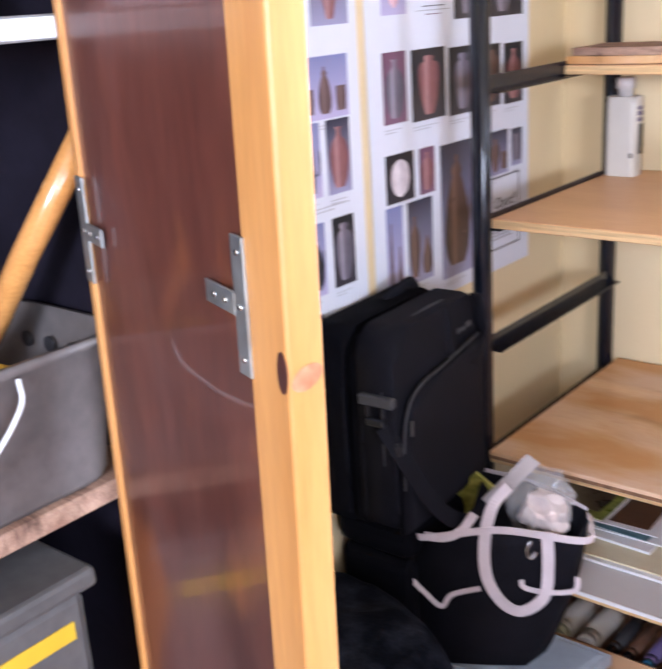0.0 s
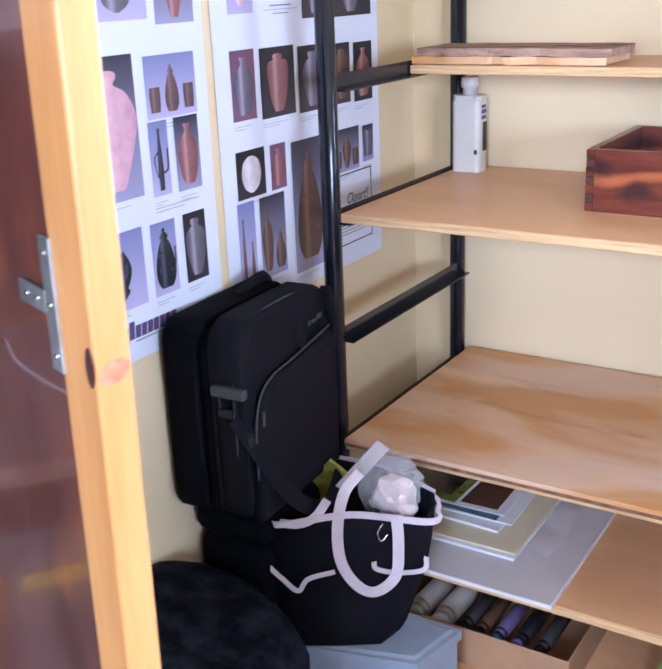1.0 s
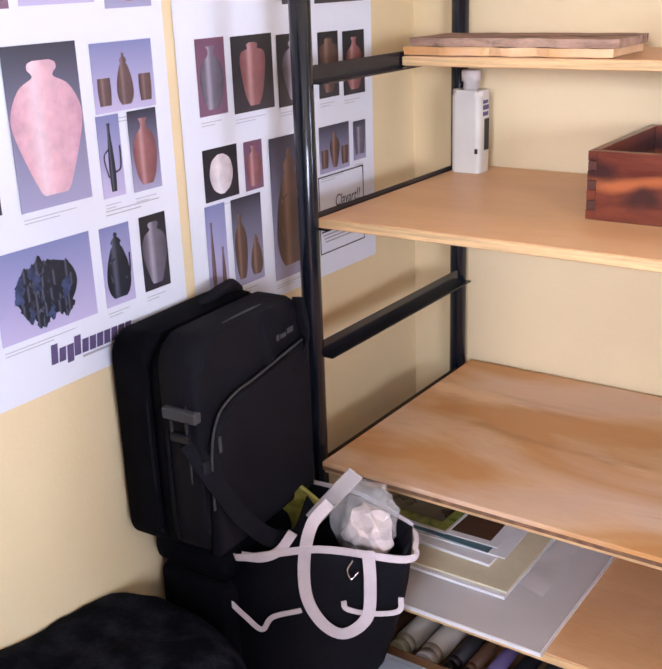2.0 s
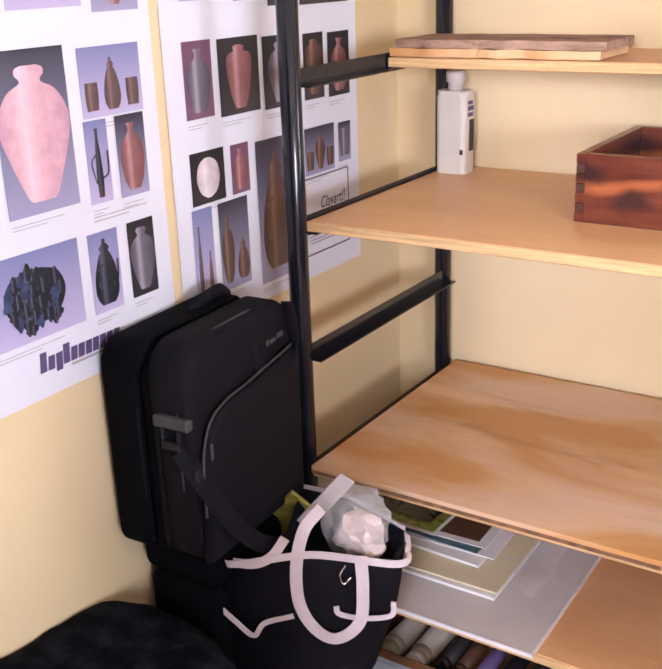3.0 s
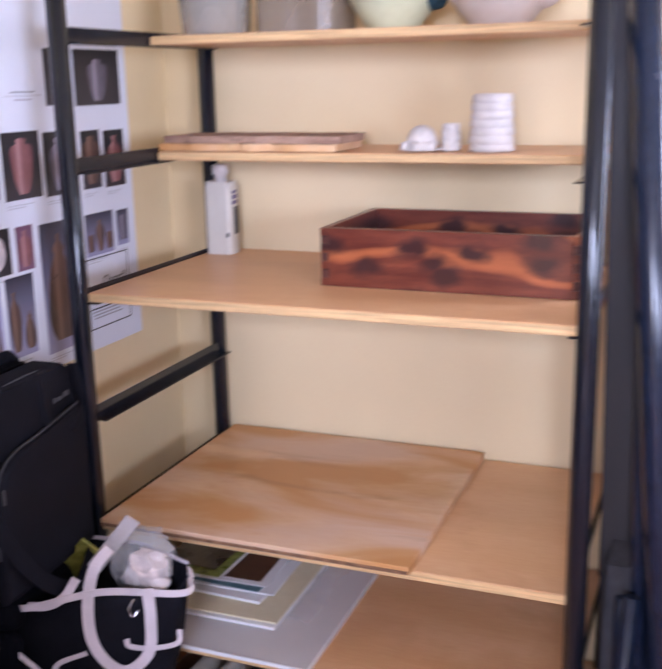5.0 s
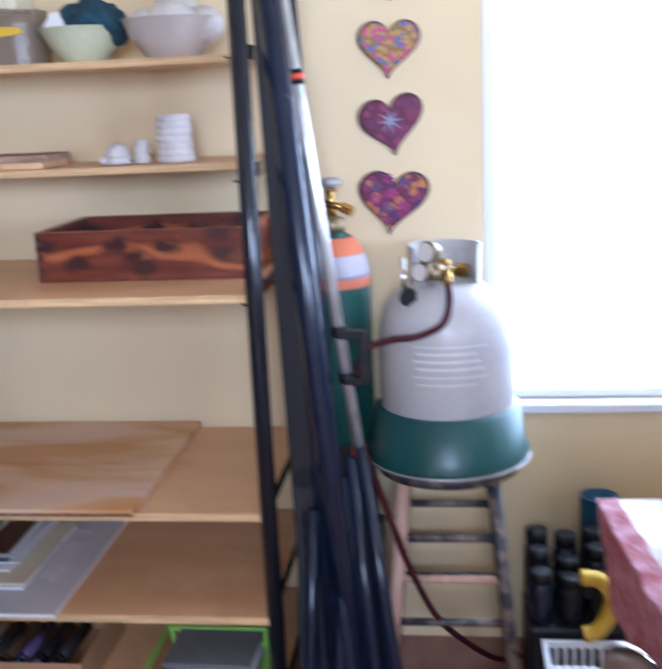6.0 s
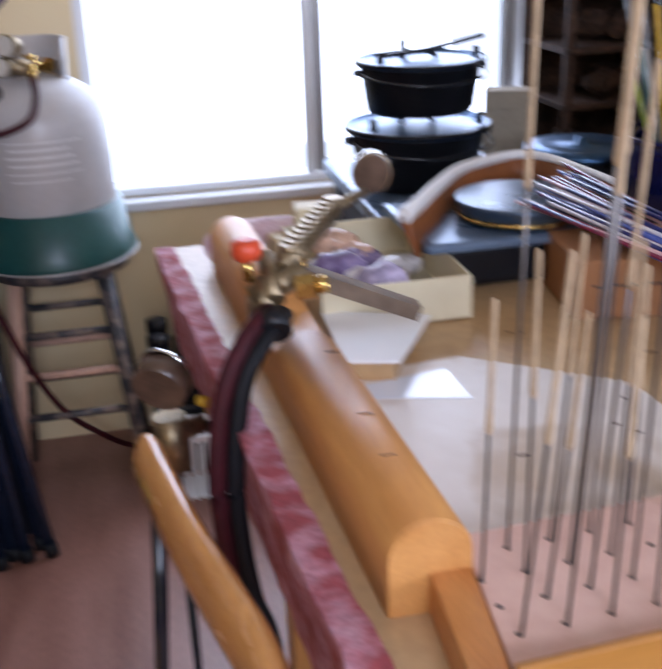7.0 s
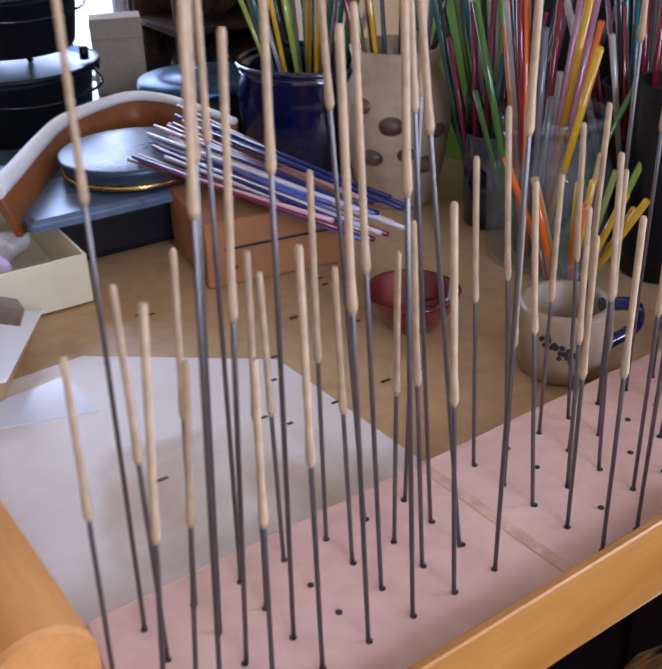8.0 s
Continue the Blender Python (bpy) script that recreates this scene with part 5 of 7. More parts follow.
for (x, z, w, tilt, lean, k, lab) in ((1.292, 1.566, 0.152, 0, 0.04, 0, "painted wooden heart covered in small coloured stitches"), (1.292, 1.387, 0.16, 10, 0.06, 1, "plum wooden heart with a pale star"), (1.291, 1.202, 0.176, -3, 0.06, 2, "purple wooden heart with painted flowers"), (1.296, 1.748, 0.16, 3, 0.05, 1, "plum wooden heart, hung highest")):
    h = thing("wall_heart", (x, NY, z), lab, "ornament", "wooden hearts hung in a column")
    part("base", slab(B(), heart_outline(w, lean), 0, 0.012, UP, 0.003), rimmat, h)
    part("face", slab(B(), heart_outline(w * 0.93, lean), 0.0123, 0.018, UP, 0.004), heart_mats[k], h)
    h.matrix_world = pose(x, NY - 0.0005, z, 0, -tilt, 0)
    if k == 1:
        bm = B()
        for i in range(4):
            a = math.pi * i / 4
            m = UP @ Matrix.Rotation(a, 4, "Z")
            slab(bm, [(-0.033, 0), (0, -0.0035), (0.033, 0), (0, 0.0035)], 0.0182, 0.0186 + 0.0002 * i, m)
        part("star", bm, M("pale_blue_star", (0.25, 0.28, 0.38), 0.6, var=0.2), h, "pale blue painted star")
    if k == 2:
        for i in range(7):
            a = 2 * math.pi * i / 7
            r = 0.045 if i else 0.0
            bm = B()
            for j in range(5):
                m = UP @ Matrix.Translation((r * math.cos(a), r * 0.8 * math.sin(a) + 0.012, 0)) @ Matrix.Rotation(2 * math.pi * j / 5, 4, "Z")
                slab(bm, [(0.002, 0), (0.009, -0.005), (0.015, 0), (0.009, 0.005)], 0.0182, 0.0188, m)
            part("flower", bm, M("magenta_flower", (0.33, 0.03, 0.16), 0.6, var=0.2) if i % 2 == 0 else ink_violet, h)

# ---------------------------------------------------------------- gas tank on a stool
sx, sy = 1.418, -0.245
stool = thing("wooden_stool", (sx, sy, 0), "old wooden stool with worn dark paint", "stool")
part("seat", lathe(B(), [(0.14, 0.588), (0.165, 0.593), (0.168, 0.615), (0.16, 0.621), (0.002, 0.621)], 40), stool_dark, stool)
for i, (ax, ay) in enumerate(((-1, -1), (1, -1), (1, 1), (-1, 1))):
    bm = B()
    cyl(bm, (ax * 0.10, ay * 0.09, 0.592), (ax * 0.155, ay * 0.138, 0.0), 0.0175, 0.0155, 14)
    part("leg", bm, stool_bare if i == 0 else stool_dark, stool, "bare pinkish wooden leg" if i == 0 else "")
for z in (0.245, 0.35, 0.45):
    t = 1 - z / 0.568
    rx, ry = 0.10 + 0.055 * t, 0.09 + 0.048 * t
    for k, (a, b) in enumerate((((-rx, -ry), (rx, -ry)), ((-rx, ry), (rx, ry)), ((-rx, -ry), (-rx, ry)), ((rx, -ry), (rx, ry)))):
        if k > 1 and z == 0.35:
            continue
        part("rung", cyl(B(), (*a, z + 0.012 * (k > 1)), (*b, z + 0.012 * (k > 1)), 0.0095, seg=12), stool_dark if z != 0.35 else stool_bare, stool)
tank = thing("gas_tank", (sx, sy, 0.5985), "white gas tank with a green base and gauges", "gas tank")
part("foot", lathe(B(), [(0.178, 0.0235), (0.188, 0.028), (0.19, 0.038), (0.180, 0.058), (0.166, 0.148), (0.1545, 0.152), (0.10, 0.150), (0.1, 0.025)], 56), tank_green, tank, "flared dark green base")
part("foot_lip", lathe(B(), [(0.184, 0.0235), (0.1915, 0.025), (0.1915, 0.029), (0.184, 0.031)], 56), grey_alu, tank, "pale worn lip")
part("body", lathe(B(), [(0.12, 0.03), (0.154, 0.1), (0.154, 0.30), (0.151, 0.34), (0.14, 0.38), (0.118, 0.41), (0.085, 0.43), (0.045, 0.438), (0.002, 0.44)], 64), tank_white, tank)
bm = B()
seg, rr = 30, 0.078
ring = []
for i in range(seg + 1):
    a = math.radians(-25 + 235 * i / seg)
    ring.append([bm.verts.new((r * math.cos(a), r * math.sin(a), z)) for r, z in ((rr, 0.42), (rr + 0.003, 0.515), (rr + 0.006, 0.519), (rr - 0.002, 0.519), (rr - 0.003, 0.42))])
for a, b in zip(ring, ring[1:]):
    for j in range(5):
        bm.faces.new((a[j], a[(j + 1) % 5], b[(j + 1) % 5], b[j])).smooth = True
bm.faces.new(ring[0][::-1])
bm.faces.new(ring[-1])
part("collar", bm, tank_white, tank, "white metal guard collar")
part("valve", cyl(cyl(cyl(B(), (0, 0, 0.43), (0, 0, 0.485), 0.014, seg=14), (-0.05, -0.03, 0.462), (0.03, -0.02, 0.462), 0.011, seg=14), (0.03, -0.02, 0.462), (0.05, -0.03, 0.462), 0.017, seg=6, smooth=False), brass, tank, "brass valve and regulator")
part("regulator", lathe(B(), [(0.02, 0), (0.026, 0.006), (0.026, 0.022), (0.018, 0.032), (0.01, 0.034)], 24, (-0.02, -0.06, 0.45)), bronze, tank)
for gx, gz, r in ((-0.034, 0.512, 0.024), (-0.048, 0.468, 0.022)):
    bm = B()
    cyl(bm, (gx + 0.008, -0.064, gz), (gx - 0.006, -0.090, gz + 0.003), r, seg=24)
    g = part("gauge", bm, bronze, tank, "round pressure gauge")
    part("dial", cyl(B(), (gx - 0.006, -0.090, gz + 0.003), (gx - 0.007, -0.0918, gz + 0.003), r * 0.88, seg=24), bottle_white, g)
part("knob", cyl(B(), (-0.08, -0.075, 0.418), (-0.08, -0.10, 0.416), 0.019, seg=14), black_plastic, tank, "black knob")
part("stem", cyl(B(), (-0.09, -0.07, 0.40), (-0.09, -0.07, 0.50), 0.005, seg=10), chrome, tank)
part("fitting", cyl(cyl(B(), (0.006, -0.045, 0.47), (0.008, -0.085, 0.466), 0.011, seg=6, smooth=False), (0.008, -0.088, 0.472), (0.008, -0.100, 0.442), 0.009, seg=12), brass, tank)
for i in range(6):
    z = 0.315 - 0.017 * i
    a0, a1 = -2.05 + 0.05 * (i % 2), -0.95 - 0.06 * ((i * 7) % 4)
    bm = B()
    v0, v1 = [], []
    for j in range(13):
        a = a0 + (a1 - a0) * j / 12
        v0.append(bm.verts.new((0.1552 * math.cos(a), 0.1552 * math.sin(a), z)))
        v1.append(bm.verts.new((0.1552 * math.cos(a), 0.1552 * math.sin(a), z + (0.0035 if i in (0, 4, 5) else 0.006))))
    for j in range(12):
        bm.faces.new((v0[j], v0[j + 1], v1[j + 1], v1[j]))
    part("print_bar", bm, worn_print, tank)

oxy = thing("oxygen_cylinder", (1.152, -0.14, 0), "tall dark green gas cylinder with an orange label", "gas cylinder")
part("body", lathe(B(), [(0.08, 0), (0.088, 0.006), (0.088, 1.03), (0.086, 1.05), (0.075, 1.09), (0.05, 1.125), (0.028, 1.14), (0.026, 1.155), (0.002, 1.156)], 44), oxy_green, oxy)
part("label", lathe(B(), [(0.0885, 1.012), (0.0888, 1.014), (0.0888, 1.032), (0.0885, 1.034)], 44), oxy_orange, oxy, "orange label band")
part("label", lathe(B(), [(0.0885, 1.0345), (0.0882, 1.045), (0.078, 1.088), (0.0775, 1.0885)], 44), label_grey, oxy, "grey label band")
part("label", lathe(B(), [(0.0765, 1.089), (0.0762, 1.0895), (0.05, 1.1275), (0.049, 1.1277)], 44), oxy_orange, oxy, "orange shoulder label")
part("neck_ring", lathe(B(), [(0.03, 1.14), (0.032, 1.143), (0.032, 1.17), (0.022, 1.175)], 28), bronze, oxy)
part("valve", cyl(cyl(cyl(B(), (0, 0, 1.17), (0, 0, 1.245), 0.013, seg=14), (-0.02, -0.01, 1.21), (0.045, -0.03, 1.195), 0.009, seg=12), (0.03, -0.03, 1.2), (0.055, -0.04, 1.19), 0.013, seg=6, smooth=False), brass, oxy, "brass valve")
part("hand_wheel", lathe(B(), [(0.01, 1.243), (0.026, 1.247), (0.028, 1.258), (0.02, 1.266), (0.004, 1.268)], 20, wobble=0.05), grey_alu, oxy)

# ---------------------------------------------------------------- poles leaning by the shelving
def tube(name, a, b, r, mat, lab, cap=black_plastic, seg=16):
    t = thing(name, a, lab, "pole", "poles leaning beside the shelving")
    d = Vector(b) - Vector(a)
    u = d.normalized()
    part("shaft", cyl(B(), u * 0.02, d, r, seg=seg), mat, t)
    part("end_cap", cyl(B(), (0, 0, 0.0), u * 0.03, r * 1.18, seg=seg), cap, t)
    return t, u, d.length
tube("black_pipe", (1.232, -0.565, 0.004), (1.072, -0.50, 1.92), 0.0255, dark_tube, "thick black pipe leaning against the shelving")
bm = B()
box(bm, -0.036, 0.036, -0.006, 0.006, 0, 1.86, 0.0015)
ob = solo("dark_board", bm, M("dark_brown_board", (0.014, 0.011, 0.012), 0.6, var=0.3, scale=5, stretch=(8, 8, 1)), "long dark brown board leaning behind the pipes", "board")
ob.matrix_world = pose(1.118, -0.40, 0.004, 0, -1.4, 0)
tube("black_pipe", (1.205, -0.50, 0.004), (1.092, -0.30, 1.86), 0.018, dark_tube, "black pipe leaning against the shelving")
tube("black_pipe", (1.165, -0.53, 0.004), (1.096, -0.40, 1.72), 0.014, dark_tube, "slim black pipe leaning against the shelving")
for i, (fx, fy, tx, ty, h) in enumerate(((1.333, -0.592, 1.232, -0.475, 0.72), (1.10, -0.60, 1.135, -0.53, 0.60), (1.279, -0.60, 1.212, -0.49, 0.70), (1.305, -0.555, 1.245, -0.46, 0.62), (1.225, -0.615, 1.17, -0.53, 0.66), (1.165, -0.62, 1.20, -0.525, 0.55), (1.125, -0.58, 1.118, -0.50, 0.58), (1.195, -0.575, 1.165, -0.50, 0.63), (1.25, -0.585, 1.195, -0.50, 0.66))):
    tube("stand_leg", (fx, fy, 0.004), (tx, ty, h), 0.0135, dark_tube, "short black stand leg among the poles", rubber_black, 12)
t, u, n = tube("painter_pole", (1.250, -0.465, 0.55), (1.078, -0.44, 1.92), 0.0125, alu, "shiny aluminium extension pole with black clamps")
part("collar", cyl(B(), u * 0.145, u * 0.165, 0.016), red_knob, t, "red collar")
part("grip", cyl(B(), u * 0.02, u * 0.13, 0.02, seg=18), black_plastic, t, "black grip")
for k in (0.312, 0.413):
    bm = B()
    cyl(bm, u * k, u * (k + 0.022), 0.0185)
    box(bm, (u * k).x - 0.004, (u * k).x + 0.045, -0.016, 0.016, (u * k).z - 0.002, (u * k).z + 0.014, 0.002)
    part("clamp", bm, black_plastic, t)
part("clamp_bar", box(B(), (u * 0.36).x + 0.034, (u * 0.36).x + 0.052, -0.012, 0.012, (u * 0.312).z, (u * 0.413).z + 0.012, 0.002), black_plastic, t, "black bar joining the clamps")
part("collar", cyl(B(), u * 0.935, u * 0.965, 0.0165), black_plastic, t)
part("collar", cyl(B(), u * 0.944, u * 0.956, 0.0178), red_knob, t, "red collar")
part("support", box(B(), -0.03, 0.03, -0.03, 0.03, -0.546, 0.0, 0.004), black_plastic, t)
bm = B()
bmesh.ops.create_cube(bm, size=1, matrix=Matrix.Translation((1.138, -0.37, 0.32)) @ Matrix.Diagonal((0.105, 0.24, 0.64, 1)))
bmesh.ops.subdivide_edges(bm, edges=bm.edges[:], cuts=5, use_grid_fill=True)
crumple(bm, 0.012, 12)
for v in bm.verts:
    v.co.z = max(v.co.z, 0.003)
solo("dark_cloth_bag", bm, dark_grey_cloth, "dark charcoal cloth bag behind the poles", "bag")

# gas hose down to the floor
bm = B()
sweep(bm, bend([(1.426, -0.345, 1.045), (1.428, -0.372, 1.005), (1.412, -0.407, 0.968), (1.36, -0.414, 0.945), (1.30, -0.425, 0.94), (1.25, -0.45, 0.92), (1.218, -0.455, 0.82), (1.236, -0.455, 0.715), (1.274, -0.45, 0.597), (1.325, -0.44, 0.434), (1.385, -0.37, 0.265), (1.46, -0.26, 0.130), (1.535, -0.16, 0.030), (1.60, -0.11, 0.010), (1.68, -0.10, 0.010), (1.74, -0.16, 0.010)], 12), 0.0075, seg=10)
solo("gas_hose", bm, rubber_red, "dark red rubber hose running to the floor", "hose")
# tool crates by the wall
tc = thing("tool_organizer", (1.60, -0.30, 0), "black tool organizer full of dark bottles", "organizer")
part("body", box(B(), 0, 0.28, 0, 0.2, 0, 0.20, 0.012, 2), black_plastic, tc)
rt = random.Random(12)
for i in range(4):
    for j in range(3):
        b = thing("black_bottle", (1.632 + 0.07 * i, -0.265 + 0.066 * j, 0.2005), "black bottle with a screw cap in the organizer", "bottle", "black bottles in the organizer")
        h = rt.uniform(0.11, 0.15) + 0.02 * j
        part("body", lathe(B(), [(0.024, 0.0), (0.029, 0.004), (0.030, h * 0.72), (0.024, h * 0.8), (0.02, h * 0.82)], 20), black_plastic if (i + j) % 3 else dark_tube, b)
        part("cap", lathe(B(), [(0.026, h * 0.82), (0.0275, h * 0.83), (0.027, h), (0.022, h + 0.003), (0.002, h + 0.003)], 20), black_plastic, b)
yt = thing("yellow_tool", (1.735, -0.325, 0.235), "yellow plastic handled tool hanging on the organizer", "tool")
part("handle", sweep(B(), bend([(-0.02, -0.012, 0.115), (0.02, -0.012, 0.11), (0.05, -0.012, 0.075), (0.045, -0.012, 0.02), (0.02, -0.012, -0.02), (-0.01, -0.012, -0.03)], 8), 0.019, seg=10), yellow, yt)
part("clip", box(B(), -0.012, 0.012, -0.008, 0.009, 0.06, 0.1, 0.003), black_plastic, yt)
cr = thing("open_crate", (1.635, -0.44, 0), "white slatted open crate standing on the floor", "crate")
for i in range(12):
    part("slat", box(B(), 0.004 + 0.0205 * i, 0.012 + 0.0205 * i, 0.0, 0.006, 0, 0.165, 0.001), white_trim, cr)
    part("slat", box(B(), 0.004 + 0.0205 * i, 0.012 + 0.0205 * i, 0.110, 0.116, 0, 0.165, 0.001), white_trim, cr)
for i in range(5):
    for x in (0.0, 0.234):
        part("slat", box(B(), x, x + 0.006, 0.012 + 0.02 * i, 0.02 + 0.02 * i, 0, 0.165, 0.001), white_trim, cr)
part("rim", box(box(box(box(B(), -0.006, 0.246, -0.006, 0.008, 0.165, 0.182, 0.002), -0.006, 0.246, 0.108, 0.120, 0.165, 0.182, 0.002), -0.006, 0.008, 0.008, 0.108, 0.165, 0.182, 0.002), 0.232, 0.246, 0.008, 0.108, 0.165, 0.182, 0.002), white_trim, cr, "white rim")
part("bottom", box(B(), 0.006, 0.234, 0.006, 0.110, 0.002, 0.008), white_trim, cr)
bp = thing("blue_tub", (1.795, -0.045, 0.0), "slim blue tub behind the organizer", "tub")
part("body", lathe(B(), [(0.04, 0), (0.044, 0.004), (0.046, 0.43), (0.048, 0.432), (0.042, 0.432), (0.04, 0.02), (0.002, 0.018)], 28), blue_plastic, bp)

# ---------------------------------------------------------------- workbench
ZB = 0.90
BX0, BX1, BY0, BY1 = 1.69, 2.62, -2.187, -1.19
bench = thing("workbench", (0, 0, 0), "worn wooden workbench with a pink cloth edge", "workbench")
def edge_x(y):
    """The slightly skewed near edge of the bench."""
    return 1.654 - (y + 1.23) * 0.079


part("top", slab(B(), [(edge_x(BY0), BY0 - 0.008), (BX1, -2.150), (BX1, BY1), (edge_x(BY1), BY1)], ZB - 0.04, ZB), bench_top, bench)
for x in (BX0 + 0.09, BX1 - 0.12):
    for y in (BY0 + 0.06, BY1 - 0.12):
        part("leg", box(B(), x, x + 0.07, y, y + 0.07, 0, ZB - 0.04, 0.004), pine, bench)
part("apron", box(B(), BX0 + 0.05, BX1 - 0.05, BY1 - 0.1, BY1 - 0.08, ZB - 0.14, ZB - 0.04), bench_top, bench)
bm = B()
bmesh.ops.create_grid(bm, x_segments=10, y_segments=90, size=0.5, matrix=Matrix.Translation((0, 0, 0)) @ Matrix.Diagonal((1, 0.99, 1, 1)))
for v in bm.verts:
    s = v.co.x + 0.5
    yy = v.co.y - 1.695
    w = 0.026
    e = edge_x(yy)
    if s < 0.4:
        v.co = Vector((e + 0.002 - (w + 0.002) * s / 0.4, yy, ZB + 0.004))
    else:
        q = (s - 0.4) / 0.6
        v.co = Vector((e - w + 0.024 * q, yy, ZB + 0.004 - 0.16 * q))
    v.co += Vector(noise.noise_vector(v.co * 34)) * 0.0035 + Vector((0, 0, 0.002))
g = bmesh.ops.solidify(bm, geom=bm.faces[:], thickness=0.004)
part("cloth_edge", bm, pink_cloth, bench, "faded pink quilted cloth along the edge")
part("sheet", slab(B(), [(1.806, -2.046), (2.09, -2.03), (2.075, -1.80), (1.93, -1.69), (1.80, -1.70)], ZB + 0.0005, ZB + 0.0022), bench_sheet, bench, "translucent greasy work sheet")
for i in range(16):
    x, y = 1.80 + 0.45 * random.random(), -1.62 - 0.3 * random.random()
    part("scorch_mark", box(B(), x, x + 0.004 + 0.008 * random.random(), y, y + 0.003, ZB + 0.0023, ZB + 0.0028), cedar_knot, bench)

part("ledge", box(B(), 1.80, 2.62, -2.33, -2.215, ZB - 0.075, ZB - 0.05, 0.003), glaze_brown, bench, "dark brown tool ledge")

# half-round rest along the edge
hr = thing("half_round_rest", (0, 0, 0), "half-round varnished pine rest on the bench edge", "arm rest")
prof = [(-0.031, 0.0), (0.031, 0.0), (0.031, 0.046)] + [(0.031 * math.cos(a), 0.046 + 0.029 * math.sin(a)) for a in [math.pi * i / 16 for i in range(1, 17)]]
bm = B()
ya, yb = -2.092, -1.305
# the top is cut flat for a hand's width where the torch is clamped, with sloping shoulders
loops = []
for y, cap in ((ya, 1), (ya + 0.003, 1), (-1.742, 1), (-1.736, 0.060), (-1.722, 0.047), (-1.62, 0.047), (-1.60, 1), (yb, 1)):
    cx = 1.770 - 0.039 * (y - ya) / (yb - ya)
    k = 0.965 if y in (ya, yb) else 1.0
    loops.append([bm.verts.new((cx + a * k, y, ZB + 0.0005 + min(b * k, cap))) for a, b in prof])
bm.faces.new(loops[0])
bm.faces.new(loops[-1][::-1])
for la, lb in zip(loops, loops[1:]):
    for i in range(len(prof)):
        f = bm.faces.new((la[i], lb[i], lb[(i + 1) % len(prof)], la[(i + 1) % len(prof)]))
        f.smooth = i > 2 and abs(la[0].co.y - lb[0].co.y) > 0.1
bmesh.ops.split_edges(bm, edges=[e for e in bm.edges if len(e.link_faces) == 2 and e.calc_face_angle(0) > 0.5])
part("bar", bm, pine_y, hr)
for y in (-1.80, -1.93, -2.0):
    part("scratch", box(B(), 1.760, 1.771, y, y + 0.0007, ZB + 0.0745, ZB + 0.0760), cedar_knot, hr)
solo("rolled_cloth", sweep(B(), bend([(1.712, -1.31, ZB + 0.03), (1.74, -1.27, ZB + 0.03), (1.79, -1.255, ZB + 0.028), (1.83, -1.25, ZB + 0.025)], 8), 0.026, 0.024, seg=14), lilac_cloth, "rolled pale lilac cloth at the bench corner", "cloth")

# drilled block with rods
blk = thing("rod_block", (1.803, -2.05, ZB), "drilled wooden block holding dozens of steel rods", "rod holder", turn=3.7)
part("board", slab(B(), [(0.003, 0.0), (0.82, 0.0), (0.82, -0.150), (-0.024, -0.150)], 0.003, 0.030, bevel=0.001), pink_board, blk)
part("end_board", slab(B(), [(-0.032, -0.008), (0.0, -0.006), (-0.026, -0.151), (-0.052, -0.151)], 0.0012, 0.033, bevel=0.0015), orange_wood, blk, "orange stained end strip")
part("front_board", box(B(), -0.028, 0.82, -0.159, -0.1525, -0.018, 0.047, 0.0012), pine_x_shaded, blk, "varnished thin front strip with shade darkened into its colour")
part("groove", box(B(), 0.2535, 0.2625, -0.150, -0.001, 0.0302, 0.0305), stool_bare, blk, "sunken seam across the board")
for u, z in ((0.337, 0.024), (0.3395, 0.015)):
    part("spot", cyl(B(), (u, -0.1589, z), (u, -0.1595, z), 0.0026, seg=10), brown_edge, blk, "dark spot on the strip")
rng = random.Random(4)
LENGTHS = ((0.225, 0.135), (0.252, 0.155), (0.275, 0.16), (0.365, 0.235), (0.40, 0.285), (0.45, 0.30))
rod_meshes, coat_meshes = [], []
for n, c in LENGTHS:
    rod_meshes.append(mesh_of("rod", cyl(B(), (0, 0, 0), (0, 0, n), 0.0014, seg=8), steel_rod))
    coat_meshes.append(mesh_of("release_coat", lathe(B(), [(0.0015, c), (0.0026, c + 0.004), (0.0024, c + 0.009), (0.0019, c + 0.022), (0.0019, n), (0.0013, n + 0.002)], 8), release))
# thin black disc on the board, painted as the shade of a drilled hole
hole_shade_mesh = mesh_of("hole", cyl(B(), (0, 0, 0), (0, 0, 0.0006), 0.0022, seg=10), ink)
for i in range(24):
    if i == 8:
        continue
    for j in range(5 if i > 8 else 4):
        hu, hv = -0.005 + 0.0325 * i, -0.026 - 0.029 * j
        h = new("hole", hole_shade_mesh)
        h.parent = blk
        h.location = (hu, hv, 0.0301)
        k = rng.random()
        if k < 0.10 or (i == 0 and j == 0):
            continue
        size = min(5, int((k - 0.10) / 0.90 * 6.6))
        lx, ly = rng.uniform(-2.2, 2.2) + (2.0 if i < 3 else -0.7), rng.uniform(-1.8, 1.8)
        if k > 0.965:
            lx -= 6.5
        r = new("steel_rod", rod_meshes[size])
        r.matrix_world = pose(1.803, -2.05, ZB, 0, 0, 3.7) @ pose(hu, hv, 0.006, ly, lx, 0)
        tagged(r, "thin steel rod with a dried pale coated tip" if size < 3 else "tall steel rod with a dried pale coated tip", "rod", "rods standing in the drilled block")
        c = new("release_coat", coat_meshes[size])
        c.parent = r

# torch head clamped at the rest
tq = thing("torch_valve", (1.716, -1.70, ZB), "brass torch valve with red knob and hoses", "torch")
part("stand", box(B(), -0.014, 0.014, -0.014, 0.014, 0.075, 0.10, 0.003), bronze, tq)
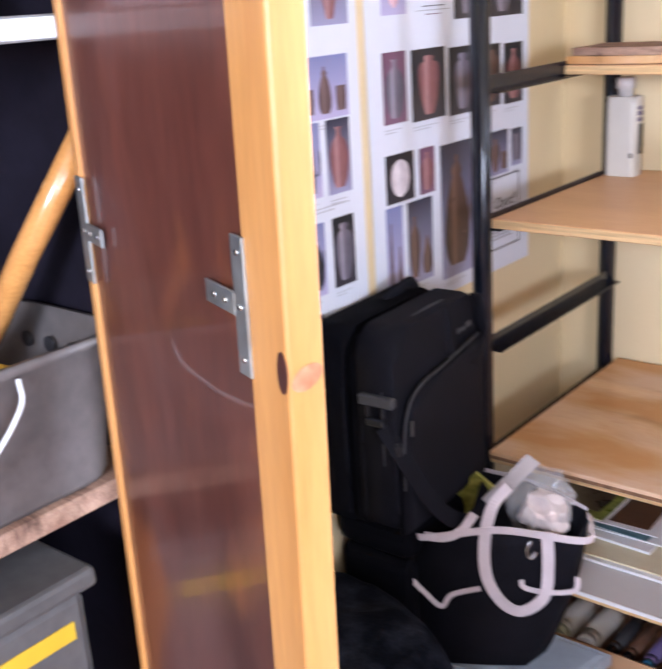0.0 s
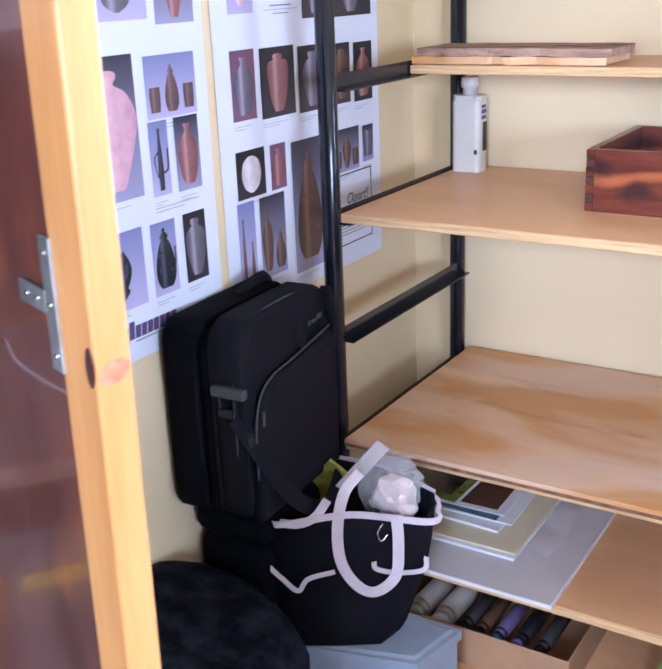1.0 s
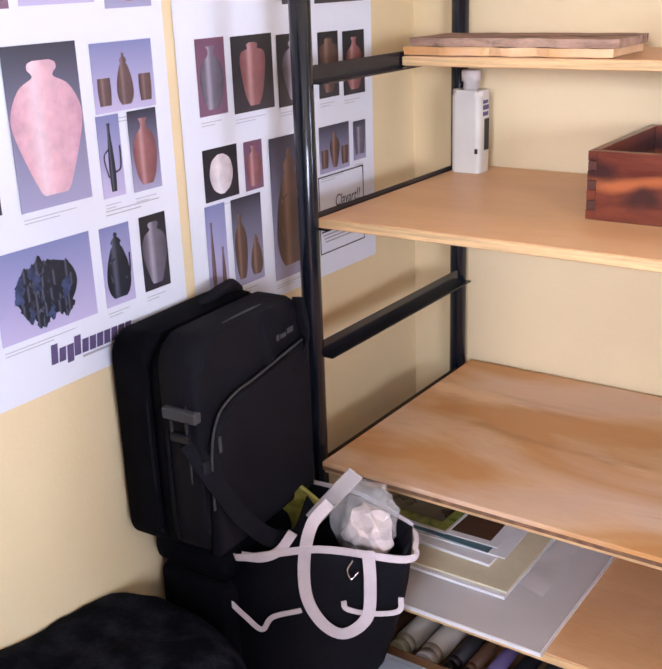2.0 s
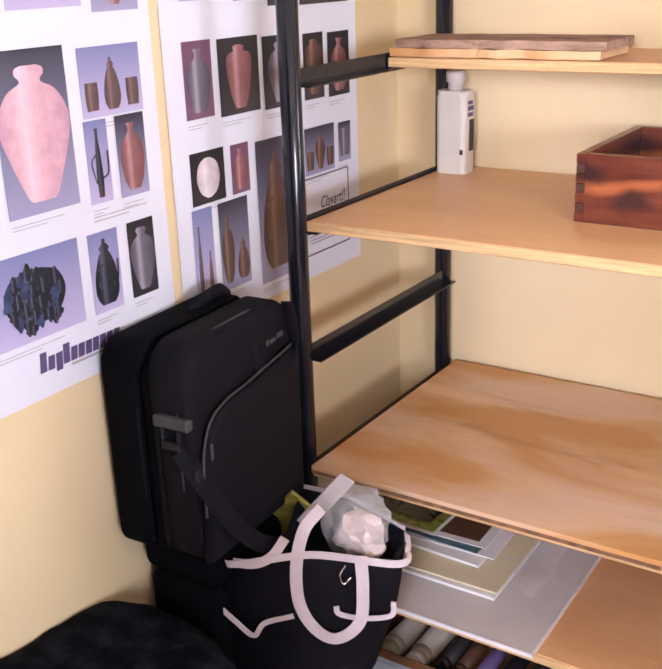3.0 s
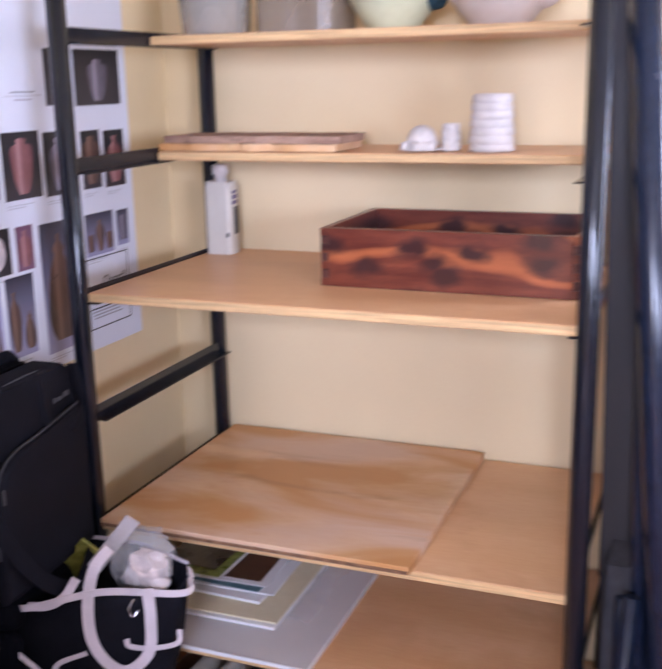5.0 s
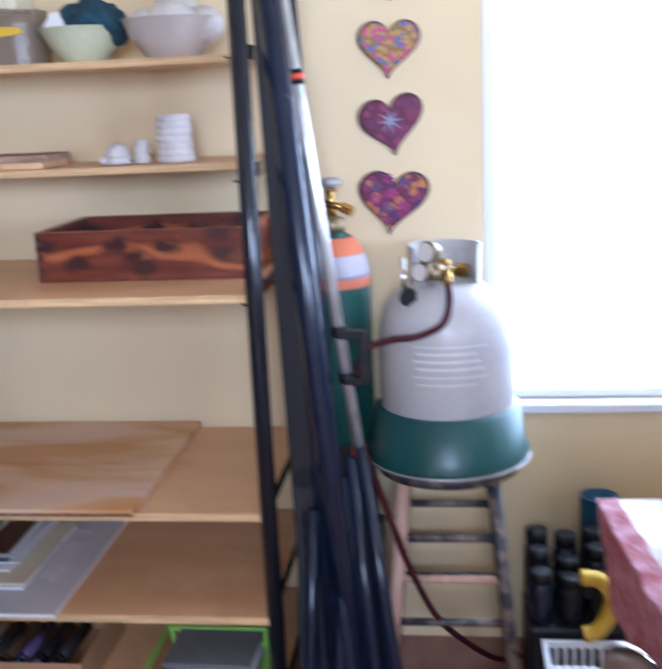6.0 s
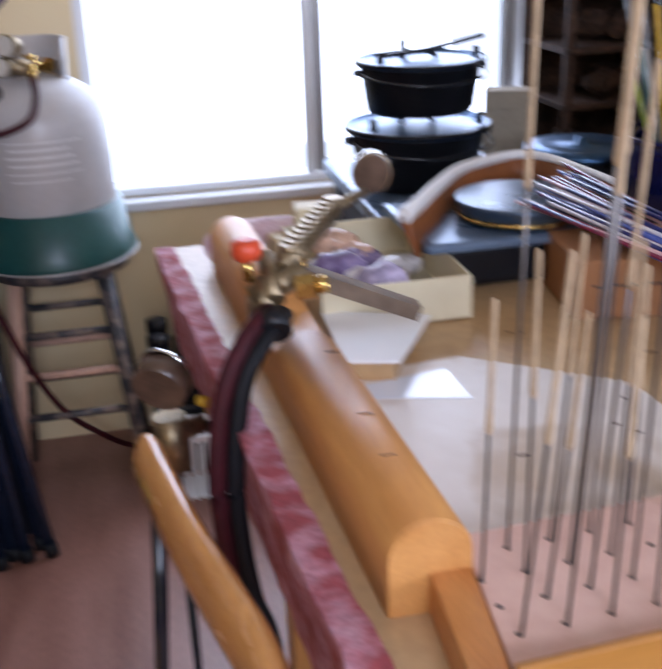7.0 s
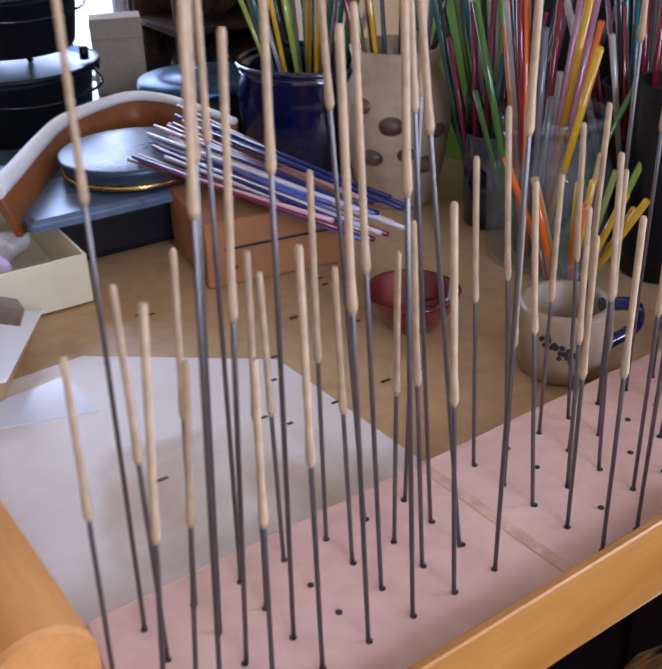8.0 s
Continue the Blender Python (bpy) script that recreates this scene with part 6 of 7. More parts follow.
part("valve_body", cyl(cyl(cyl(B(), (-0.01, -0.005, 0.10), (0.045, -0.005, 0.125), 0.013, seg=14), (0.01, -0.03, 0.105), (0.01, 0.02, 0.135), 0.010, seg=12), (0.0, -0.035, 0.095), (0.0, -0.005, 0.12), 0.009, seg=12), bronze, tq)
part("nut", cyl(cyl(B(), (0.032, -0.03, 0.115), (0.05, -0.035, 0.118), 0.013, seg=6, smooth=False), (0.05, -0.035, 0.118), (0.062, -0.037, 0.12), 0.009, seg=12), brass, tq)
part("red_knob", lathe(B(), [(0.006, 0), (0.013, 0.003), (0.0155, 0.009), (0.0145, 0.02), (0.007, 0.023)], 18, (-0.012, 0.0, 0.138), wobble=0.03), red_knob, tq)
part("stem", cyl(B(), (-0.012, 0, 0.118), (-0.012, 0, 0.14), 0.005, seg=10), brass, tq)
bm = B()
cyl(bm, (0.02, 0.0, 0.125), (0.10, 0.115, 0.148), 0.011, seg=14)
part("barrel", bm, bronze, tq)
p0, p1 = Vector((0.035, 0.022, 0.140)), Vector((0.10, 0.113, 0.160))
for i in range(11):
    q = p0.lerp(p1, i / 10)
    part("fin", cyl(B(), q - Vector((0, 0, 0.006)), q + Vector((0, 0, 0.004)), 0.0105, seg=10), bronze, tq)
bm = B()
slab(bm, [(0.0, -0.014), (0.145, -0.012), (0.145, 0.013), (0.0, 0.015)], 0, 0.016, Matrix.Translation((0.03, 0.018, 0.112)) @ Matrix.Rotation(radians(-2), 4, "Z") @ Matrix.Rotation(radians(24), 4, "Y"))
part("bracket", bm, M("dull_brown_steel", (0.19, 0.14, 0.10), 0.55, metal=0.6, var=0.25, scale=40), tq, "flat brass mounting bracket")
part("bolt", cyl(B(), (0.045, 0.018, 0.118), (0.045, 0.017, 0.128), 0.006, seg=8), brass, tq)
part("mirror", cyl(B(), (0.168, 0.20, 0.17), (0.158, 0.172, 0.17), 0.022, seg=28), glaze_brown, tq, "small round shield on an arm")
part("shield_rim", cyl(B(), (0.1685, 0.2015, 0.17), (0.160, 0.178, 0.17), 0.0235, seg=28), chrome, tq)
part("arm", cyl(B(), (0.10, 0.115, 0.15), (0.163, 0.19, 0.15), 0.006, seg=10), bronze, tq)
for nm, mat, o in (("hose", rubber_red, 0.0), ("hose", rubber_black, 0.017)):
    bm = B()
    sweep(bm, bend([(0.002 + o, -0.032, 0.098 - o * 0.4), (-0.026 + o, -0.065, 0.082 - o * 0.3), (-0.050 + o, -0.085, 0.045), (-0.064 + o, -0.098, -0.02), (-0.066 + o, -0.10, -0.085), (-0.058 + o, -0.10, -0.18), (-0.04 + o, -0.10, -0.26), (-0.03 + o, -0.08, -0.5), (-0.05 + o, -0.05, -0.885)], 10), 0.0092, seg=12)
    part(nm, bm, mat, tq, "red rubber gas hose" if o == 0 else "black rubber gas hose")
part("hose_clip", cyl(B(), (0.006, -0.038, 0.094), (0.004, -0.056, 0.082), 0.017, seg=14), black_plastic, tq)
gr = thing("hose_regulator", (1.605, -1.56, 0.83), "brass regulator with a round gauge below the bench", "regulator")
part("gauge", cyl(B(), (0, -0.012, 0.02), (0.012, 0.01, 0.03), 0.033, seg=28), glaze_brown, gr)
part("rim", cyl(B(), (0.0125, 0.0105, 0.0305), (0.015, 0.014, 0.032), 0.035, seg=28), chrome, gr)
part("body", cyl(cyl(B(), (0.01, 0, -0.02), (0.012, 0.0, -0.09), 0.02, seg=16), (0.005, 0, -0.05), (0.05, 0.02, -0.045), 0.012, seg=12), bronze, gr)
part("knob", cyl(B(), (0.045, -0.01, 0.0), (0.055, -0.016, 0.0), 0.007, seg=12), yellow, gr)
part("post", cyl(B(), (0.012, 0.0, -0.088), (0.012, 0.0, -0.83), 0.006, seg=10), black_steel, gr)

# cards and papers on the bench
bm = B()
slab(bm, [(1.795, -1.72), (1.85, -1.735), (1.918, -1.622), (1.80, -1.575)], ZB + 0.024, ZB + 0.027)
cd = thing("white_card", (0, 0, 0), "white card lying across a block", "card")
part("sheet", bm, paper_white, cd)
bm = B()
slab(bm, [(1.80, -1.715), (1.845, -1.728), (1.90, -1.63), (1.80, -1.60)], ZB + 0.0025, ZB + 0.0235)
part("block", bm, bench_top, cd)
bm = B()
slab(bm, [(1.806, -1.762), (1.908, -1.789), (1.905, -1.716), (1.81, -1.731)], ZB + 0.0024, ZB + 0.003)
# white note; its blue cast paints the window's sky reflection
solo("paper_note", bm, M("glossy_note_sky_tint", (0.72, 0.76, 0.84), 0.14, var=0.04, scale=8, bump=0.03), "glossy white paper with a sky reflection tinted blue into it", "paper")

# tray of beads
tr = thing("cardboard_tray", (0, 0, 0), "cream cardboard tray holding small wrapped things", "tray")
TX0, TX1, TY0, TY1 = 1.80, 1.98, -1.585, -1.318
for a, b, c, d in ((TX0, TX1, TY0, TY0 + 0.003), (TX0, TX1, TY1 - 0.003, TY1), (TX0, TX0 + 0.003, TY0 + 0.003, TY1 - 0.003), (TX1 - 0.003, TX1, TY0 + 0.003, TY1 - 0.003)):
    part("wall", box(B(), a, b, c, d, ZB + 0.0025, ZB + 0.055, 0.0004), card_cream, tr)
part("bottom", box(B(), TX0 + 0.003, TX1 - 0.003, TY0 + 0.003, TY1 - 0.003, ZB + 0.0025, ZB + 0.0045), card_cream, tr)
rng2 = random.Random(9)
wrap = [M("violet_wrap", (0.10, 0.06, 0.17), 0.25, var=0.5, scale=40, second=(0.3, 0.24, 0.4)), M("lilac_wrap", (0.42, 0.36, 0.52), 0.25, var=0.4, scale=40), M("pale_wrap", (0.66, 0.62, 0.60), 0.25, var=0.3, scale=40), M("peach_wrap", (0.60, 0.38, 0.27), 0.3, var=0.3, scale=40)]
for i in range(13):
    bm = B()
    r = rng2.uniform(0.016, 0.03)
    bmesh.ops.create_icosphere(bm, subdivisions=3, radius=r, matrix=Matrix.Diagonal((1.2, 1, 0.75, 1)))
    crumple(bm, 0.006, 45, i)
    solo("wrapped_bead", bm, wrap[i % 4], "small wrapped parcel lying in the tray", "parcel", "parcels in the tray", place=(rng2.uniform(TX0 + 0.04, TX1 - 0.035), rng2.uniform(TY0 + 0.04, TY1 - 0.035), ZB + 0.0045 + r * 0.8 + (0.014 if i > 7 else 0)))
for x0, y0, h, tw in ((1.795, -1.29, 0.035, 12), (1.835, -1.27, 0.068, -6)):
    solo("foam_block", box(B(), -0.03, 0.03, -0.022, 0.022, 0, h, 0.003), card_cream, "pale yellow foam block behind the tray", "block", "foam blocks", place=(x0 + 0.02, y0 - 0.0, ZB + 0.001), turn=tw)
solo("yellow_pad", box(B(), -0.008, 0.008, -0.02, 0.02, 0, 0.05, 0.002), yellow, "small bright yellow pad beside the tray", "pad", place=(1.79, -1.45, ZB + 0.001))

# stacked lids and the leather tray
lt = thing("leather_tray", (2.10, -1.40, ZB), "curved leather-lined tray around a dark lid", "tray")
curve = bend([(-0.178, -0.10, 0), (-0.137, -0.04, 0), (-0.088, 0.035, 0), (-0.035, 0.105, 0), (0.03, 0.147, 0), (0.078, 0.158, 0), (0.108, 0.12, 0), (0.122, 0.05, 0), (0.132, -0.03, 0)], 7)
bm = B()
ringv = []
for i, p in enumerate(curve):
    d = (curve[min(i + 1, len(curve) - 1)] - curve[max(i - 1, 0)]).normalized()
    out = Vector((-d.y, d.x, 0))
    ringv.append([bm.verts.new(p + out * o + Vector((0, 0, z))) for o, z in ((-0.020, 0.058), (-0.002, 0.108), (0.004, 0.108), (0.004, 0.098), (-0.014, 0.058))])
for a, b in zip(ringv, ringv[1:]):
    for j in range(5):
        bm.faces.new((a[j], a[(j + 1) % 5], b[(j + 1) % 5], b[j])).smooth = True
bm.faces.new(ringv[0][::-1])
bm.faces.new(ringv[-1])
part("wall", bm, leather, lt)
part("rim", sweep(B(), [p + Vector((0, 0, 0.108)) for p in curve], 0.0085, seg=8, taper=lambda t: 1.2 - 0.6 * t), paper_white, lt, "white rim")
part("base", box(B(), -0.155, 0.10, -0.12, 0.10, 0.058, 0.072, 0.01, 2), lid_blue, lt, "blue grey base plate")
part("foot", box(B(), -0.12, 0.08, -0.09, 0.09, 0.001, 0.058, 0.01, 2), black_plastic, lt)
part("lid", lathe(B(), [(0.075, 0.074), (0.078, 0.078), (0.085, 0.095), (0.086, 0.099), (0.084, 0.1005), (0.082, 0.101), (0.05, 0.1025), (0.002, 0.103)], 40, (0.0, -0.03, 0)), lid_black, lt, "round dark lid")
part("lid_rim", lathe(B(), [(0.078, 0.077), (0.083, 0.078), (0.0845, 0.083), (0.079, 0.084)], 40, (0.0, -0.03, 0), ring=True), brass, lt)
ob_ = thing("cardboard_carton", (2.09, -1.63, ZB + 0.001), "orange-brown carton with a dark slot", "box", turn=-8)
part("body", box(B(), 0, 0.16, 0, 0.13, 0, 0.072, 0.0015), box_orange, ob_)
# slot and hole sit on the closed face, their shade painted black
part("slot", box(B(), 0.02, 0.14, -0.0012, 0.0, 0.040, 0.0425), ink, ob_)
part("hole", cyl(B(), (0.03, 0.0, 0.02), (0.03, -0.001, 0.02), 0.003, seg=10), ink, ob_)
# glass canes laid over the carton
rng3 = random.Random(2)
cane_cols = [M("cane_" + nme, c, 0.28, var=0.1, coat=0.15) for nme, c in (("wine", (0.17, 0.015, 0.05)), ("white", (0.60, 0.56, 0.60)), ("blue", (0.07, 0.10, 0.34)), ("navy", (0.015, 0.02, 0.12)), ("pink", (0.6, 0.36, 0.38)))]
for i in range(36):
    t = rng3.random()
    p = Vector((2.071 + 0.125 * t, -1.515 + 0.134 * t, ZB + 0.108 + rng3.uniform(0, 0.012)))
    q = Vector((2.187 + 0.075 * t, -1.768 + 0.074 * t, ZB + 0.077 + rng3.uniform(0, 0.014)))
    d = (q - p).normalized()
    sl = rng3.uniform(-0.022, 0.03)
    solo("glass_cane", cyl(B(), p + d * sl, q + d * (sl + rng3.uniform(-0.03, 0.02)) + Vector((rng3.uniform(-0.012, 0.012), 0, 0)), 0.0026, seg=8), cane_cols[(i * 3) % 5], "thin coloured glass cane lying on the carton", "glass rod", "glass canes in a bundle")

# pots by the window
def oven(x, y, z, r, h, lab):
    o = thing("dutch_oven", (x, y, z), lab, "pot", "cast iron pots stacked")
    part("pot", lathe(B(), [(r * 0.84, 0.0), (r * 0.88, 0.006), (r * 0.97, h * 0.85), (r * 1.0, h * 0.87), (r * 1.0, h * 0.9), (r * 0.92, h * 0.9), (r * 0.8, 0.02), (0.002, 0.015)], 48), cast_iron, o)
    part("lid", lathe(B(), [(r * 1.03, h * 0.90), (r * 1.06, h * 0.93), (r * 1.05, h * 1.0), (r * 0.99, h * 1.0), (r * 0.965, h * 0.955), (r * 0.95, h * 0.956), (r * 0.94, h * 0.957), (r * 0.7, h * 0.965), (r * 0.4, h * 0.972), (0.002, h * 0.974)], 48), lid_sky_tint, o, "flanged lid with the sky's reflection tinted into its blue")
    part("lid_rim", lathe(B(), [(r * 1.04, h * 0.935), (r * 1.075, h * 0.94), (r * 1.07, h * 1.005), (r * 1.035, h * 1.008)], 48, ring=True), cast_iron, o)
    part("lid_handle", sweep(B(), bend([(-0.03, 0, h * 0.98), (-0.02, 0, h * 1.1), (0.02, 0, h * 1.1), (0.03, 0, h * 0.98)], 8), 0.005, seg=8), cast_iron, o)
    part("bail", sweep(B(), bend([(-r * 1.02, 0, h * 0.8), (-r * 0.8, -r * 0.85, h * 0.72), (0, -r * 1.12, h * 0.64), (r * 0.8, -r * 0.85, h * 0.72), (r * 1.02, 0, h * 0.8)], 8), 0.0022, seg=6), black_steel, o)
    for s in (-1, 1):
        part("ear", box(B(), s * r - 0.012, s * r + 0.012, -0.012, 0.012, h * 0.72, h * 0.84, 0.003), cast_iron, o)
    for i in range(3):
        part("foot", cyl(B(), (r * 0.9 * math.cos(i * 2.1 - 2.6), r * 0.9 * math.sin(i * 2.1 - 2.6), h * 1.0), (r * 0.9 * math.cos(i * 2.1 - 2.6), r * 0.9 * math.sin(i * 2.1 - 2.6), h * 1.0 + 0.02), 0.007, seg=10), cast_iron, o)
    return o
cart = thing("side_cart", (0, 0, 0), "pale topped side cart carrying the iron pots", "cart")
part("top", box(B(), 1.985, 2.62, -1.17, -0.70, ZB - 0.03, ZB - 0.0005, 0.004), lid_blue, cart)
for x in (2.0, 2.57):
    for y in (-1.155, -0.75):
        part("leg", box(B(), x, x + 0.035, y, y + 0.035, 0, ZB - 0.03, 0.003), black_steel, cart)
# near-black panels paint the shade below the cart top
part("side", box(B(), 2.035, 2.57, -1.16, -1.145, 0.25, ZB - 0.03), shade_black, cart)
part("side", box(B(), 2.002, 2.012, -1.12, -0.75, 0.25, ZB - 0.03), shade_black, cart)
oven(2.11, -0.93, ZB + 0.001, 0.122, 0.105, "large black cast iron pot with a flanged lid")
oven(2.115, -0.93, ZB + 0.128, 0.108, 0.088, "black cast iron pot stacked on another pot")
solo("iron_bar", sweep(B(), bend([(2.03, -0.98, ZB + 0.228), (2.12, -0.95, ZB + 0.231), (2.24, -0.90, ZB + 0.243)], 6), 0.005, seg=8), black_steel, "black iron lid lifter lying on the pot", "lifter")

def vessel(name, place, prof, mat, lab, cat, wob=0.0):
    v = thing(name, place, lab, cat)
    part("body", lathe(B(), prof, 40, wobble=wob), mat, v)
    return v
ck_ = vessel("cobalt_crock", (2.40, -1.33, ZB + 0.0005), [(0.075, 0), (0.08, 0.004), (0.098, 0.05), (0.1, 0.1), (0.094, 0.125), (0.098, 0.135), (0.092, 0.135), (0.088, 0.12), (0.09, 0.06), (0.002, 0.02)], crock_blue, "glossy dark blue crock full of glass rods", "crock")
part("rim", lathe(B(), [(0.094, 0.134), (0.1, 0.136), (0.1, 0.142), (0.094, 0.144)], 40, ring=True), crock_blue, ck_)
vs = vessel("tan_vase", (2.405, -1.525, ZB + 0.0005), [(0.042, 0), (0.046, 0.003), (0.058, 0.05), (0.066, 0.11), (0.06, 0.145), (0.05, 0.165), (0.056, 0.19), (0.051, 0.19), (0.045, 0.165), (0.055, 0.1), (0.002, 0.03)], vase_tan, "speckled tan vase with brown brushwork", "vase", 0.015)
for a, z, r in ((-2.3, 0.11, 0.019), (-1.6, 0.06, 0.016), (-1.9, 0.135, 0.014), (-1.35, 0.10, 0.017), (-2.7, 0.07, 0.016), (-2.0, 0.075, 0.014), (-2.9, 0.13, 0.016)):
    bm = B()
    bmesh.ops.create_icosphere(bm, subdivisions=3, radius=r, matrix=Matrix.Translation((0.056 * math.cos(a), 0.056 * math.sin(a), z)) @ Matrix.Diagonal((0.9, 0.9, 0.7, 1)))
    part("brush_mark", bm, glaze_brown, vs, "brown brushed leaf")
jr = vessel("glass_jar", (2.43, -1.765, ZB + 0.0005), [(r * 1.22, z) for r, z in [(0.048, 0), (0.052, 0.004), (0.054, 0.1), (0.047, 0.118), (0.044, 0.122), (0.046, 0.125), (0.044, 0.129), (0.046, 0.132), (0.044, 0.145), (0.04, 0.145), (0.041, 0.12), (0.048, 0.1), (0.048, 0.008), (0.002, 0.006)]], glass, "clear glass jar holding coloured glass rods", "jar")
part("rim", lathe(B(), [(0.055, 0.150), (0.058, 0.152), (0.058, 0.160), (0.055, 0.162)], 40, ring=True), glass, jr, "threaded clear rim")
bw = vessel("oxblood_bowl", (2.215, -1.815, ZB + 0.0005), [(0.022, 0), (0.026, 0.003), (0.038, 0.02), (0.044, 0.034), (0.046, 0.038), (0.042, 0.037), (0.034, 0.018), (0.002, 0.008)], bowl_red, "small glossy oxblood bowl with lobed rim", "bowl", 0.03)
mg = vessel("speckled_mug", (2.275, -1.955, ZB + 0.0005), [(0.032, 0), (0.036, 0.003), (0.042, 0.03), (0.04, 0.062), (0.037, 0.068), (0.034, 0.066), (0.037, 0.03), (0.002, 0.008)], mug_clay, "squat tan mug with black spots", "mug")
part("handle", sweep(B(), bend([(0.03, -0.012, 0.058), (0.06, -0.022, 0.052), (0.064, -0.022, 0.03), (0.034, -0.012, 0.014)], 8), 0.006, seg=10), crock_blue, mg, "dark blue handle")
rm = random.Random(6)
for i in range(26):
    t = i / 25
    a = -2.75 + 0.75 * t + rm.uniform(-0.12, 0.12)
    z = 0.046 - 0.018 * t + rm.uniform(-0.007, 0.007)
    part("spot", cyl(B(), (0.0408 * math.cos(a), 0.0408 * math.sin(a), z), (0.0426 * math.cos(a), 0.0426 * math.sin(a), z), 0.0022, seg=8), ink, mg)

rod_cols = {n: M("rod_" + n, c, 0.12, var=0.12, coat=0.5) for n, c in (("yellow", (0.70, 0.42, 0.02)), ("orange", (0.72, 0.15, 0.01)), ("green", (0.05, 0.15, 0.025)), ("lime", (0.28, 0.36, 0.05)), ("teal", (0.012, 0.10, 0.10)), ("wine", (0.15, 0.01, 0.04)), ("red", (0.20, 0.012, 0.02)), ("black", (0.015, 0.015, 0.02)), ("white", (0.5, 0.47, 0.45)), ("pink", (0.34, 0.15, 0.20)), ("grey", (0.14, 0.145, 0.16)), ("cream", (0.55, 0.45, 0.25)))}


def bunch(x, y, z, n, spread, l0, l1, names, seed, r=0.0035):
    g = random.Random(seed)
    for i in range(n):
        a, d = g.uniform(0, 2 * math.pi), spread * math.sqrt(g.random())
        lean = 0.9 * d + 0.02
        L = g.uniform(l0, l1)
        p = Vector((x + 0.45 * d * math.cos(a), y + 0.45 * d * math.sin(a), z))
        q = p + Vector((lean * math.cos(a) + g.uniform(-0.02, 0.02), lean * math.sin(a) + g.uniform(-0.02, 0.02), L))
        solo("glass_rod", cyl(B(), p, q, r * g.uniform(0.8, 1.2), seg=8), rod_cols[names[i % len(names)]], "long coloured glass rod standing in a vessel", "glass rod", "glass rods standing in vessels")
bunch(2.40, -1.33, ZB + 0.03, 34, 0.07, 0.22, 0.34, ("green", "lime", "yellow", "cream", "black", "grey", "teal", "white"), 1)
bunch(2.405, -1.525, ZB + 0.035, 16, 0.04, 0.24, 0.34, ("grey", "black", "yellow", "wine", "lime"), 2)
bunch(2.41, -1.765, ZB + 0.012, 22, 0.045, 0.17, 0.32, ("orange", "red", "pink", "green", "black", "yellow", "white", "grey"), 3)
bunch(2.44, -1.65, ZB + 0.003, 14, 0.03, 0.2, 0.3, ("wine", "red", "wine", "black", "teal"), 5)
bunch(2.385, -1.848, ZB + 0.004, 14, 0.035, 0.1, 0.135, ("yellow", "orange", "yellow", "lime", "cream"), 6)
bunch(2.52, -1.60, ZB + 0.003, 24, 0.08, 0.24, 0.4, ("white", "black", "teal", "pink", "grey", "red", "green"), 7)
bunch(2.56, -1.78, ZB + 0.003, 30, 0.06, 0.2, 0.36, ("grey", "wine", "black", "white", "pink", "teal", "red"), 8)
bunch(2.53, -1.93, ZB + 0.003, 22, 0.05, 0.16, 0.3, ("black", "white", "grey", "red", "orange", "wine"), 9)
for (x, y, r, h, mat, lab) in ((2.56, -1.78, 0.055, 0.17, black_plastic, "tall dark tub of glass rods"), (2.50, -1.865, 0.042, 0.20, cast_iron, "tall black flask among the rods"), (2.53, -1.93, 0.045, 0.1, crock_blue, "dark glazed pot of glass rods"), (2.53, -1.62, 0.075, 0.13, black_plastic, "tall black tub of glass rods"), (2.45, -1.655, 0.036, 0.11, crock_blue, "dark jar of red glass rods"), (2.385, -1.848, 0.032, 0.05, glass, "short glass tumbler of yellow rods"), (2.33, -1.13, 0.09, 0.075, black_plastic, "round black lidded canister")):
    vessel("rod_tub", (x, y, ZB + 0.0005), [(r * 0.9, 0), (r * 0.95, 0.003), (r, h), (r * 0.93, h), (r * 0.86, 0.008), (0.002, 0.006)], mat, lab, "tub")
solo("canister_lid", lathe(B(), [(0.093, 0.0), (0.095, 0.004), (0.093, 0.012), (0.06, 0.015), (0.012, 0.016), (0.010, 0.026), (0.002, 0.027)], 40), lid_sky_tint, "lid with a painted sky-blue reflection lying on the black canister", "lid", place=(2.33, -1.13, ZB + 0.0758))
solo("green_folder", box(B(), -0.004, 0.004, -0.09, 0.09, 0, 0.23, 0.001), lime, "lime green folder standing behind the crocks", "folder", place=(2.56, -1.44, ZB + 0.0005), turn=8)
cn = thing("tan_box", (2.335, -0.80, ZB + 0.0005), "dusty tan cardboard box beside the iron pots", "box", turn=-20)
tan_card = M("dusty_tan_card", (0.34, 0.28, 0.20), 0.8, var=0.15, scale=9, fine=120)
part("body", box(B(), -0.050, 0.038, -0.03, 0.03, 0, 0.128, 0.0015), tan_card, cn)
part("flap", box(B(), -0.050, 0.038, -0.0325, -0.0305, 0.095, 0.129, 0.0005), tan_card, cn)
rust = M("dark_rusty_iron", (0.022, 0.013, 0.009), 0.85, spec=0.2, var=0.5, scale=30, fine=120, bump=0.5, second=(0.07, 0.035, 0.02))
ck = thing("dark_rack", (2.50, -0.82, ZB), "dark rusty metal rack with tools", "rack")
for i in range(4):
    part("post", box(B(), -0.10 + 0.2 * (i % 2) - 0.008, -0.10 + 0.2 * (i % 2) + 0.008, -0.09 + 0.18 * (i // 2) - 0.008, -0.09 + 0.18 * (i // 2) + 0.008, 0.001, 0.33, 0.002), rust, ck)
part("back_panel", box(B(), -0.11, 0.11, 0.1005, 0.108, 0.0, 0.36, 0.001), rust, ck)
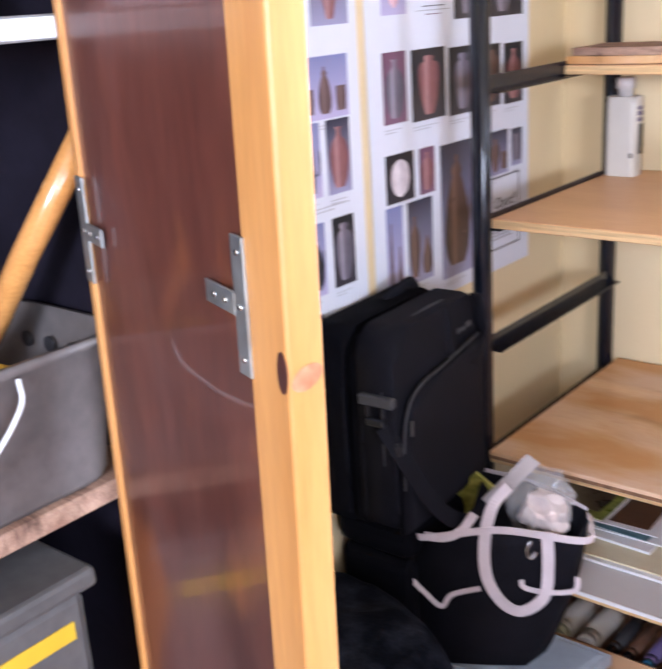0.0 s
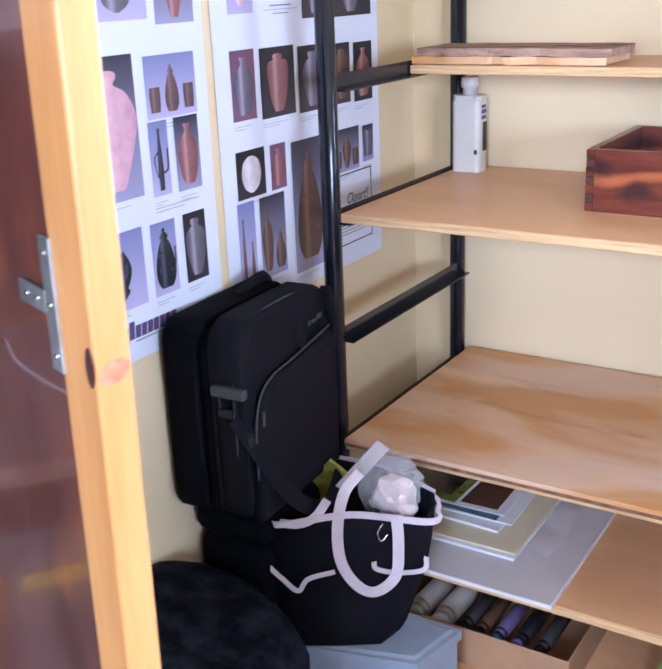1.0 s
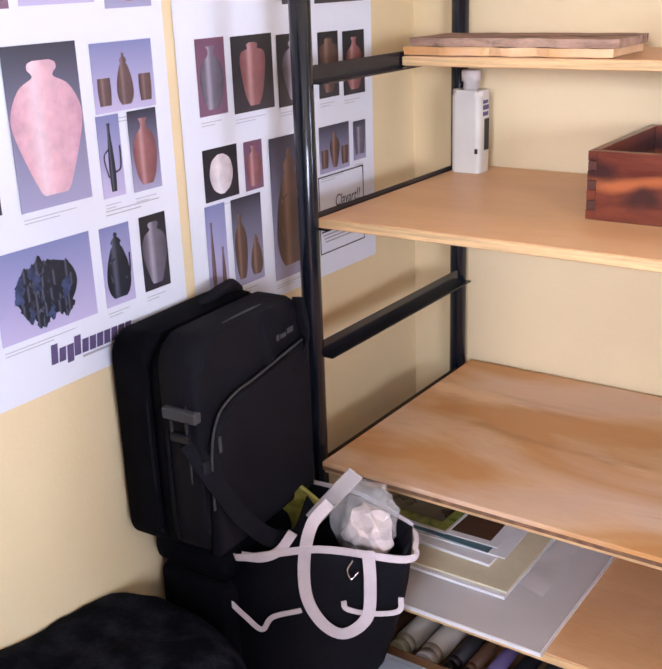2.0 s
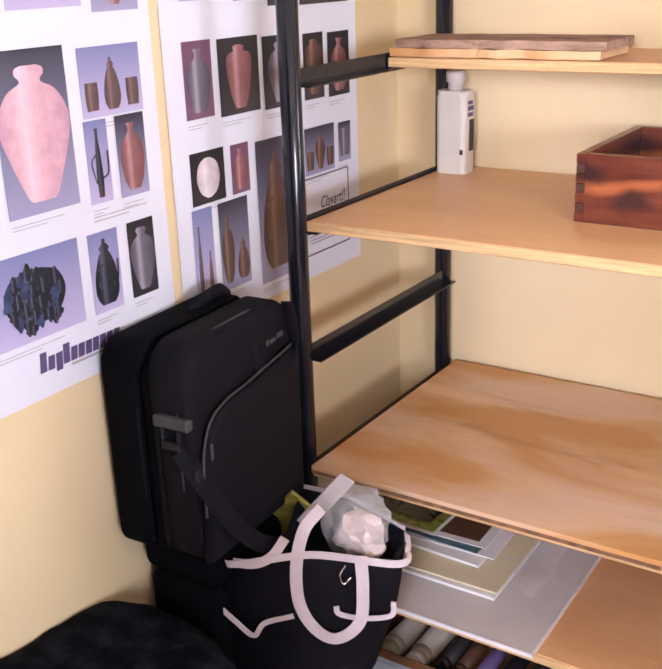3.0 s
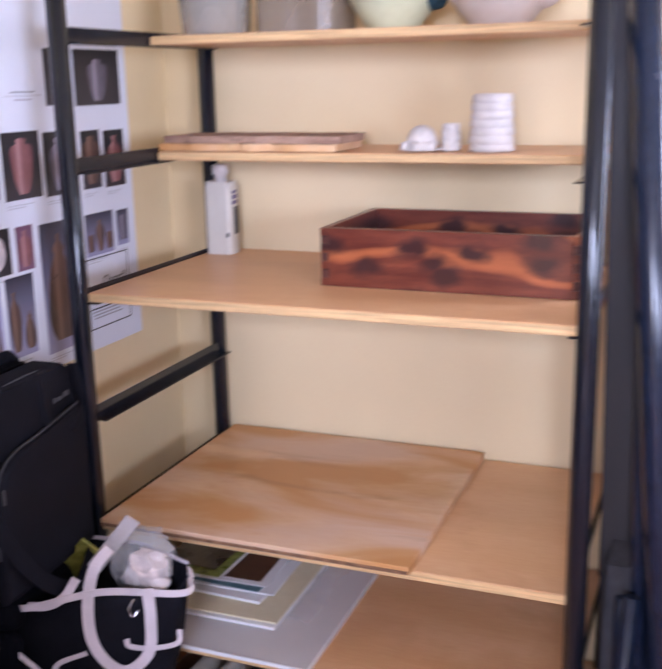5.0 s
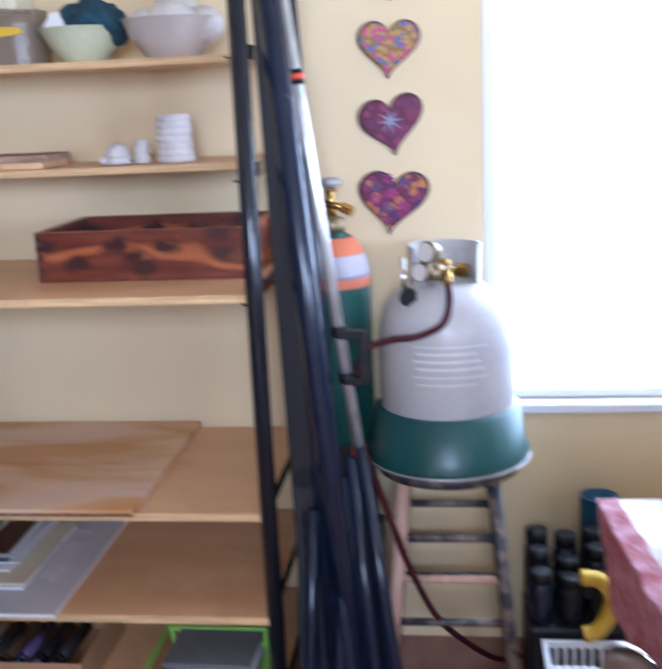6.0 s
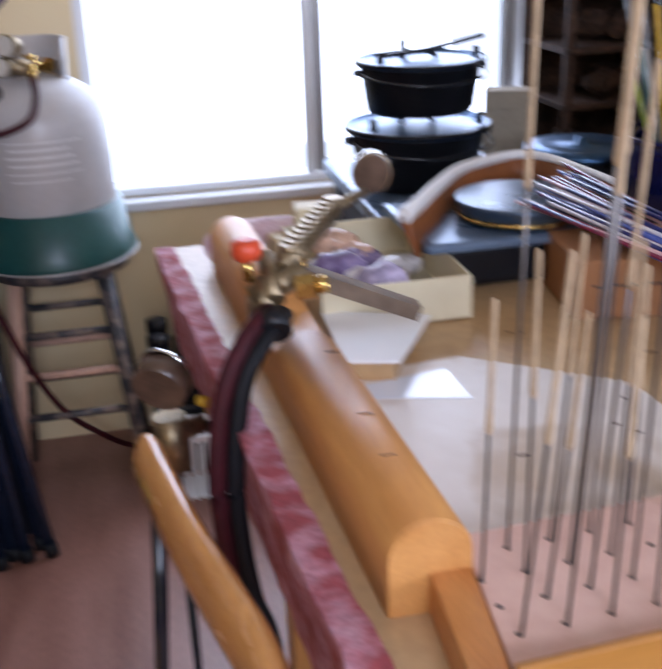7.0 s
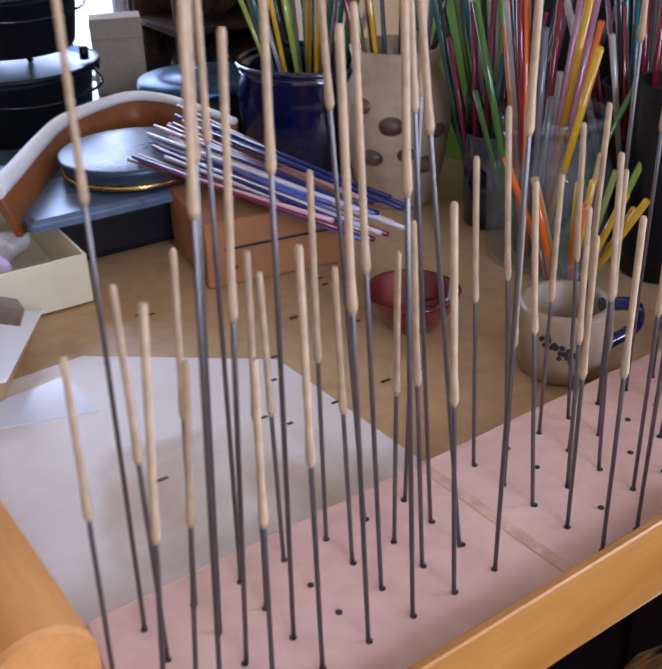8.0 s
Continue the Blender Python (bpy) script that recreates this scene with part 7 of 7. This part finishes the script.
part("back_panel", box(B(), 0.1105, 0.116, -0.1, 0.1, 0.0, 0.36, 0.001), rust, ck)
for z in (0.10, 0.2, 0.3):
    part("shelf", box(B(), -0.11, 0.11, -0.1, 0.1, z, z + 0.012, 0.002), rust, ck)
for i in range(22):
    g = random.Random(i)
    bm = B()
    bmesh.ops.create_icosphere(bm, subdivisions=2, radius=g.uniform(0.024, 0.038), matrix=Matrix.Diagonal((1.1, 1, 0.85, 1)))
    crumple(bm, 0.014, 34, i)
    solo("iron_scrap", bm, rust, "rusty brown iron piece on the rack", "scrap", "iron pieces on the rack", place=(2.50 + g.uniform(-0.08, 0.08), -0.82 + g.uniform(-0.08, 0.06), ZB + (0.034, 0.139, 0.239, 0.339)[i % 4]))

bm = B()
bmesh.ops.create_icosphere(bm, subdivisions=4, radius=1, matrix=Matrix.Diagonal((0.24, 0.05, 0.016, 1)))
crumple(bm, 0.012, 40, 5.0)
crumple(bm, 0.006, 110, 2.0)
solo("dark_foil", bm, M("dark_gold_foil", (0.11, 0.075, 0.03), 0.35, metal=0.8, var=0.4, scale=60), "crumpled dark golden foil before the rod block", "foil", place=(2.12, -2.262, ZB - 0.036))

# chair drawn up to the bench
ch = thing("wooden_chair", (0, 0, 0), "glossy orange wooden chair at the bench", "chair")
rail = bend([(1.588, -1.745, 0.852), (1.60, -1.82, 0.853), (1.615, -1.90, 0.852), (1.637, -1.99, 0.85), (1.655, -2.07, 0.845), (1.66, -2.17, 0.83)], 10)
part("top_rail", sweep(B(), rail, 0.017, 0.036, seg=16), chair_wood, ch)
for k in (4, 44):
    p = rail[k]
    part("spindle", cyl(B(), (p.x, p.y, p.z - 0.02), (p.x - 0.03, p.y + 0.01, 0.46), 0.008, seg=12), black_steel, ch, "slim dark metal upright")
part("seat", box(B(), 1.20, 1.60, -2.13, -1.72, 0.43, 0.465, 0.014, 2), chair_wood, ch)
for x, y in ((1.23, -2.10), (1.56, -2.10), (1.23, -1.75), (1.56, -1.75)):
    part("leg", cyl(B(), (x, y, 0.435), (x + (0.02 if x > 1.4 else -0.02), y + (0.02 if y > -1.9 else -0.02), 0), 0.017, 0.014, 14), chair_wood, ch)
solo("lens_cap", lathe(B(), [(0.012, 0), (0.014, 0.003), (0.012, 0.012), (0.004, 0.015)], 18), white_trim, "small white knob on the chair rail", "knob", place=(1.658, -2.12, 0.866))


# added cupboard-shaped block, near black, that covers the dim background
dk = thing("dark_backing", (2.66, -1.75, 0), "added near-black block covering the background behind the bench", "cupboard")
part("body", box(B(), 0, 0.4, -0.62, 0.55, 0, 1.24, 0.005), shade_black, dk)
part("top", box(B(), -0.01, 0.41, -0.63, 0.56, 1.24, 1.26, 0.004), shade_black, dk)
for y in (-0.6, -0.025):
    part("door", box(B(), -0.018, 0.0, y, y + 0.56, 0.05, 1.22, 0.003), shade_black, dk)
